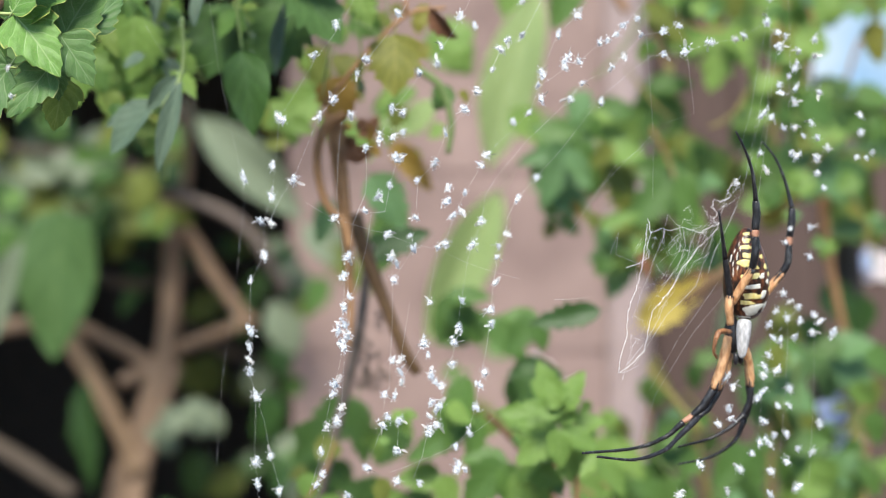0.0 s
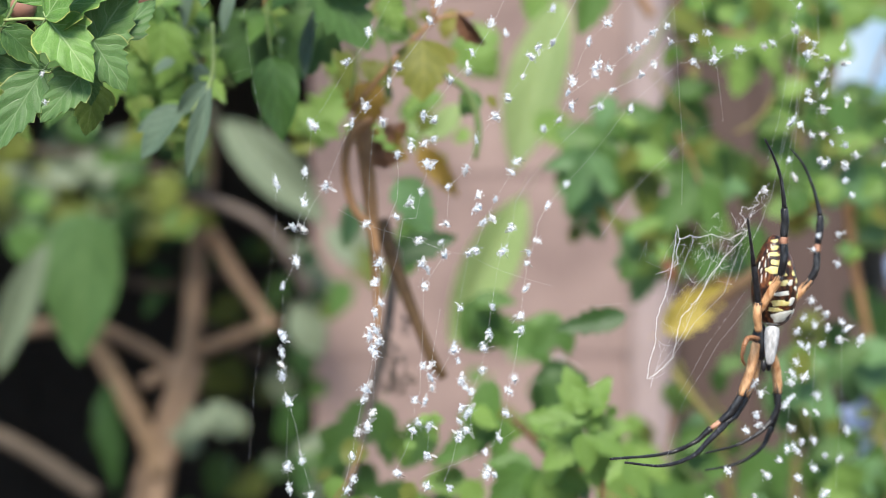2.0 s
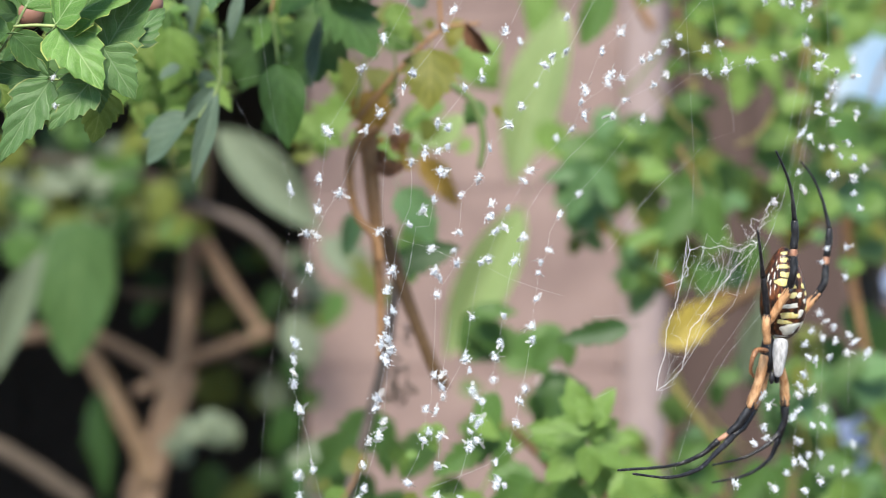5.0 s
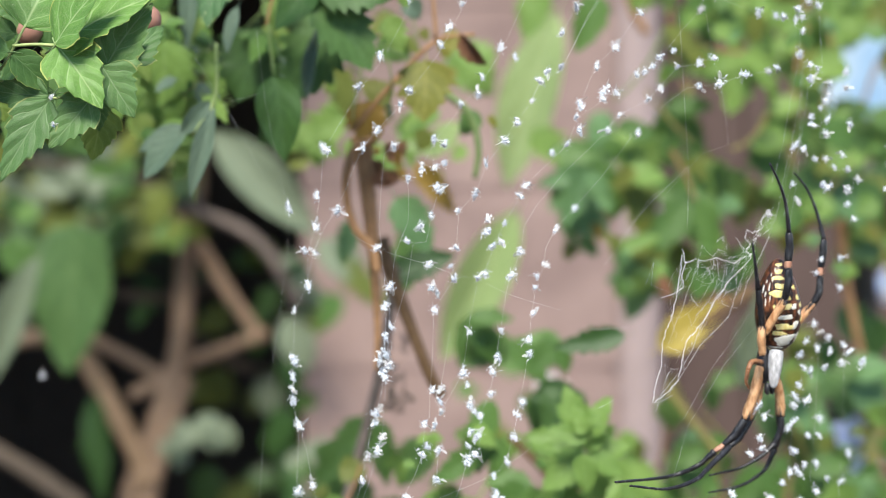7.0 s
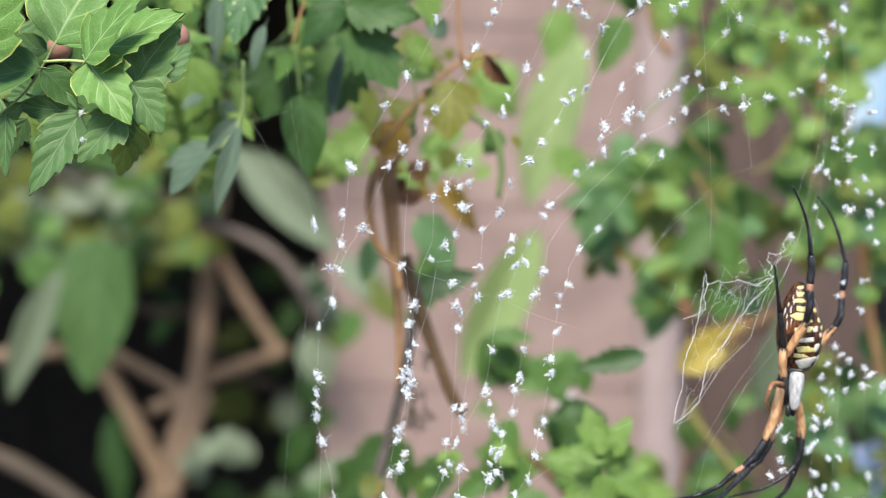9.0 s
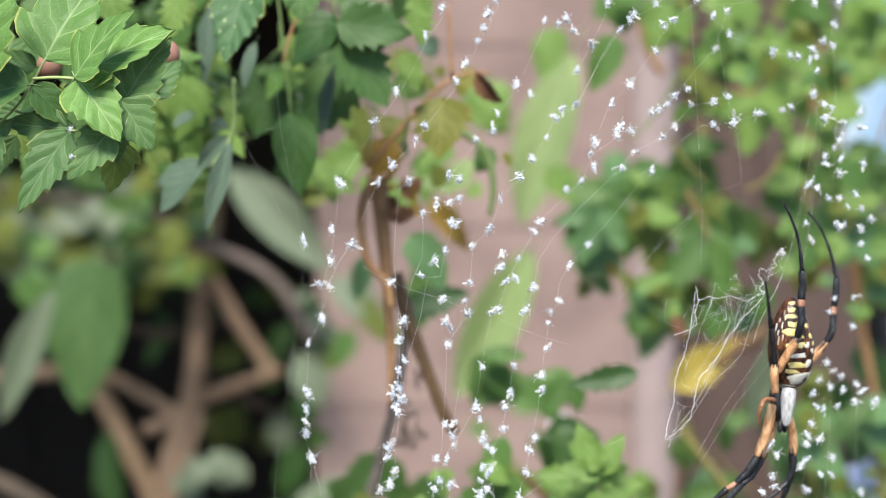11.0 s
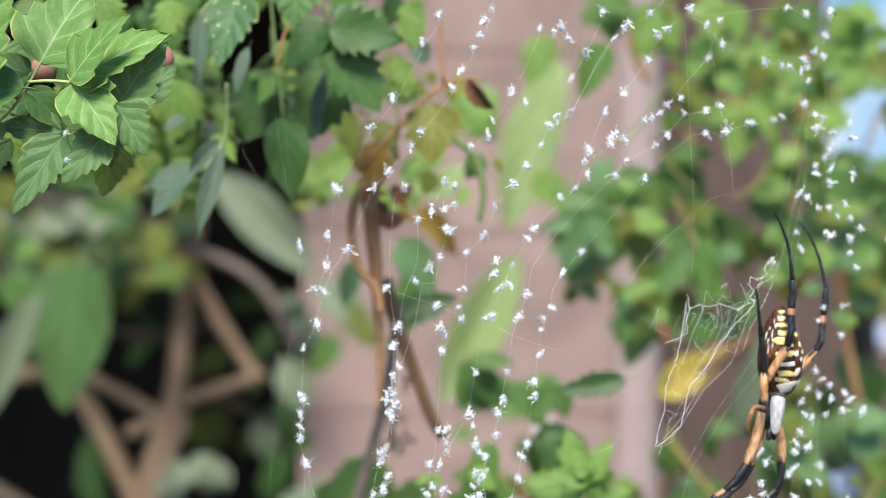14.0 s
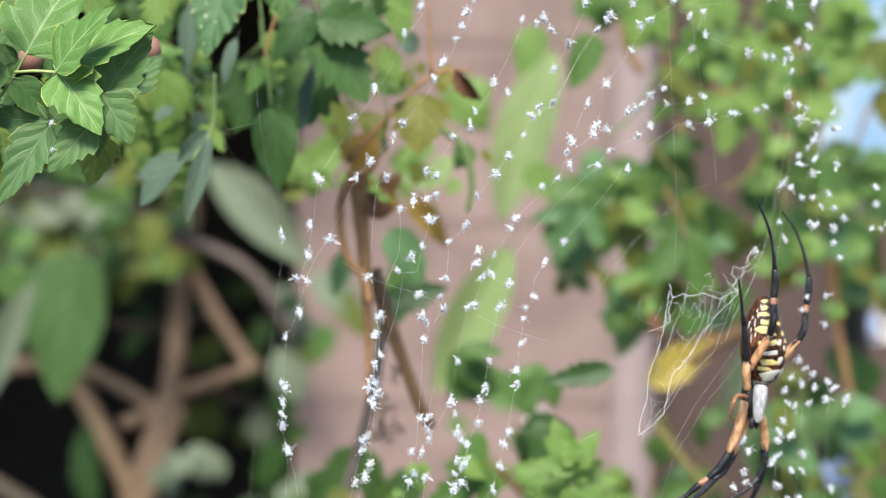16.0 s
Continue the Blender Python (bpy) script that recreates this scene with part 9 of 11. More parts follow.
leaf(shrub_thicket, "mid", (-232.0, 1241.4, 57.0), (-256.9, 1241.4, 36.7), 21.2, -3.62249)
leaf(shrub_thicket, "olive", (-355.1, 1372.4, -17.1), (-324.5, 1372.4, -26.6), 30.6, -29.356)
leaf(shrub_thicket, "paleg", (-228.9, 1357.5, 64.8), (-212.1, 1357.5, 52.4), 15.3, -27.6996)
leaf(shrub_thicket, "dark", (-293.1, 1395.8, 66.7), (-270.7, 1395.8, 52.3), 20.9, -4.05883)
leaf(shrub_thicket, "dark", (-408.4, 1448.8, 6.8), (-422.7, 1448.8, -20.5), 22.8, 24.6212)
leaf(shrub_thicket, "olive", (-257.0, 1387.6, -13.8), (-272.0, 1387.6, -33.5), 20.8, -30.0974)
leaf(shrub_thicket, "olive", (-406.1, 1412.8, 35.9), (-395.4, 1412.8, 1.3), 26.3, -30.8536)
leaf(shrub_thicket, "dark", (-364.5, 1298.8, 30.2), (-381.4, 1298.8, 15.2), 16.9, -17.1573)
leaf(shrub_thicket, "olive", (-420.6, 1449.4, 11.4), (-431.2, 1449.4, -23.4), 24.4, 22.4815)
leaf(shrub_thicket, "paleg", (-335.1, 1371.0, 69.2), (-307.2, 1371.0, 51.2), 22.3, 19.6045)
leaf(shrub_thicket, "olive", (-355.8, 1321.6, 66.5), (-365.3, 1321.6, 47.5), 16.3, 30.471)
leaf(shrub_thicket, "mid", (-413.7, 1405.3, 33.8), (-401.2, 1405.3, 4.7), 28.2, 8.9493)
leaf(shrub_thicket, "mid", (-339.8, 1391.9, -20.7), (-361.0, 1391.9, -36.9), 20.4, 31.9565)
leaf(shrub_thicket, "paleg", (-101.8, 1228.8, -30.7), (-100.0, 1228.8, -53.2), 17.8, 34.8378)
leaf(shrub_thicket, "paleg", (-96.7, 1212.1, -181.3), (-84.0, 1212.1, -190.7), 11.7, -30.7797)
leaf(shrub_thicket, "mid", (-94.5, 1182.8, -114.7), (-107.2, 1182.8, -127.8), 14.2, -12.4217)
leaf(shrub_thicket, "paleg", (-98.7, 1193.0, -29.3), (-108.0, 1193.0, -40.7), 12.6, 9.87267)
leaf(shrub_thicket, "olive", (-95.2, 1212.7, -57.9), (-97.7, 1212.7, -78.4), 16.1, 21.921)
leaf(shrub_thicket, "paleg", (-106.4, 1205.3, -41.0), (-88.8, 1205.3, -47.3), 12.3, -19.9018)
leaf(shrub_thicket, "paleg", (-110.6, 1238.6, -16.3), (-123.2, 1238.6, -23.9), 13.0, -25.8455)
leaf(shrub_thicket, "paleg", (-117.1, 1208.0, -166.0), (-101.7, 1208.0, -169.5), 15.5, -2.33401)
leaf(shrub_thicket, "mid", (-106.3, 1197.9, -168.7), (-91.5, 1197.9, -178.2), 17.3, -8.71453)
leaf(shrub_thicket, "dark", (-96.3, 1222.6, -41.4), (-92.1, 1222.6, -57.9), 14.1, -14.7414)
leaf(shrub_thicket, "paleg", (-104.9, 1231.6, -193.9), (-103.0, 1231.6, -217.4), 21.1, -5.49655)
leaf(shrub_thicket, "paleg", (-104.4, 1180.7, -154.1), (-83.7, 1180.7, -162.5), 18.3, -2.95738)
leaf(shrub_thicket, "dark", (-107.5, 1211.3, -52.1), (-95.2, 1211.3, -59.6), 13.3, 4.53231)
leaf(shrub_thicket, "dark", (-101.3, 1212.2, -22.2), (-114.7, 1212.2, -37.3), 18.2, -7.45448)
leaf(shrub_thicket, "paleg", (-96.4, 1183.4, -153.6), (-77.9, 1183.4, -160.0), 19.1, -12.1265)
leaf(shrub_thicket, "dark", (-172.5, 1506.0, -70.4), (-172.7, 1506.0, -113.2), 29.0)
leaf(shrub_thicket, "olive", (-176.1, 1523.4, -235.1), (-215.1, 1523.4, -254.7), 32.2)
leaf(shrub_thicket, "dark", (-148.6, 1475.0, -48.7), (-170.6, 1475.0, -78.2), 22.5)
leaf(shrub_thicket, "dark", (-200.2, 1553.6, -18.8), (-178.2, 1553.6, -38.2), 14.8)
leaf(shrub_thicket, "dark", (-319.8, 1741.7, -44.2), (-295.0, 1741.7, -82.6), 29.7)
leaf(shrub_thicket, "dark", (-341.6, 1833.8, 0.8), (-311.2, 1833.8, -31.8), 29.8)
leaf(shrub_thicket, "olive", (-205.4, 1604.5, -76.7), (-243.2, 1604.5, -93.8), 31.7)
leaf(shrub_thicket, "mid", (-259.3, 1446.0, -61.1), (-274.8, 1446.0, -82.7), 16.1)
leaf(shrub_thicket, "olive", (-200.4, 1788.8, -170.5), (-213.9, 1788.8, -198.5), 24.3)
leaf(shrub_thicket, "olive", (-270.8, 1739.6, -154.2), (-234.1, 1739.6, -182.5), 36.8)
leaf(shrub_thicket, "dark", (-121.2, 1465.7, -187.2), (-135.2, 1465.7, -219.0), 26.3)
leaf(shrub_thicket, "dark", (-229.7, 1613.0, -227.3), (-239.9, 1613.0, -275.6), 34.7)
leaf(shrub_thicket, "dark", (-281.0, 1698.3, -35.4), (-236.8, 1698.3, -50.8), 27.4)
leaf(shrub_thicket, "olive", (-181.0, 1827.9, -19.0), (-235.4, 1827.9, -37.9), 37.3)
leaf(shrub_thicket, "dark", (-186.7, 1745.1, -253.0), (-218.6, 1745.1, -266.3), 24.6)
leaf(shrub_thicket, "paleg", (-159.0, 1446.9, -123.9), (-148.9, 1446.9, -164.8), 26.9)
leaf(shrub_thicket, "olive", (-258.8, 1870.0, -152.5), (-242.3, 1870.0, -200.1), 33.6)
leaf(shrub_thicket, "dark", (-151.0, 1467.0, -186.6), (-134.0, 1467.0, -210.8), 23.2)
leaf(shrub_thicket, "mid", (-393.9, 1432.7, -98.1), (-389.8, 1432.7, -124.5), 15.6)
stem(shrub_thicket, "bark3", [(-326.5, 1516.4, -43.1), (-269.7, 1516.4, -59.2), (-202.2, 1516.4, -44.4)], 5.0, 6.0, "limb")
stem(shrub_thicket, "bark3", [(-240.1, 1556.7, -93.1), (-192.7, 1556.7, -125.5), (-139.6, 1556.7, -136.7)], 4.0, 4.8, "limb")
leaf(shrub_thicket, "paleg", (-172.7, 1170.0, -147.9), (-185.7, 1170.0, -135.0), 14.6)
leaf(shrub_thicket, "paleg", (-156.9, 1170.0, -146.7), (-159.0, 1170.0, -130.2), 13.3)
leaf(shrub_thicket, "paleg", (-157.7, 1170.0, -145.4), (-171.2, 1170.0, -149.0), 11.2)
leaf(shrub_thicket, "paleg", (-193.1, 1170.0, -152.5), (-179.0, 1170.0, -141.5), 14.3)
leaf(shrub_thicket, "paleg", (-157.0, 1170.0, -153.7), (-151.1, 1170.0, -137.8), 13.5)

BERRY = berry_material()
part("berry", ellipsoid(at_mm((-55.6, 290.0, 40.0)), 0.00238, 0.00238, 0.00250, None, 24, 16), BERRY, peppervine_spray, "unripe pinkish berry")
part("berry", ellipsoid(at_mm((-76.6, 290.0, 38.3)), 0.00258, 0.00258, 0.00271, None, 24, 16), BERRY, peppervine_spray, "unripe pinkish berry")


def flower(name, place, radius, material, label):
    """Five rounded petals on a short tube."""
    rnd = random.Random(repr(place))
    c = at_mm(place)
    ob = thing(name, c, label, "flower")
    lean = Euler((rnd.uniform(0.9, 1.6), rnd.uniform(-0.4, 0.4), rnd.uniform(-0.4, 0.4))).to_matrix()
    for k in range(5):
        a = 2 * math.pi * k / 5
        bm = bmesh.new()
        bmesh.ops.create_uvsphere(bm, u_segments=12, v_segments=6, radius=1.0)
        turn = Euler((0, 0, a)).to_matrix()
        for v in bm.verts:
            p = Vector((v.co.x * 0.5 + 0.55, v.co.y * 0.42, v.co.z * 0.04 + 0.12 * (v.co.x + 0.5) ** 2)) * radius / 1000
            v.co = c + lean @ (turn @ p)
        part("petal", bm, material, ob)
    part("flower_tube", tube([c, c + lean @ Vector((0, 0, -radius * 1.4 / 1000))], radius * 0.1 / 1000, radius * 0.06 / 1000, 8), STEM["gstem"], ob)


flower("flower", (170.1, 700.0, -85.1), 7.4, PETAL, "pale blue flower among the creeper leaves")
flower("flower", (173.5, 690.0, -96.9), 6.4, PETAL, "pale blue flower among the creeper leaves")
flower("flower", (202.4, 770.0, -23.8), 5.2, PETAL, "pale blue flower among the creeper leaves")
flower("flower", (42.8, 700.0, -66.7), 7.6, PETAL_W, "white flower behind the leafy seedling")
flower("flower", (208.5, 780.0, -26.4), 9.9, PETAL_W, "pale pinkish white flower among the leaves")


# ---- the orb web
SLANT = math.atan(0.55)
HUB = (54.0, 286.6)


def on_web(s, h, off=0.0):
    """A place on the sheet of the web: s along it and h up, in millimetres."""
    return at_mm((HUB[0] + s * math.cos(SLANT) + off * math.sin(SLANT), HUB[1] + s * math.sin(SLANT) - off * math.cos(SLANT), h))


orb_web = thing("orb_web", on_web(0, -20), "fine white orb web with zigzag silk band and trapped whiteflies", "spider web")


def strand(*nodes, r=0.012):
    rnd = random.Random(repr(nodes))
    points = [on_web(s, h) for s, h in nodes]
    line = []
    for a, b in zip(points, points[1:]):
        for k in range(5):
            p = a.lerp(b, k / 5)
            p.z -= 0.012 * (b - a).length * 4 * (k / 5) * (1 - k / 5)
            if r > 0.026:
                p += Vector([rnd.uniform(-0.00013, 0.00013) for _ in range(3)])
            line.append(p)
    line.append(points[-1])
    bm = tube(line, 0.8 * r / 1000, 0.8 * r / 1000, 5)
    if 0.0095 < r < 0.0125:  # sticky beads
        for a, b in zip(line, line[1:]):
            for k in range(3):
                if rnd.random() < 0.9:
                    bmesh.ops.create_icosphere(bm, subdivisions=1, radius=rnd.uniform(0.024, 0.046) / 1000, matrix=Matrix.Translation(a.lerp(b, rnd.random())))
    if r > 0.02:  # knots
        for p in line:
            if rnd.random() < 0.3:
                bmesh.ops.create_icosphere(bm, subdivisions=1, radius=rnd.uniform(1.2, 2.6) * r / 1000, matrix=Matrix.Translation(p))
    return part("strand" if r <= 0.026 else "silk_band", bm, SILK if r > 0.026 else SILK_FINE, orb_web)


strand((-86.5, 14.8), (-87.2, 7.6), (-88.1, 3.1), (-89.2, -0.6), (-89.4, -5.5), (-91.4, -9.1), (-91.8, -16.5), (-92.0, -22.5), (-90.9, -26.3), (-91.3, -34.3), (-90.9, -39.3), (-90.6, -43.4), r=0.010)
strand((-90.9, -26.3), (-89.7, -30.0), (-88.7, -35.2), (-87.2, -40.7), r=0.010)
strand((-86.5, 14.8), (-80.2, 24.2), (-76.4, 28.8), (-71.3, 37.8), (-68.2, 42.1), r=0.010)
strand((-89.4, -5.5), (-88.3, -0.4), (-86.5, 3.1), (-84.5, 5.6), (-80.2, 15.0), (-77.7, 17.8), (-73.2, 22.0), (-71.7, 24.2), (-66.1, 30.8), (-64.5, 33.8), (-61.2, 39.4), (-58.8, 43.6), r=0.010)
strand((-74.8, 15.5), (-76.4, 14.2), (-77.0, 8.6), (-77.3, 3.4), (-76.7, -3.4), (-75.9, -5.9), (-76.3, -10.4), (-76.4, -13.7), (-76.6, -19.6), (-77.5, -23.2), (-78.7, -26.7), (-79.7, -30.8), (-80.6, -35.2), (-82.6, -41.7), r=0.010)
strand((-72.4, 10.6), (-72.2, 7.7), (-72.4, 3.8), (-73.6, 1.3), (-74.6, -0.9), (-75.6, -6.9), (-75.7, -12.0), (-76.3, -18.1), (-76.4, -20.7), (-77.1, -28.8), (-78.0, -30.8), (-79.2, -35.1), (-81.7, -40.8), r=0.010)
strand((-66.9, 9.0), (-68.3, 4.9), (-69.2, 0.8), (-71.5, 0.6), (-72.6, -5.2), (-73.8, -8.7), (-75.0, -12.1), (-75.7, -17.2), r=0.010)
strand((-70.2, 11.9), (-67.5, 16.5), (-62.8, 21.8), (-59.3, 25.6), (-55.4, 30.9), (-50.1, 41.1), r=0.010)
strand((-68.0, -9.7), (-68.3, -17.6), (-68.7, -22.0), (-68.9, -26.3), (-69.7, -27.4), (-70.2, -32.0), (-71.4, -34.9), (-73.5, -38.3), r=0.010)
strand((-65.2, -13.4), (-66.9, -22.0), (-67.3, -23.9), (-66.9, -25.6), r=0.010)
strand((-65.0, -4.1), (-64.4, -5.0), (-68.0, -9.7), r=0.010)
strand((-67.3, -31.5), (-67.6, -34.4), (-67.7, -36.2), r=0.010)
strand((-63.9, -0.2), (-63.4, 5.6), (-60.4, 8.2), (-58.3, 13.0), (-55.0, 16.7), (-53.0, 19.6), (-50.2, 22.6), (-48.2, 26.3), (-44.2, 28.3), (-39.0, 37.3), (-35.6, 42.1), r=0.010)
strand((-57.0, 0.2), (-55.1, 3.6), (-52.0, 8.0), (-51.4, 9.6), (-46.8, 13.2), (-43.0, 16.4), (-41.1, 20.7), (-34.0, 25.0), r=0.010)
strand((-82.3, 2.2), (-77.9, -0.1), (-68.7, -2.7), (-65.0, -4.1), (-59.6, -5.3), (-54.9, -7.5), (-44.8, -10.4), r=0.010)
strand((-62.9, -19.7), (-61.4, -10.8), (-60.1, -5.5), (-58.9, -4.4), (-57.0, 0.2), r=0.010)
strand((-66.9, -25.6), (-62.9, -19.7), r=0.010)
strand((-54.9, -7.5), (-54.0, -4.6), (-52.1, -1.0), (-51.4, 3.2), (-49.0, 6.5), (-43.6, 11.9), (-35.4, 18.7), (-33.0, 21.8), r=0.010)
strand((-54.9, -7.5), (-56.0, -13.4), (-56.8, -17.7), (-58.0, -23.2), (-59.8, -26.6), (-60.1, -32.2), r=0.010)
strand((-47.4, -0.4), (-47.7, -3.1), (-49.3, -6.7), (-50.1, -10.8), (-50.7, -15.1), (-51.4, -20.2), (-52.5, -25.1), (-52.9, -26.9), (-53.8, -30.4), (-55.2, -34.2), (-57.6, -36.2), r=0.010)
strand((-50.3, -32.3), (-57.6, -36.2), (-64.0, -38.1), (-69.0, -39.4), r=0.010)
strand((-47.4, -0.4), (-45.6, 2.5), (-42.0, 6.0), (-37.0, 10.6), (-29.8, 18.5), r=0.010)
strand((-60.5, -29.7), (-62.3, -33.4), (-63.4, -37.3), (-65.0, -40.7), r=0.010)
strand((-38.8, -13.9), (-31.5, -13.7), r=0.010)
strand((-38.3, -27.1), (-34.4, -25.7), r=0.010)
strand((-32.0, 17.3), (-23.0, 23.7), (-18.8, 26.4), (-16.1, 26.6), (-11.7, 27.4), (-6.7, 29.0), (-0.7, 30.0), (5.7, 32.9), r=0.010)
strand((-35.2, 18.7), (-33.0, 21.4), (-27.1, 24.0), (-24.8, 26.0), (-20.9, 29.7), (-16.6, 30.5), (-13.6, 31.6), r=0.010)
strand((-35.8, 25.1), (-33.5, 24.9), (-29.0, 28.2), (-26.0, 29.7), (-24.0, 31.6), (-20.1, 35.7), (-16.2, 39.6), (-13.2, 46.4), r=0.010)
strand((-41.1, 20.9), (-40.3, 23.4), (-37.6, 29.1), (-33.6, 32.5), (-28.8, 38.4), (-26.1, 43.5), (-20.8, 46.7), (-15.9, 45.3), (-13.2, 42.2), (-3.6, 39.9), (2.4, 39.5), (6.2, 37.1), (5.7, 32.9), r=0.010)
strand((-50.0, 23.1), (-48.3, 26.2), (-44.0, 28.8), (-39.3, 36.4), (-35.6, 41.4), (-33.4, 43.4), (-28.2, 46.2), (-24.4, 49.8), r=0.010)
strand((-44.0, 34.3), (-41.3, 38.6), (-38.3, 44.0), r=0.010)
strand((-15.9, 47.1), (-4.7, 49.1), (1.1, 49.8), (6.3, 49.2), (11.4, 49.8), r=0.010)
strand((-21.1, 46.8), (-20.1, 33.9), (-18.6, 12.3), (-19.0, 2.3), r=0.010)
strand((-15.9, 45.3), (-13.3, 31.3), (-11.4, 26.6), (-10.1, 16.9), r=0.010)
strand((5.8, 32.4), (3.8, 25.3), (2.0, 17.3), (-0.6, 10.3), r=0.010)
strand((6.5, 32.4), (5.8, 24.4), (2.7, 13.4), (0.1, 3.4), r=0.010)
strand((8.4, 30.5), (6.5, 20.4), (5.2, 11.4), (3.4, 2.4), r=0.010)
strand((10.1, 45.7), (11.1, 30.7), (10.5, 17.5), r=0.010)
strand((-19.1, 12.9), (-26.2, 7.2), (-29.3, 4.4), (-36.0, -3.4), r=0.010)
strand((-27.7, -6.7), (-26.0, -3.1), (-26.6, -6.8), (-20.9, -8.8), r=0.010)
strand((-3.1, -13.2), (-11.1, -20.7), (-19.0, -30.7), (-22.5, -40.0), r=0.010)
strand((-5.5, -12.1), (-14.1, -21.5), (-20.1, -29.8), r=0.010)
strand((4.1, 16.2), (1.5, 7.3), (-3.0, -2.4), r=0.010)
strand((6.8, 31.1), (5.7, 17.3), (2.1, 4.4), r=0.010)
strand((10.0, -18.6), (9.2, -30.5), (7.8, -42.5), r=0.010)
strand((15.9, -18.9), (15.6, -32.9), (14.2, -49.0), r=0.010)
strand((11.9, -17.6), (6.1, -22.5), (4.1, -31.3), (2.7, -40.0), r=0.010)
strand((-2.1, 4.8), (-3.2, 3.7), (-2.6, 2.7), (-4.5, 1.7), (-6.1, 2.1), (-6.6, 0.8), (-5.2, -0.2), (-6.4, -1.4), (-5.2, -2.1), (-7.4, -2.7), (-8.9, -3.5), (-10.7, -3.1), (-12.8, -2.4), (-15.0, -3.0), (-17.2, -2.7), (-19.5, -3.2), r=0.048)
strand((-20.0, -0.8), (-19.5, -3.2), (-20.1, -5.5), (-19.8, -7.5), (-22.2, -8.5), (-24.5, -9.1), r=0.048)
strand((-20.1, -2.0), (-20.4, -4.6), (-21.3, -8.4), (-22.1, -11.6), (-23.4, -14.5), (-24.4, -16.9), (-24.6, -20.6), (-26.0, -24.3), (-26.3, -26.5), r=0.048)
strand((-5.2, -2.4), (-6.7, -4.0), (-9.4, -5.9), (-12.5, -8.9), (-15.7, -13.1), (-17.7, -15.2), (-19.4, -16.5), (-20.4, -20.8), (-21.0, -23.2), (-23.5, -24.9), (-26.0, -26.5), r=0.048)
strand((-8.9, -3.5), (-10.1, -6.7), (-13.6, -10.6), (-16.3, -14.3), (-18.1, -18.0), (-20.5, -21.3), (-24.7, -25.3), r=0.026)
strand((-6.4, -4.0), (-9.0, -9.7), (-10.2, -12.6), (-16.4, -17.3), (-23.2, -25.5), r=0.026)
strand((-26.3, -26.5), (-24.9, -26.5), (-22.3, -25.5), r=0.026)
strand((-1.3, 0.9), (-2.4, -1.0), (-4.2, -3.9), (-6.2, -6.9), (-7.7, -10.7), r=0.026)
strand((-12.8, -2.4), (-12.3, -5.7), (-14.0, -9.5), (-17.5, -12.4), r=0.026)
strand((-10.7, -3.1), (-11.5, -6.7), (-12.6, -10.5), r=0.026)
strand((-92.5, 6.0), (-92.3, 2.0), (-93.4, -6.4), (-96.3, -24.5), (-97.3, -36.2), r=0.007)
strand((-92.5, 6.0), (-95.9, 21.8), (-97.1, 31.7), r=0.007)
strand((-10.1, 16.9), (-15.7, 15.3), (-24.0, 7.9), r=0.007)
strand((-18.6, 12.3), (-26.4, 8.0), (-33.4, 0.3), r=0.007)
strand((-96.6, 22.8), (-102.4, 21.2), (-106.9, 28.0), r=0.007)
strand((-102.4, 21.2), (-99.6, 16.8), (-96.0, 10.2), r=0.007)


def along(line, u):
    """The place at a share of a broken line."""
    k = min(int(u * (len(line) - 1)), len(line) - 2)
    f = u * (len(line) - 1) - k
    return tuple(a + (b - a) * f for a, b in zip(line[k], line[k + 1]))


def lattice(top, low, count, r, seed):
    """A fan of thin hanging threads between two lines on the sheet of the web, tied by short crosswise ones."""
    rnd = random.Random(seed)
    bm, fan = bmesh.new(), []
    for i in range(count):
        u = rnd.random()
        (s0, h0), (s1, h1) = along(top, u), along(low, min(1, max(0, u + rnd.gauss(0, 0.4))))
        share, out = rnd.uniform(0.2, 0.8), rnd.uniform(-0.8, 0.8)
        line = []
        for k in range(8):
            f = k / 7 * share
            sway = 0.5 * math.sin(3.1 * f) * rnd.uniform(0.6, 1.4) + rnd.uniform(-0.12, 0.12)
            line.append(on_web(s0 + (s1 - s0) * f - sway, h0 + (h1 - h0) * f - 0.5 * math.sin(3.1 * f), out))
        fan.append(line)
        w = r * rnd.choice((0.6, 0.8, 1.0, 1.5)) / 1000
        tube(spline(line, 3), w, w, 4, bm)
    for i in range(count * 6):  # ties and knots
        k = rnd.randrange(count - 1)
        a, b = rnd.choice(fan[k]), rnd.choice(fan[rnd.randrange(count)])
        if (a - b).length < 0.0045:
            tube([a, a.lerp(b, 0.5) + Vector((0, 0, -0.0001)), b], 0.6 * r / 1000, 0.6 * r / 1000, 4, bm)
        if rnd.random() < 0.5:
            bmesh.ops.create_icosphere(bm, subdivisions=1, radius=rnd.uniform(2, 6) * r / 1000, matrix=Matrix.Translation(a))
    return part("silk_lattice", bm, SILK, orb_web, "loose net of white silk threads")


lattice([(-1.9, 5.6), (-3.2, 3.4), (-5.8, 0.5), (-6.7, -1.9), (-10.7, -2.7), (-15.0, -2.8), (-19.5, -2.9), (-20.4, -0.8)], [(-5.8, -10.8), (-9.0, -12.6), (-12.6, -14.4), (-16.3, -17.2), (-21.1, -23.6), (-26.0, -26.4), (-24.8, -19.7), (-23.4, -13.1), (-24.8, -9.2)], 26, 0.0055, 5)


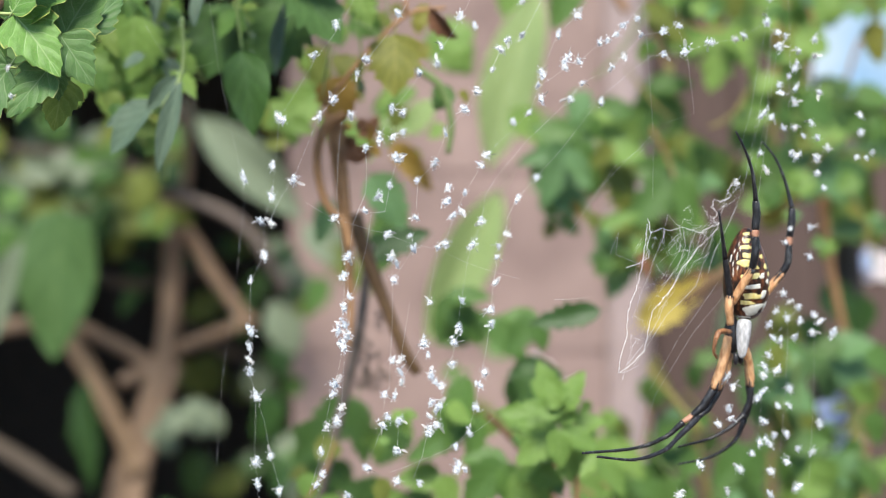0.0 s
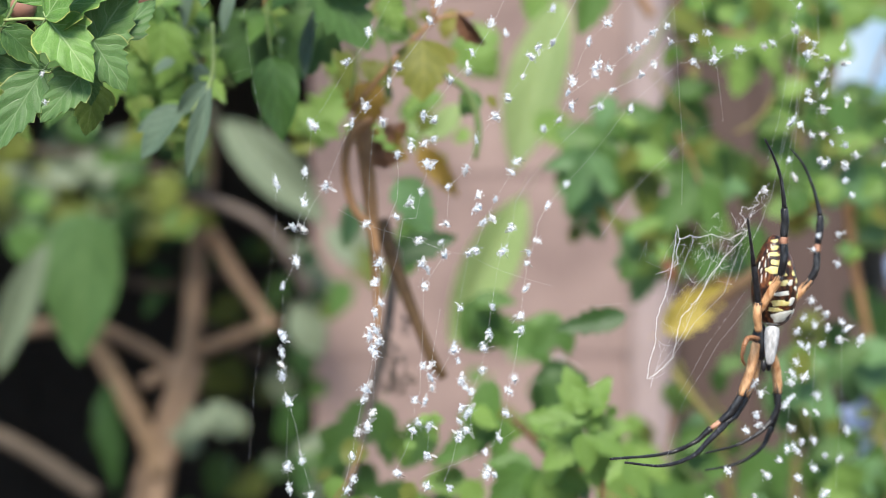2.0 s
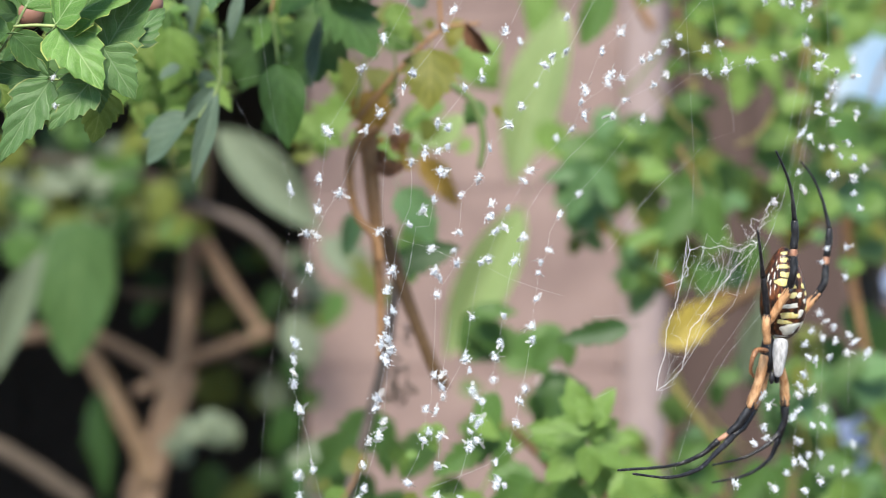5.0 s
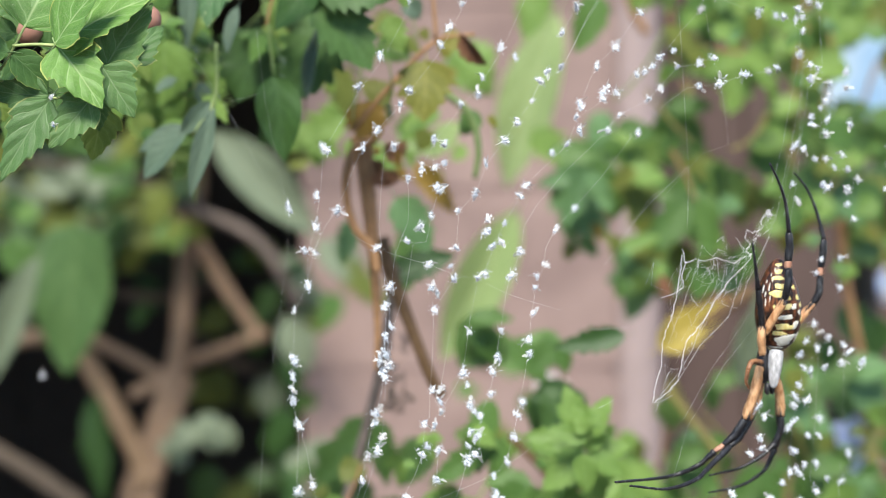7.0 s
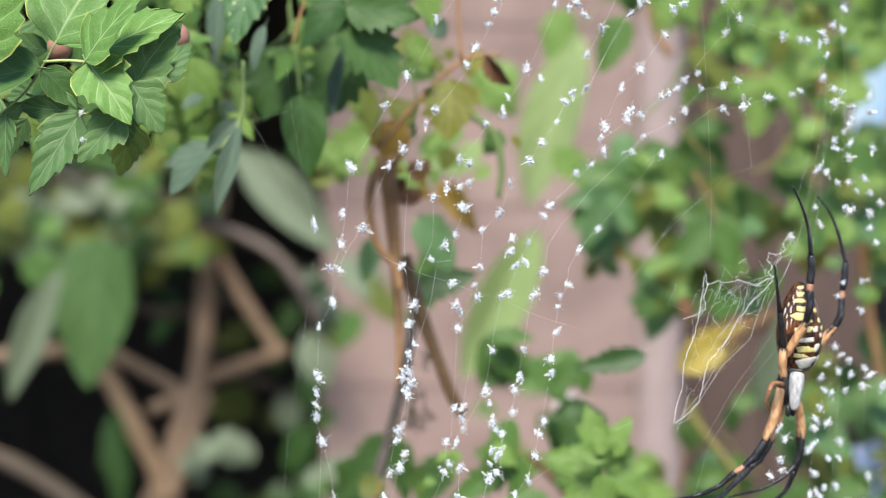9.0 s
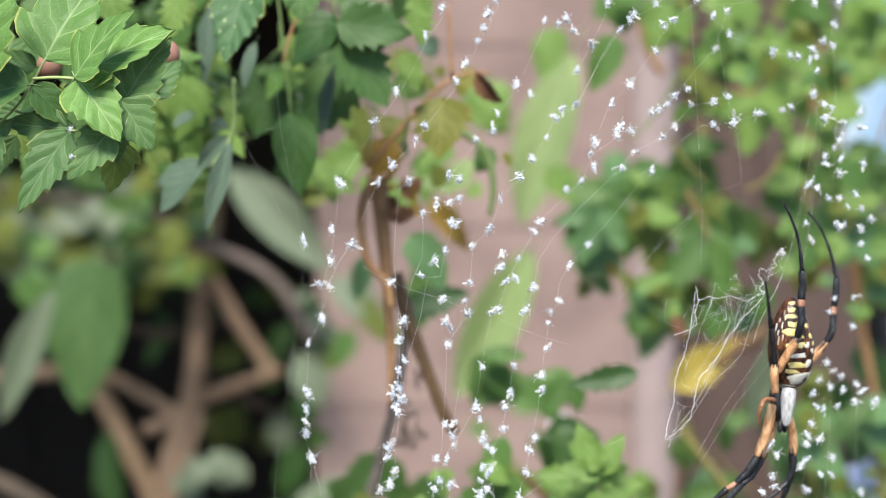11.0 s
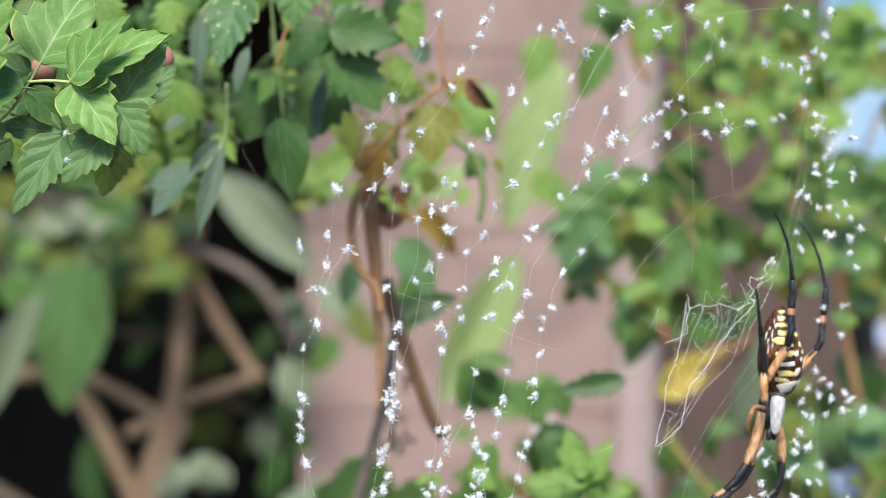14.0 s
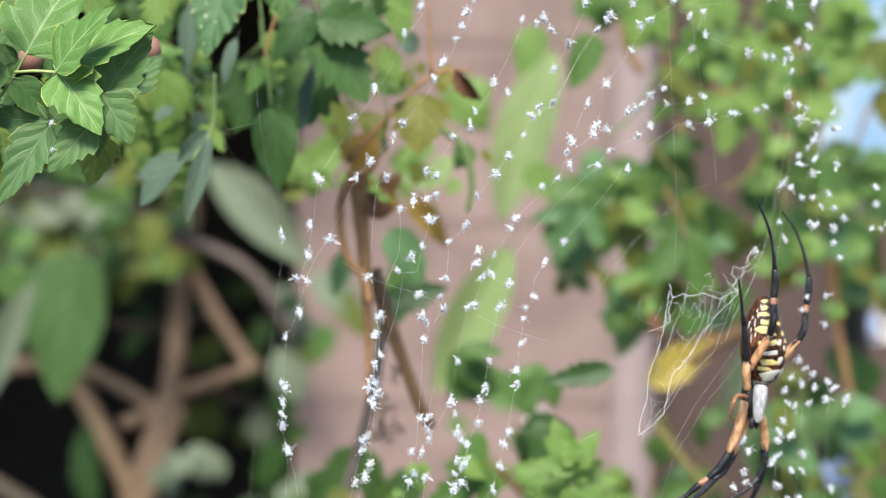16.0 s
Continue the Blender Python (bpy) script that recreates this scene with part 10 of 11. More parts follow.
def net(rim, count, r, seed):
    """A thin irregular net of silk inside a rim on the sheet of the web: each knot tied to its nearest ones."""
    rnd = random.Random(seed)
    bm = bmesh.new()
    low, high = [min(p[k] for p in rim) for k in (0, 1)], [max(p[k] for p in rim) for k in (0, 1)]

    def inside(s, h):
        odd = False
        for (s0, h0), (s1, h1) in zip(rim, rim[1:] + rim[:1]):
            if (h0 > h) != (h1 > h) and s < s0 + (s1 - s0) * (h - h0) / (h1 - h0):
                odd = not odd
        return odd

    knots = []
    while len(knots) < count:
        s, h = rnd.uniform(low[0], high[0]), rnd.uniform(low[1], high[1])
        if inside(s, h):
            knots.append(on_web(s, h, rnd.uniform(-1.2, 1.2)))
    for a in knots:
        for b in sorted(knots, key=lambda q: (q - a).length)[1:rnd.choice((3, 4))]:
            way, w = b - a, r * rnd.choice((0.5, 0.7, 1.0, 1.6)) / 1000
            sag = Vector((rnd.gauss(0, 0.05), 0, rnd.gauss(-0.05, 0.06))) * way.length
            tube(spline([a, a + way * 0.5 + sag, b], 4), w, w, 4, bm)
        if rnd.random() < 0.5:
            bmesh.ops.create_icosphere(bm, subdivisions=1, radius=rnd.uniform(1.5, 4.5) * r / 1000, matrix=Matrix.Translation(a))
    return part("silk_net", bm, SILK, orb_web, "fine irregular net of white silk")


net([(-20.3, -0.8), (-11.6, 1.0), (-5.2, 3.2), (-0.2, 6.6), (0.6, 4.2), (-4.0, -0.5), (-6.7, -6.3), (-11.7, -8.6), (-15.3, -7.1), (-20.7, -8.0)], 60, 0.0075, 3)
net([(-20.7, -3.2), (-12.9, -5.2), (-6.1, -7.3), (-9.2, -12.1), (-16.3, -17.6), (-21.9, -24.0), (-25.4, -28.6), (-26.4, -27.6), (-24.1, -19.2), (-23.0, -11.7)], 50, 0.0055, 8)


# ---- whiteflies
def flake(bm, base, way, side, long, wide, bend):
    """A thin bent chip of wax, pointed at its end."""
    lift = way.cross(side)
    rows = []
    for k in range(4):
        t = k / 3
        w = wide * (0.5, 1.0, 0.8, 0.12)[k]
        c = base + way * (long * t) + lift * (bend * t * t)
        rows.append((bm.verts.new(c - side * w), bm.verts.new(c + lift * (0.35 * w)), bm.verts.new(c + side * w)))
    for a, b in zip(rows, rows[1:]):
        for k in (0, 1):
            bm.faces.new((a[k], a[k + 1], b[k + 1], b[k]))


def whitefly_body(seed):
    """A small body under angular chips and tufts of white wax, with thin folded legs."""
    rnd = random.Random(seed)
    bm = bmesh.new()
    shift = Vector((rnd.uniform(0, 9), rnd.uniform(0, 9), rnd.uniform(0, 9)))
    lumps = [(Vector((0, 0, -0.12)) / 1000, 0.00017), (Vector((rnd.uniform(-0.06, 0.06), 0.02, 0.12)) / 1000, 0.00013)]
    for k in range(rnd.randrange(1, 4)):
        lumps.append((Vector((rnd.uniform(-0.2, 0.2), rnd.uniform(-0.2, 0.2), rnd.uniform(-0.42, 0.42))) / 1000, rnd.uniform(0.00007, 0.00013)))
    for c, r in lumps:
        for v in bmesh.ops.create_icosphere(bm, subdivisions=2, radius=1.0)["verts"]:
            v.co *= 1.0 + 0.6 * noise.noise(v.co * 2.3 + shift + c * 9000) + 0.5 * noise.noise(v.co * 5.0 + shift)
            v.co = v.co * r + c
    for k in range(rnd.randrange(26, 40)):
        c = Vector((rnd.gauss(0, 0.10), rnd.gauss(0, 0.10), rnd.gauss(0, 0.2))) / 1000
        way = (Vector((rnd.gauss(0, 1), rnd.gauss(0, 1), rnd.gauss(0, 0.8))).normalized() + c * 2500).normalized()
        side = way.orthogonal().normalized()
        side.rotate(Matrix.Rotation(rnd.uniform(0, 6.28), 3, way))
        flake(bm, c, way, side, rnd.uniform(0.0001, 0.0003), rnd.uniform(0.00002, 0.00006), rnd.uniform(-0.00012, 0.00012))
    for k in range(rnd.randrange(40, 60)):  # loose wax threads
        c = Vector((rnd.gauss(0, 0.15), rnd.gauss(0, 0.14), rnd.gauss(0, 0.22))) / 1000
        way = (Vector((rnd.gauss(0, 1), rnd.gauss(0, 1), rnd.gauss(0, 1))).normalized() + c * 1400).normalized()
        long = rnd.choice((0.0001, 0.00014, 0.0002))
        bow = Vector([rnd.uniform(-0.00004, 0.00004) for _ in range(3)])
        w = rnd.uniform(0.00001, 0.00002)
        tube([c, c + way * long * 0.5 + bow, c + way * long], w, w * 0.6, 3, bm)
    for k in range(rnd.randrange(3, 6)):  # legs
        a, bow = rnd.uniform(0, 6.28), rnd.uniform(-0.0002, 0.0002)
        way = Vector((math.cos(a), math.sin(a), rnd.uniform(-0.8, 0.8))).normalized()
        knee = way * rnd.uniform(0.0003, 0.00042) + Vector((0, 0, bow))
        tube([way * 0.0001, knee, knee + way * rnd.uniform(0.00005, 0.00024) - Vector((0, 0, bow * 1.6))], 0.000018, 0.00001, 4, bm)
    return finish_mesh("whitefly", bm, WAX, False)


def wing_mesh(seed):
    """A small rounded wing, creased along its length."""
    rnd = random.Random(seed + 50)
    bm = bmesh.new()
    uv = bm.loops.layers.uv.new("UVMap")
    rows, tex = [], {}
    curl, crease = rnd.uniform(-0.0002, 0.00025), rnd.uniform(0.2, 0.6)
    for k in range(9):
        t = k / 8
        half = 0.00016 * math.sin(math.pi * min(1, 0.1 + 0.86 * t ** 1.25)) ** 0.6
        row = []
        for u in (-1, -0.6, 0, 0.6, 1):
            v = bm.verts.new((u * half, t * 0.00066, curl * t * t + crease * abs(u) * half + rnd.uniform(-0.00001, 0.00001)))
            tex[v] = (0.5 + 0.5 * u, t)
            row.append(v)
        rows.append(row)
    for a, b in zip(rows, rows[1:]):
        for j in range(4):
            face = bm.faces.new((a[j], a[j + 1], b[j + 1], b[j]))
            for loop in face.loops:
                loop[uv].uv = tex[loop.vert]
    return finish_mesh("wing", bm, WING)


FLY_BODIES, FLY_WINGS = [whitefly_body(k) for k in range(12)], [wing_mesh(k) for k in range(6)]


def whitefly(place, label, group, spread=None, size=1.0):
    rnd = random.Random(repr(tuple(round(c, 5) for c in place)))
    ob = new("whitefly", rnd.choice(FLY_BODIES))
    ob.matrix_basis = Matrix.Translation(place) @ Euler((rnd.uniform(-0.9, 0.9), rnd.uniform(-0.9, 0.9), rnd.uniform(0, 6.28))).to_matrix().to_4x4() @ Matrix.Diagonal((*(size * rnd.uniform(0.75, 1.25) for _ in range(3)), 1))
    tagged(ob, label, "whitefly", group)
    aim = rnd.uniform(0, 360)
    for k in range(4 if spread else rnd.choice((0, 0, 1, 1, 2))):
        w = new("wing", rnd.choice(FLY_WINGS))
        w.parent = ob
        turn = (k * 90 + 45 if spread else aim + rnd.uniform(-28, 28))
        w.matrix_basis = pose(0, 0, 0, rnd.uniform(-50, 50), 0, turn) @ Matrix.Translation((0, 0.00016, 0.0001))
    return ob


WEB_FLIES = []


def flies(*places):
    for s, h in places:
        rnd = random.Random(s * 31 + h)
        WEB_FLIES.append(whitefly(on_web(s, h, rnd.uniform(-0.3, 0.6)), "tiny white waxy whitefly stuck to a web strand", "whiteflies caught in the web", size=rnd.uniform(1.55, 2.1)))


flies((-86.5, 14.8), (-87.6, 7.8), (-88.1, 3.3), (-89.6, -0.4), (-88.3, -0.7), (-89.4, -5.5), (-91.4, -9.1), (-91.8, -16.5), (-91.9, -18.8), (-91.8, -20.7))
flies((-92.0, -22.4), (-90.9, -26.3), (-91.3, -35.9), (-88.7, -35.2), (-84.5, 5.6), (-77.7, 17.8), (-80.2, 15.0), (-74.8, 15.5), (-67.8, 16.5), (-65.8, 16.0))
flies((-70.2, 11.9), (-67.6, 12.3), (-66.0, 13.0), (-72.4, 10.6), (-67.3, 9.3), (-66.4, 8.8), (-68.3, 4.9), (-70.2, 3.2), (-72.6, 1.0), (-77.9, -0.1))
flies((-68.7, -2.7), (-68.4, -6.4), (-67.4, -7.2), (-65.1, -3.0), (-64.4, -5.0), (-75.9, -5.9), (-76.3, -9.0), (-75.7, -12.0), (-76.4, -13.7), (-76.3, -16.2))
flies((-77.5, -17.1), (-76.1, -18.1), (-76.6, -19.6), (-78.0, -25.3), (-78.7, -26.7), (-77.1, -28.8), (-79.5, -31.5), (-78.0, -30.8), (-80.6, -35.2), (-72.9, -38.4))
flies((-68.3, -22.2), (-67.2, -22.1), (-66.9, -24.0), (-66.9, -25.6), (-69.7, -27.4), (-67.9, -27.8), (-69.4, -30.8), (-70.2, -32.0), (-67.3, -31.5), (-67.7, -36.2))
flies((-68.0, -9.7), (-60.4, 8.2), (-63.4, 5.6), (-58.3, 4.3), (-58.5, 2.2), (-55.1, 3.6), (-63.9, -0.2), (-57.2, -0.0), (-56.0, 0.7), (-60.3, -4.9))
flies((-58.9, -4.4), (-54.0, -4.6), (-52.1, -1.0), (-55.0, 16.7), (-53.0, 19.6), (-58.3, 13.0), (-51.4, 9.6), (-52.0, 8.0), (-47.7, -3.1), (-49.0, -4.9))
flies((-49.3, -6.7), (-42.0, 6.0), (-45.6, 2.5), (-43.0, 16.4), (-40.9, 18.7), (-46.3, 14.9), (-35.4, 18.7), (-61.7, -13.4), (-56.0, -13.4), (-62.9, -19.7))
flies((-62.2, -21.7), (-56.6, -17.7), (-57.4, -19.9), (-58.0, -23.2), (-61.5, -24.8), (-60.9, -25.9), (-59.8, -26.6), (-61.9, -29.0), (-61.0, -30.2), (-62.1, -31.2))
flies((-60.5, -29.7), (-60.7, -32.6), (-62.3, -33.5), (-50.1, -10.8), (-50.7, -15.1), (-50.9, -17.3), (-52.2, -24.9), (-52.9, -26.9), (-53.8, -30.4), (-55.2, -34.2))
flies((-57.6, -36.2), (-57.3, -39.7), (-55.7, -40.1), (-92.5, 6.0), (-68.8, 42.6), (-71.8, 38.1), (-77.0, 29.1), (-80.8, 24.2), (-72.2, 24.0), (-73.5, 21.9))
flies((-59.3, 44.4), (-60.8, 42.4), (-61.6, 39.9), (-62.6, 37.9), (-64.9, 34.2), (-66.3, 31.2), (-59.3, 26.5), (-59.7, 23.8), (-63.0, 22.2), (-55.4, 31.4))
flies((-53.0, 30.0), (-50.2, 42.0), (-47.4, 41.5), (-46.1, 42.6), (-44.7, 40.7), (-41.3, 38.6), (-44.0, 34.3), (-37.9, 45.7), (-33.7, 43.2), (-32.5, 44.2))
flies((-35.6, 41.4), (-28.2, 46.4), (-26.4, 42.8), (-24.7, 43.9), (-28.8, 38.4), (-33.6, 32.5), (-37.6, 29.1), (-44.1, 28.8), (-47.3, 27.9), (-48.4, 26.4))
flies((-50.0, 23.1), (-52.7, 19.6), (-55.1, 16.7), (-40.3, 22.7), (-41.1, 20.9), (-36.1, 25.2), (-33.5, 24.9), (-36.4, 23.9), (-33.0, 21.4), (-29.3, 28.1))
flies((-27.7, 28.7), (-25.9, 29.7), (-29.2, 18.4), (-27.1, 24.0), (-24.8, 26.0), (-24.4, 31.3), (-21.8, 32.5), (-20.9, 29.7), (-16.1, 26.6), (-11.7, 27.4))
flies((-6.7, 29.0), (-1.3, 29.8), (0.6, 30.5), (-16.6, 30.5), (-13.6, 31.6), (-16.2, 39.6), (-13.2, 42.2), (-13.2, 46.4), (-16.2, 45.2), (-20.1, 47.8))
flies((-3.6, 39.9), (0.5, 39.6), (2.4, 39.5), (4.8, 39.1), (6.4, 39.7), (5.6, 40.9), (6.2, 37.1), (5.7, 33.2), (6.3, 49.2), (11.4, 49.8))
flies((1.1, 49.8), (10.1, 45.7), (8.4, 42.6), (10.4, 41.9), (7.8, 31.3), (9.7, 30.7), (-91.1, -39.1), (-87.5, -40.5), (-81.6, -40.0), (-80.7, -38.5))
flies((-73.0, -38.5), (-76.5, -42.2), (-67.9, -40.9), (-64.1, -41.4), (-56.9, -39.1), (-57.6, -40.1), (10.4, -16.1), (8.8, -14.6), (12.3, -17.2), (7.0, -17.5))
flies((9.4, -18.8), (5.5, -19.9), (12.2, -19.5), (15.9, -18.7), (17.1, -19.9), (15.1, -21.8), (20.3, -22.0), (6.1, -22.2), (8.0, -22.8), (11.1, -22.4))
flies((5.4, -25.2), (4.5, -27.3), (4.5, -28.8), (7.4, -28.1), (10.4, -31.4), (3.7, -31.5), (2.8, -32.6), (7.0, -34.2), (10.0, -34.4), (-3.5, -34.2))
flies((-3.4, -35.7), (-6.1, -36.5), (4.1, -36.7), (9.4, -39.4), (6.6, -39.4), (5.2, -40.6), (3.1, -40.4), (12.0, -42.3), (1.4, -42.2), (8.8, -44.1))
flies((15.1, -43.0), (16.9, -38.1), (5.5, -45.6), (-1.1, -44.7), (-9.9, -43.2), (-4.3, -48.3), (5.1, -49.7), (11.2, -49.0), (-14.1, -47.9), (-2.4, -30.3))
flies((-3.7, -28.6), (6.0, 32.8), (8.0, 22.2), (8.4, 20.7), (10.9, 23.8), (12.2, 21.8), (17.0, 21.0), (11.4, 19.1), (4.4, 16.9), (6.2, 16.5))
flies((8.9, 14.6), (12.0, 14.8), (15.5, 15.5), (16.9, 12.9), (13.4, 13.2), (27.2, 17.1), (27.2, 14.0), (10.9, 10.1), (12.3, 9.6), (16.6, 9.2))
flies((25.9, 9.5), (28.2, 9.4), (30.0, 10.3), (16.6, 6.6), (19.5, 11.1), (4.1, 10.2), (5.6, 7.2), (18.1, 4.0), (15.0, -3.0), (9.5, -5.6))
flies((-1.3, 4.9), (12.8, 28.2), (16.5, 30.5), (12.2, 25.3), (16.1, 27.4), (8.1, 28.7), (10.2, -3.1), (14.4, -8.2))
for spot in ((-63.9, 252.0, 23.5), (-64.6, 256.0, 19.4)):
    whitefly(at_mm(spot), "tiny white whitefly sitting on a peppervine leaf", "whiteflies on the leaves", size=1.1)


# ---- the garden spider
SPIDER_AT = Vector(at_mm((52.3, 284.0, -18.7)))
spider = thing("garden_spider", SPIDER_AT, "yellow and black garden spider hanging head down in its web", "spider")
ABD = at_mm((54.2, 285.0, -10.8))
ABD_TURN = Euler((radians(8), radians(-6), radians(28))).to_matrix()
ABD_R = (0.0039, 0.0039, 0.0081)


def abdomen_shape(z):
    return (1.0 - 0.22 * z) * (1.0 - 0.12 * max(0.0, z) ** 3)


abdomen = part("abdomen", ellipsoid(ABD, *ABD_R, ABD_TURN, 32, 24, shape=abdomen_shape), ABDOMEN, spider, "dark brown abdomen with yellow and cream markings")


def marking(turn_deg, up, half_w, half_h, material, seed):
    """An uneven raised patch on the abdomen: turn about its length, height along it (-1 to 1), half sizes in degrees and shares."""
    rnd = random.Random(seed)
    bm = bmesh.new()
    rim = 26
    p2, p3, p5 = [rnd.uniform(0, 6.28) for _ in range(3)]
    wob = [1 + 0.16 * math.sin(4 * math.pi * k / rim + p2) + 0.14 * math.sin(6 * math.pi * k / rim + p3) + 0.08 * math.sin(10 * math.pi * k / rim + p5) for k in range(rim)]
    def place(a, z, lift):
        z = max(-0.98, min(0.98, z))
        c = math.sqrt(1 - z * z) * abdomen_shape(z)
        return ABD + ABD_TURN @ Vector((ABD_R[0] * c * math.cos(a) * lift, ABD_R[1] * c * math.sin(a) * lift, ABD_R[2] * z * lift))
    mid = bm.verts.new(place(radians(turn_deg), up, 1.010))
    rings = []
    for share, lift in ((0.5, 1.009), (0.92, 1.007), (1.0, 0.997)):
        ring = []
        for k in range(rim):
            a = 2 * math.pi * k / rim
            x, y = math.cos(a), math.sin(a)
            x, y = [math.copysign(abs(c) ** 0.75, c) for c in (x, y)]
            ring.append(bm.verts.new(place(radians(turn_deg + half_w * share * wob[k] * x), up + half_h * share * wob[k] * y, lift)))
        rings.append(ring)
    for k in range(rim):
        bm.faces.new((mid, rings[0][k], rings[0][(k + 1) % rim]))
        for a, b in zip(rings, rings[1:]):
            bm.faces.new((a[k], b[k], b[(k + 1) % rim], a[(k + 1) % rim]))
    part("marking", bm, material, abdomen)


for turn, up, w, h, seed in ((-122, 0.9, 26, 0.03, 1), (-126, 0.77, 20, 0.04, 2), (-130, 0.64, 22, 0.045, 3), (-119, 0.48, 20, 0.06, 4), (-130, 0.32, 25, 0.07, 5),
                             (-75, 0.43, 9, 0.04, 6), (-133, 0.03, 9, 0.055, 7), (-107, 0.05, 13, 0.07, 8), (-112, -0.39, 25, 0.07, 9), (-127, -0.53, 20, 0.045, 10),
                             (-66, 0.2, 7, 0.06, 11), (-104, 0.24, 11, 0.05, 12), (-52, 0.02, 7, 0.06, 13), (-48, -0.3, 8, 0.07, 14)):
    marking(turn, up, w, h, YELLOW, seed)
for turn, up, w, h, seed in ((-84, 0.03, 9, 0.055, 20), (-112, -0.18, 21, 0.055, 21), (-80, -0.37, 10, 0.085, 22), (-107, -0.7, 32, 0.125, 23), (-62, -0.68, 8, 0.1, 24),
                             (-64, -0.12, 6, 0.06, 25), (-150, 0.62, 2.1, 0.051, 26), (-158, 0.45, 2.1, 0.072, 27), (-168, 0.3, 1.7, 0.058, 28), (-146, 0.8, 2.1, 0.036, 29),
                             (-164, 0.12, 1.4, 0.087, 30), (-172, 0.55, 2.1, 0.043, 31), (-152, 0.22, 1.3, 0.058, 32), (-170, -0.1, 1.7, 0.087, 33), (-160, 0.7, 1.7, 0.043, 34),
                             (-176, -0.35, 2.1, 0.072, 35), (-182, 0.1, 2.8, 0.087, 36), (-180, 0.4, 2.8, 0.072, 37), (-143, -0.88, 36, 0.018, 38)):
    marking(turn, up, w, h, CREAM, seed)

CARAPACE = part("cephalothorax", ellipsoid(at_mm((53.2, 283.0, -21.8)), 0.0015, 0.0012, 0.0034, Euler((0, radians(5), 0)).to_matrix(), 20, 14,
                                          shape=lambda z: (0.78 + 0.26 * z) * min(1.9, 1 / max(0.05, 1 - z * z) ** 0.32)), SILVER, spider, "silver-haired head and thorax")
for side in (-1, 1):
    part("jaw", ellipsoid(at_mm((52.5, 284.0, -25.3)) + Vector((0.0005 * side, 0.0004 * side, 0)), 0.0005, 0.0006, 0.0011, None, 12, 8), BLACK, spider)
part("underside", ellipsoid(at_mm((51.7, 285.0, -21.2)), 0.0014, 0.0018, 0.0034, None, 16, 12), BLACK, spider, "dark underside")


def leg(*joints):
    """A leg of a few stretches: each is a colour, a radius at its start and end, and the places it runs through."""
    owner = spider
    for k, (colour, r0, r1, points) in enumerate(joints):
        line = spline([at_mm(p) for p in points], 8)
        thick = r1 > 0.25

        def girth(f):  # pinched at the joints, with flat swellings between
            return 0.88 + 0.22 * max(0.0, math.sin(math.pi * f)) ** 0.45 if thick else 1.0 + 0.25 * max(0.0, 0.22 - f) / 0.22

        bm = tube(line, r0 / 1000, r1 / 1000, 12, wobble=0.3, profile=girth, grain=700.0)
        rnd = random.Random(repr(points))
        for _ in range(int(44 * len(points))):  # short bristles
            i = rnd.randrange(len(line) - 1)
            p = line[i].lerp(line[i + 1], rnd.random())
            w = Vector((rnd.uniform(-1, 1), rnd.uniform(-1, 1), rnd.uniform(-1, 0.4))).normalized()
            r = (r0 + (r1 - r0) * i / len(line)) / 1000
            tube([p + w * r * 0.7, p + w * (r + rnd.uniform(0.0001, 0.00045))], 0.00003, 0.00001, 3, bm)
        ob = part("leg" if owner is spider else "leg_segment", bm, colour, owner)
        if owner is spider:
            owner = ob
        if k + 1 < len(joints) and colour is not joints[k + 1][0] and thick and len(points) > 2:  # dark streaks run back into the pale stretch
            bm, dark = bmesh.new(), joints[k + 1][0] if colour is ORANGE else colour
            for _ in range(16):
                a, reach = rnd.uniform(0, 6.28), rnd.randrange(2, 7)
                track = line[-reach:] if colour is ORANGE else line[-2:]
                way = (track[-1] - track[0]).normalized()
                side = way.orthogonal().normalized()
                side.rotate(Matrix.Rotation(a, 3, way))
                tube([q + side * (r1 * girth(1 - n / len(line)) * 0.94 / 1000) for n, q in zip(range(len(track), 0, -1), track)], 0.00003, 0.00013, 5, bm)
            part("leg_streak", bm, dark, owner)


leg((ORANGE, 0.82, 0.73, [(50.9, 284.0, -21.4), (49.7, 284.0, -26.5), (48.2, 284.0, -30.6)]),
    (BLACK, 0.73, 0.52, [(48.2, 284.0, -30.6), (46.4, 284.0, -33.3), (44.5, 284.0, -35.0)]),
    (RING, 0.47, 0.39, [(44.5, 284.0, -35.0), (42.9, 284.0, -36.1)]),
    (BLACK, 0.5, 0.2, [(42.9, 284.0, -36.1), (39.7, 284.0, -38.7), (34.6, 284.0, -40.5), (24.4, 272.0, -39.5)]))
leg((ORANGE, 0.69, 0.65, [(51.9, 287.0, -22.3), (50.9, 287.0, -27.3), (49.3, 286.0, -31.0)]),
    (BLACK, 0.69, 0.52, [(49.3, 286.0, -31.0), (47.3, 285.0, -33.9), (45.4, 284.0, -35.3)]),
    (BLACK, 0.52, 0.18, [(45.4, 284.0, -35.3), (41.7, 281.0, -38.2), (38.5, 278.0, -40.2), (33.2, 274.0, -41.0), (26.6, 270.0, -39.8)]))
leg((ORANGE, 0.73, 0.65, [(55.1, 291.0, -24.2), (56.0, 292.0, -27.8), (56.1, 292.0, -31.1)]),
    (BLACK, 0.65, 0.47, [(56.1, 292.0, -31.1), (56.0, 292.0, -33.4), (54.9, 292.0, -35.9)]),
    (BLACK, 0.44, 0.15, [(54.9, 292.0, -35.9), (52.3, 291.0, -38.0), (48.4, 290.0, -39.9), (42.7, 289.0, -41.1)]))
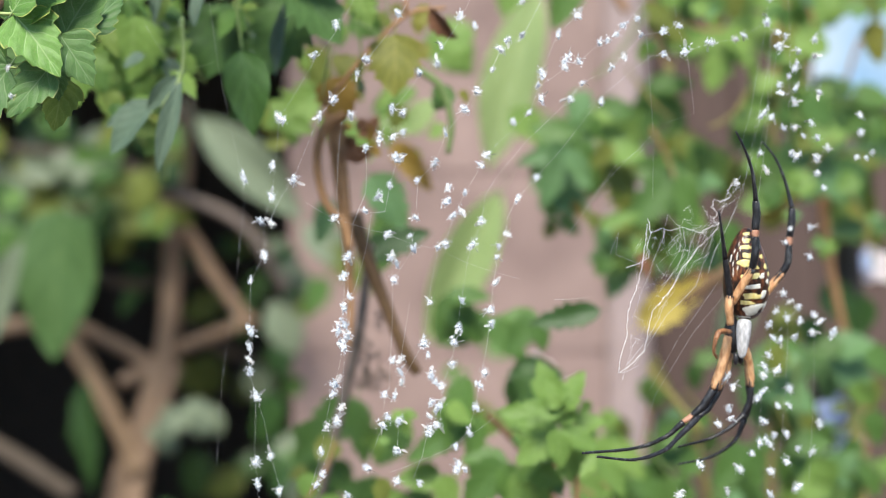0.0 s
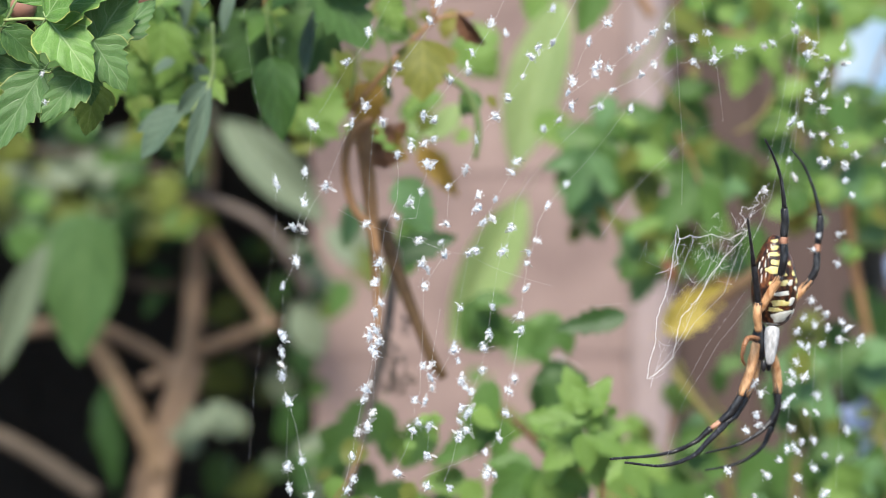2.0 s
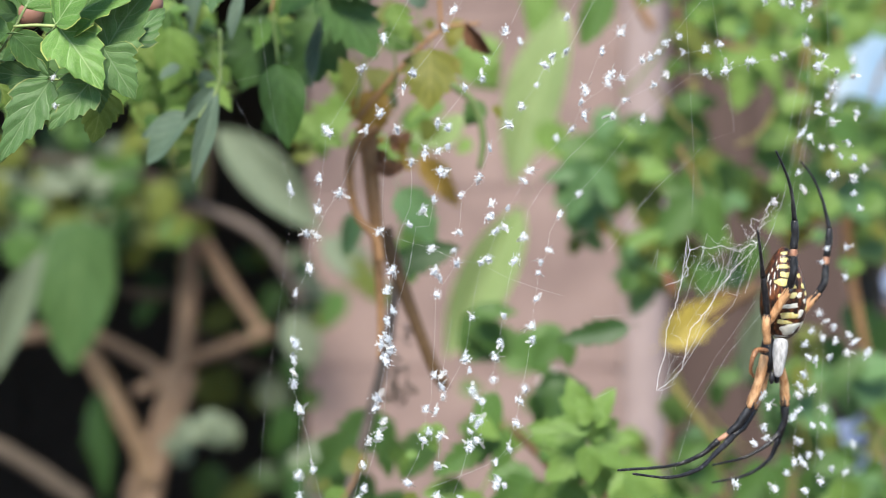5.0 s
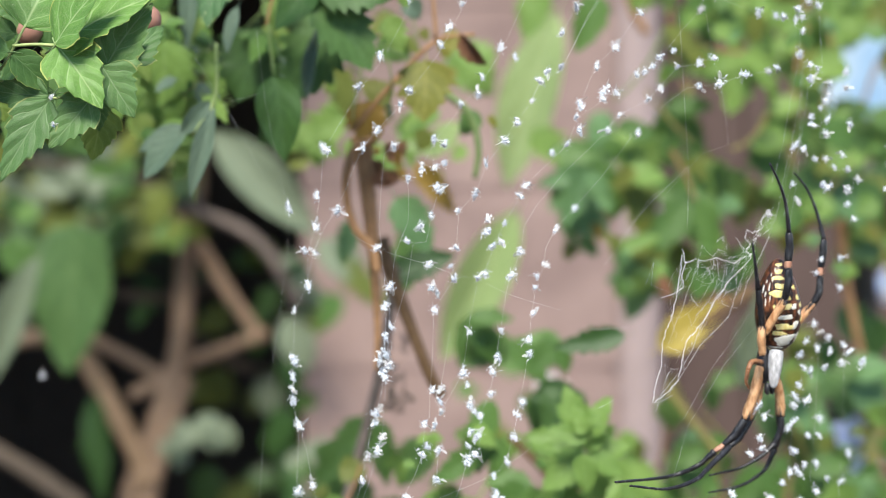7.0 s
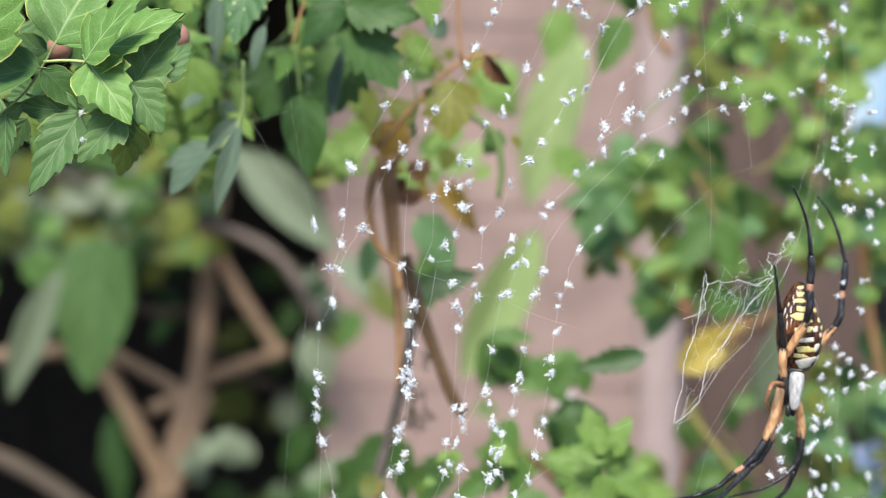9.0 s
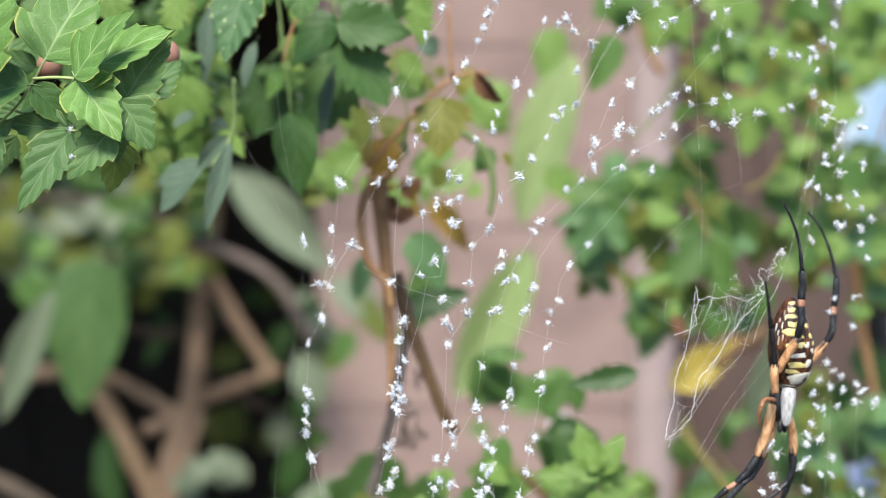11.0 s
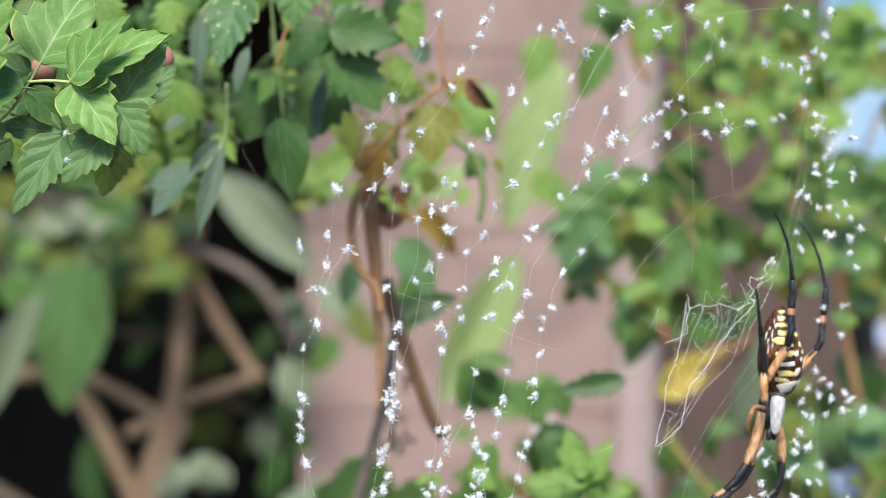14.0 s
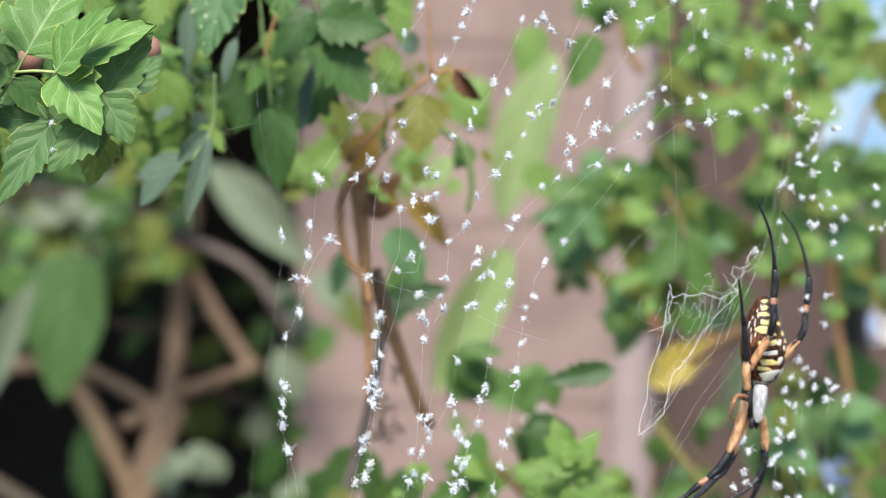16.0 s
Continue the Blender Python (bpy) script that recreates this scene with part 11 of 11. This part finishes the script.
leg((ORANGE, 0.60, 0.56, [(55.7, 295.0, -24.4), (56.5, 296.0, -28.2), (56.6, 296.0, -31.5)]),
    (BLACK, 0.60, 0.47, [(56.6, 296.0, -31.5), (56.7, 296.0, -34.4), (55.7, 296.0, -37.4)]),
    (BLACK, 0.44, 0.15, [(55.7, 296.0, -37.4), (53.8, 296.0, -41.3), (49.3, 295.0, -43.9), (43.4, 294.0, -44.9)]))
leg((BROWN, 0.43, 0.39, [(50.7, 281.0, -20.4), (48.6, 279.0, -20.2), (47.6, 278.0, -21.5)]),
    (BROWN, 0.34, 0.15, [(47.6, 278.0, -21.5), (47.3, 278.0, -23.4), (48.0, 279.0, -24.8)]))
leg((ORANGE, 0.65, 0.65, [(50.5, 280.0, -19.1), (50.1, 279.0, -16.3), (50.3, 279.0, -14.2)]),
    (BLACK, 0.56, 0.46, [(50.3, 279.0, -14.2), (49.8, 278.0, -11.0), (49.2, 277.0, -7.8)]),
    (BLACK, 0.39, 0.14, [(49.2, 277.0, -7.8), (48.4, 275.0, -3.7), (47.7, 274.0, 0.2)]))
leg((ORANGE, 0.65, 0.65, [(50.8, 280.0, -15.6), (52.3, 279.0, -12.7), (53.9, 278.0, -9.6)]),
    (BLACK, 0.62, 0.60, [(53.9, 278.0, -9.6), (54.3, 277.0, -7.2), (54.3, 277.0, -4.3)]),
    (RING, 0.52, 0.52, [(54.3, 277.0, -4.3), (54.4, 277.0, -3.1)]),
    (BLACK, 0.60, 0.62, [(54.4, 277.0, -3.1), (54.5, 277.0, -0.8), (54.5, 277.0, 1.7)]),
    (BLACK, 0.34, 0.14, [(54.5, 277.0, 1.7), (53.7, 276.0, 6.7), (52.3, 275.0, 10.4), (50.7, 274.0, 13.3)]))
leg((ORANGE, 0.65, 0.60, [(55.7, 291.0, -17.2), (59.2, 292.0, -14.1), (62.0, 292.0, -11.0)]),
    (BLACK, 0.62, 0.52, [(62.0, 292.0, -11.0), (63.0, 292.0, -8.7), (63.2, 292.0, -6.0)]),
    (RING, 0.47, 0.47, [(63.2, 292.0, -6.0), (63.3, 292.0, -4.6)]),
    (BLACK, 0.58, 0.58, [(63.3, 292.0, -4.6), (63.7, 292.0, -2.0), (63.8, 292.0, 0.4)]),
    (BLACK, 0.34, 0.14, [(63.8, 292.0, 0.4), (62.6, 292.0, 5.3), (60.9, 292.0, 9.4), (58.7, 292.0, 12.3)]))


# ---- what moves

flying = whitefly(at_mm((-79.5, 262.0, -41.7)), "small white whitefly flying past the web", "whiteflies on the wing", spread=True, size=1.35)
passing = whitefly(at_mm((-140.0, 420.0, -41.7)), "small white whitefly flying by out of focus", "whiteflies on the wing", spread=True, size=1.2)
for ob, k in ((flying, 1.6), (passing, 1.7)):
    ob.data = ob.data.copy()
    ob.data.transform(Matrix.Scale(k, 4))
    for w in ob.children:
        w.matrix_basis = Matrix.Scale(k, 4) @ w.matrix_basis


# seconds; degrees by which the sheet of the web swings about the upright through its hub
SWAY = [
    (0.0, -0.8),
    (0.5, -1.0),
    (1.0, -0.9),
    (1.5, -0.65),
    (2.0, -0.55),
    (2.5, -0.15),
    (3.0, -0.4),
    (3.5, -0.15),
    (6.0, 0.05),
    (6.5, 0.05),
    (7.0, 0.1),
    (7.5, 0.35),
    (8.0, 0.45),
    (8.5, 0.55),
    (9.0, 0.2),
    (9.5, -0.0),
    (12.0, 0.35),
    (12.5, 0.7),
    (13.0, 0.45),
    (13.5, 0.25),
    (14.0, 0.4),
    (14.5, 0.15),
    (15.0, 0.15),
    (15.5, 0.1),
    (16.0, -0.0),
]


def swing(ob):
    """Key a thing that hangs in the web with the web's own swing."""
    place, turn, _ = ob.matrix_basis.decompose()
    home = Matrix.Translation(place) @ turn.to_matrix().to_4x4()
    pivot = at_mm((*HUB, 0.0))
    walk(ob, [(t, Matrix.Translation(pivot) @ pose(0, 0, 0, 0, 0, a) @ Matrix.Translation(-pivot) @ home) for t, a in SWAY])


def motions():
    """The web swings and the spray sways a little; two whiteflies cross the picture."""
    for ob in (orb_web, *WEB_FLIES):
        swing(ob)
    home = peppervine_spray.location.copy()
    walk(peppervine_spray, [(t, Matrix.Translation(home + Vector((dx, 0, dz)) / 1000)) for t, dx, dz in (
        (0.0, 0.00, 0.38),
        (0.5, -0.09, 0.66),
        (1.0, 0.19, 0.09),
        (1.5, 0.47, -0.28),
        (2.0, -0.09, 0.56),
        (2.5, -0.28, 0.47),
        (3.0, -0.56, 0.38),
        (3.5, -0.75, 0.28),
        (6.0, 0.00, 0.00),
        (16.0, 0.00, 0.00),)])
    walk(flying, [(t, pose(*at_mm(p), 20, 30, turn)) for t, p, turn in (
        (0.0, (-79.5, 262.0, -41.7), 0),
        (14.1, (-79.5, 262.0, -41.7), 0),
        (14.3, (-70.1, 262.0, -28.2), 20),
        (14.4, (-64.2, 262.0, -16.6), 40),
        (14.5, (-55.8, 262.0, -3.2), 60),
        (14.6, (-67.8, 285.0, 8.3), 90),
        (14.8, (-78.5, 300.0, 33.2), 120),
        (16.0, (-78.5, 300.0, 33.2), 120),)])
    walk(passing, [(t, pose(*at_mm(p), 0, 20, turn)) for t, p, turn in (
        (0.0, (-140.0, 420.0, -41.7), 0),
        (6.9, (-140.0, 420.0, -41.7), 0),
        (7.0, (-106.0, 420.0, -34.0), 30),
        (7.1, (-138.2, 420.0, -12.8), 60),
        (16.0, (-138.2, 420.0, -12.8), 60),)])


motions()
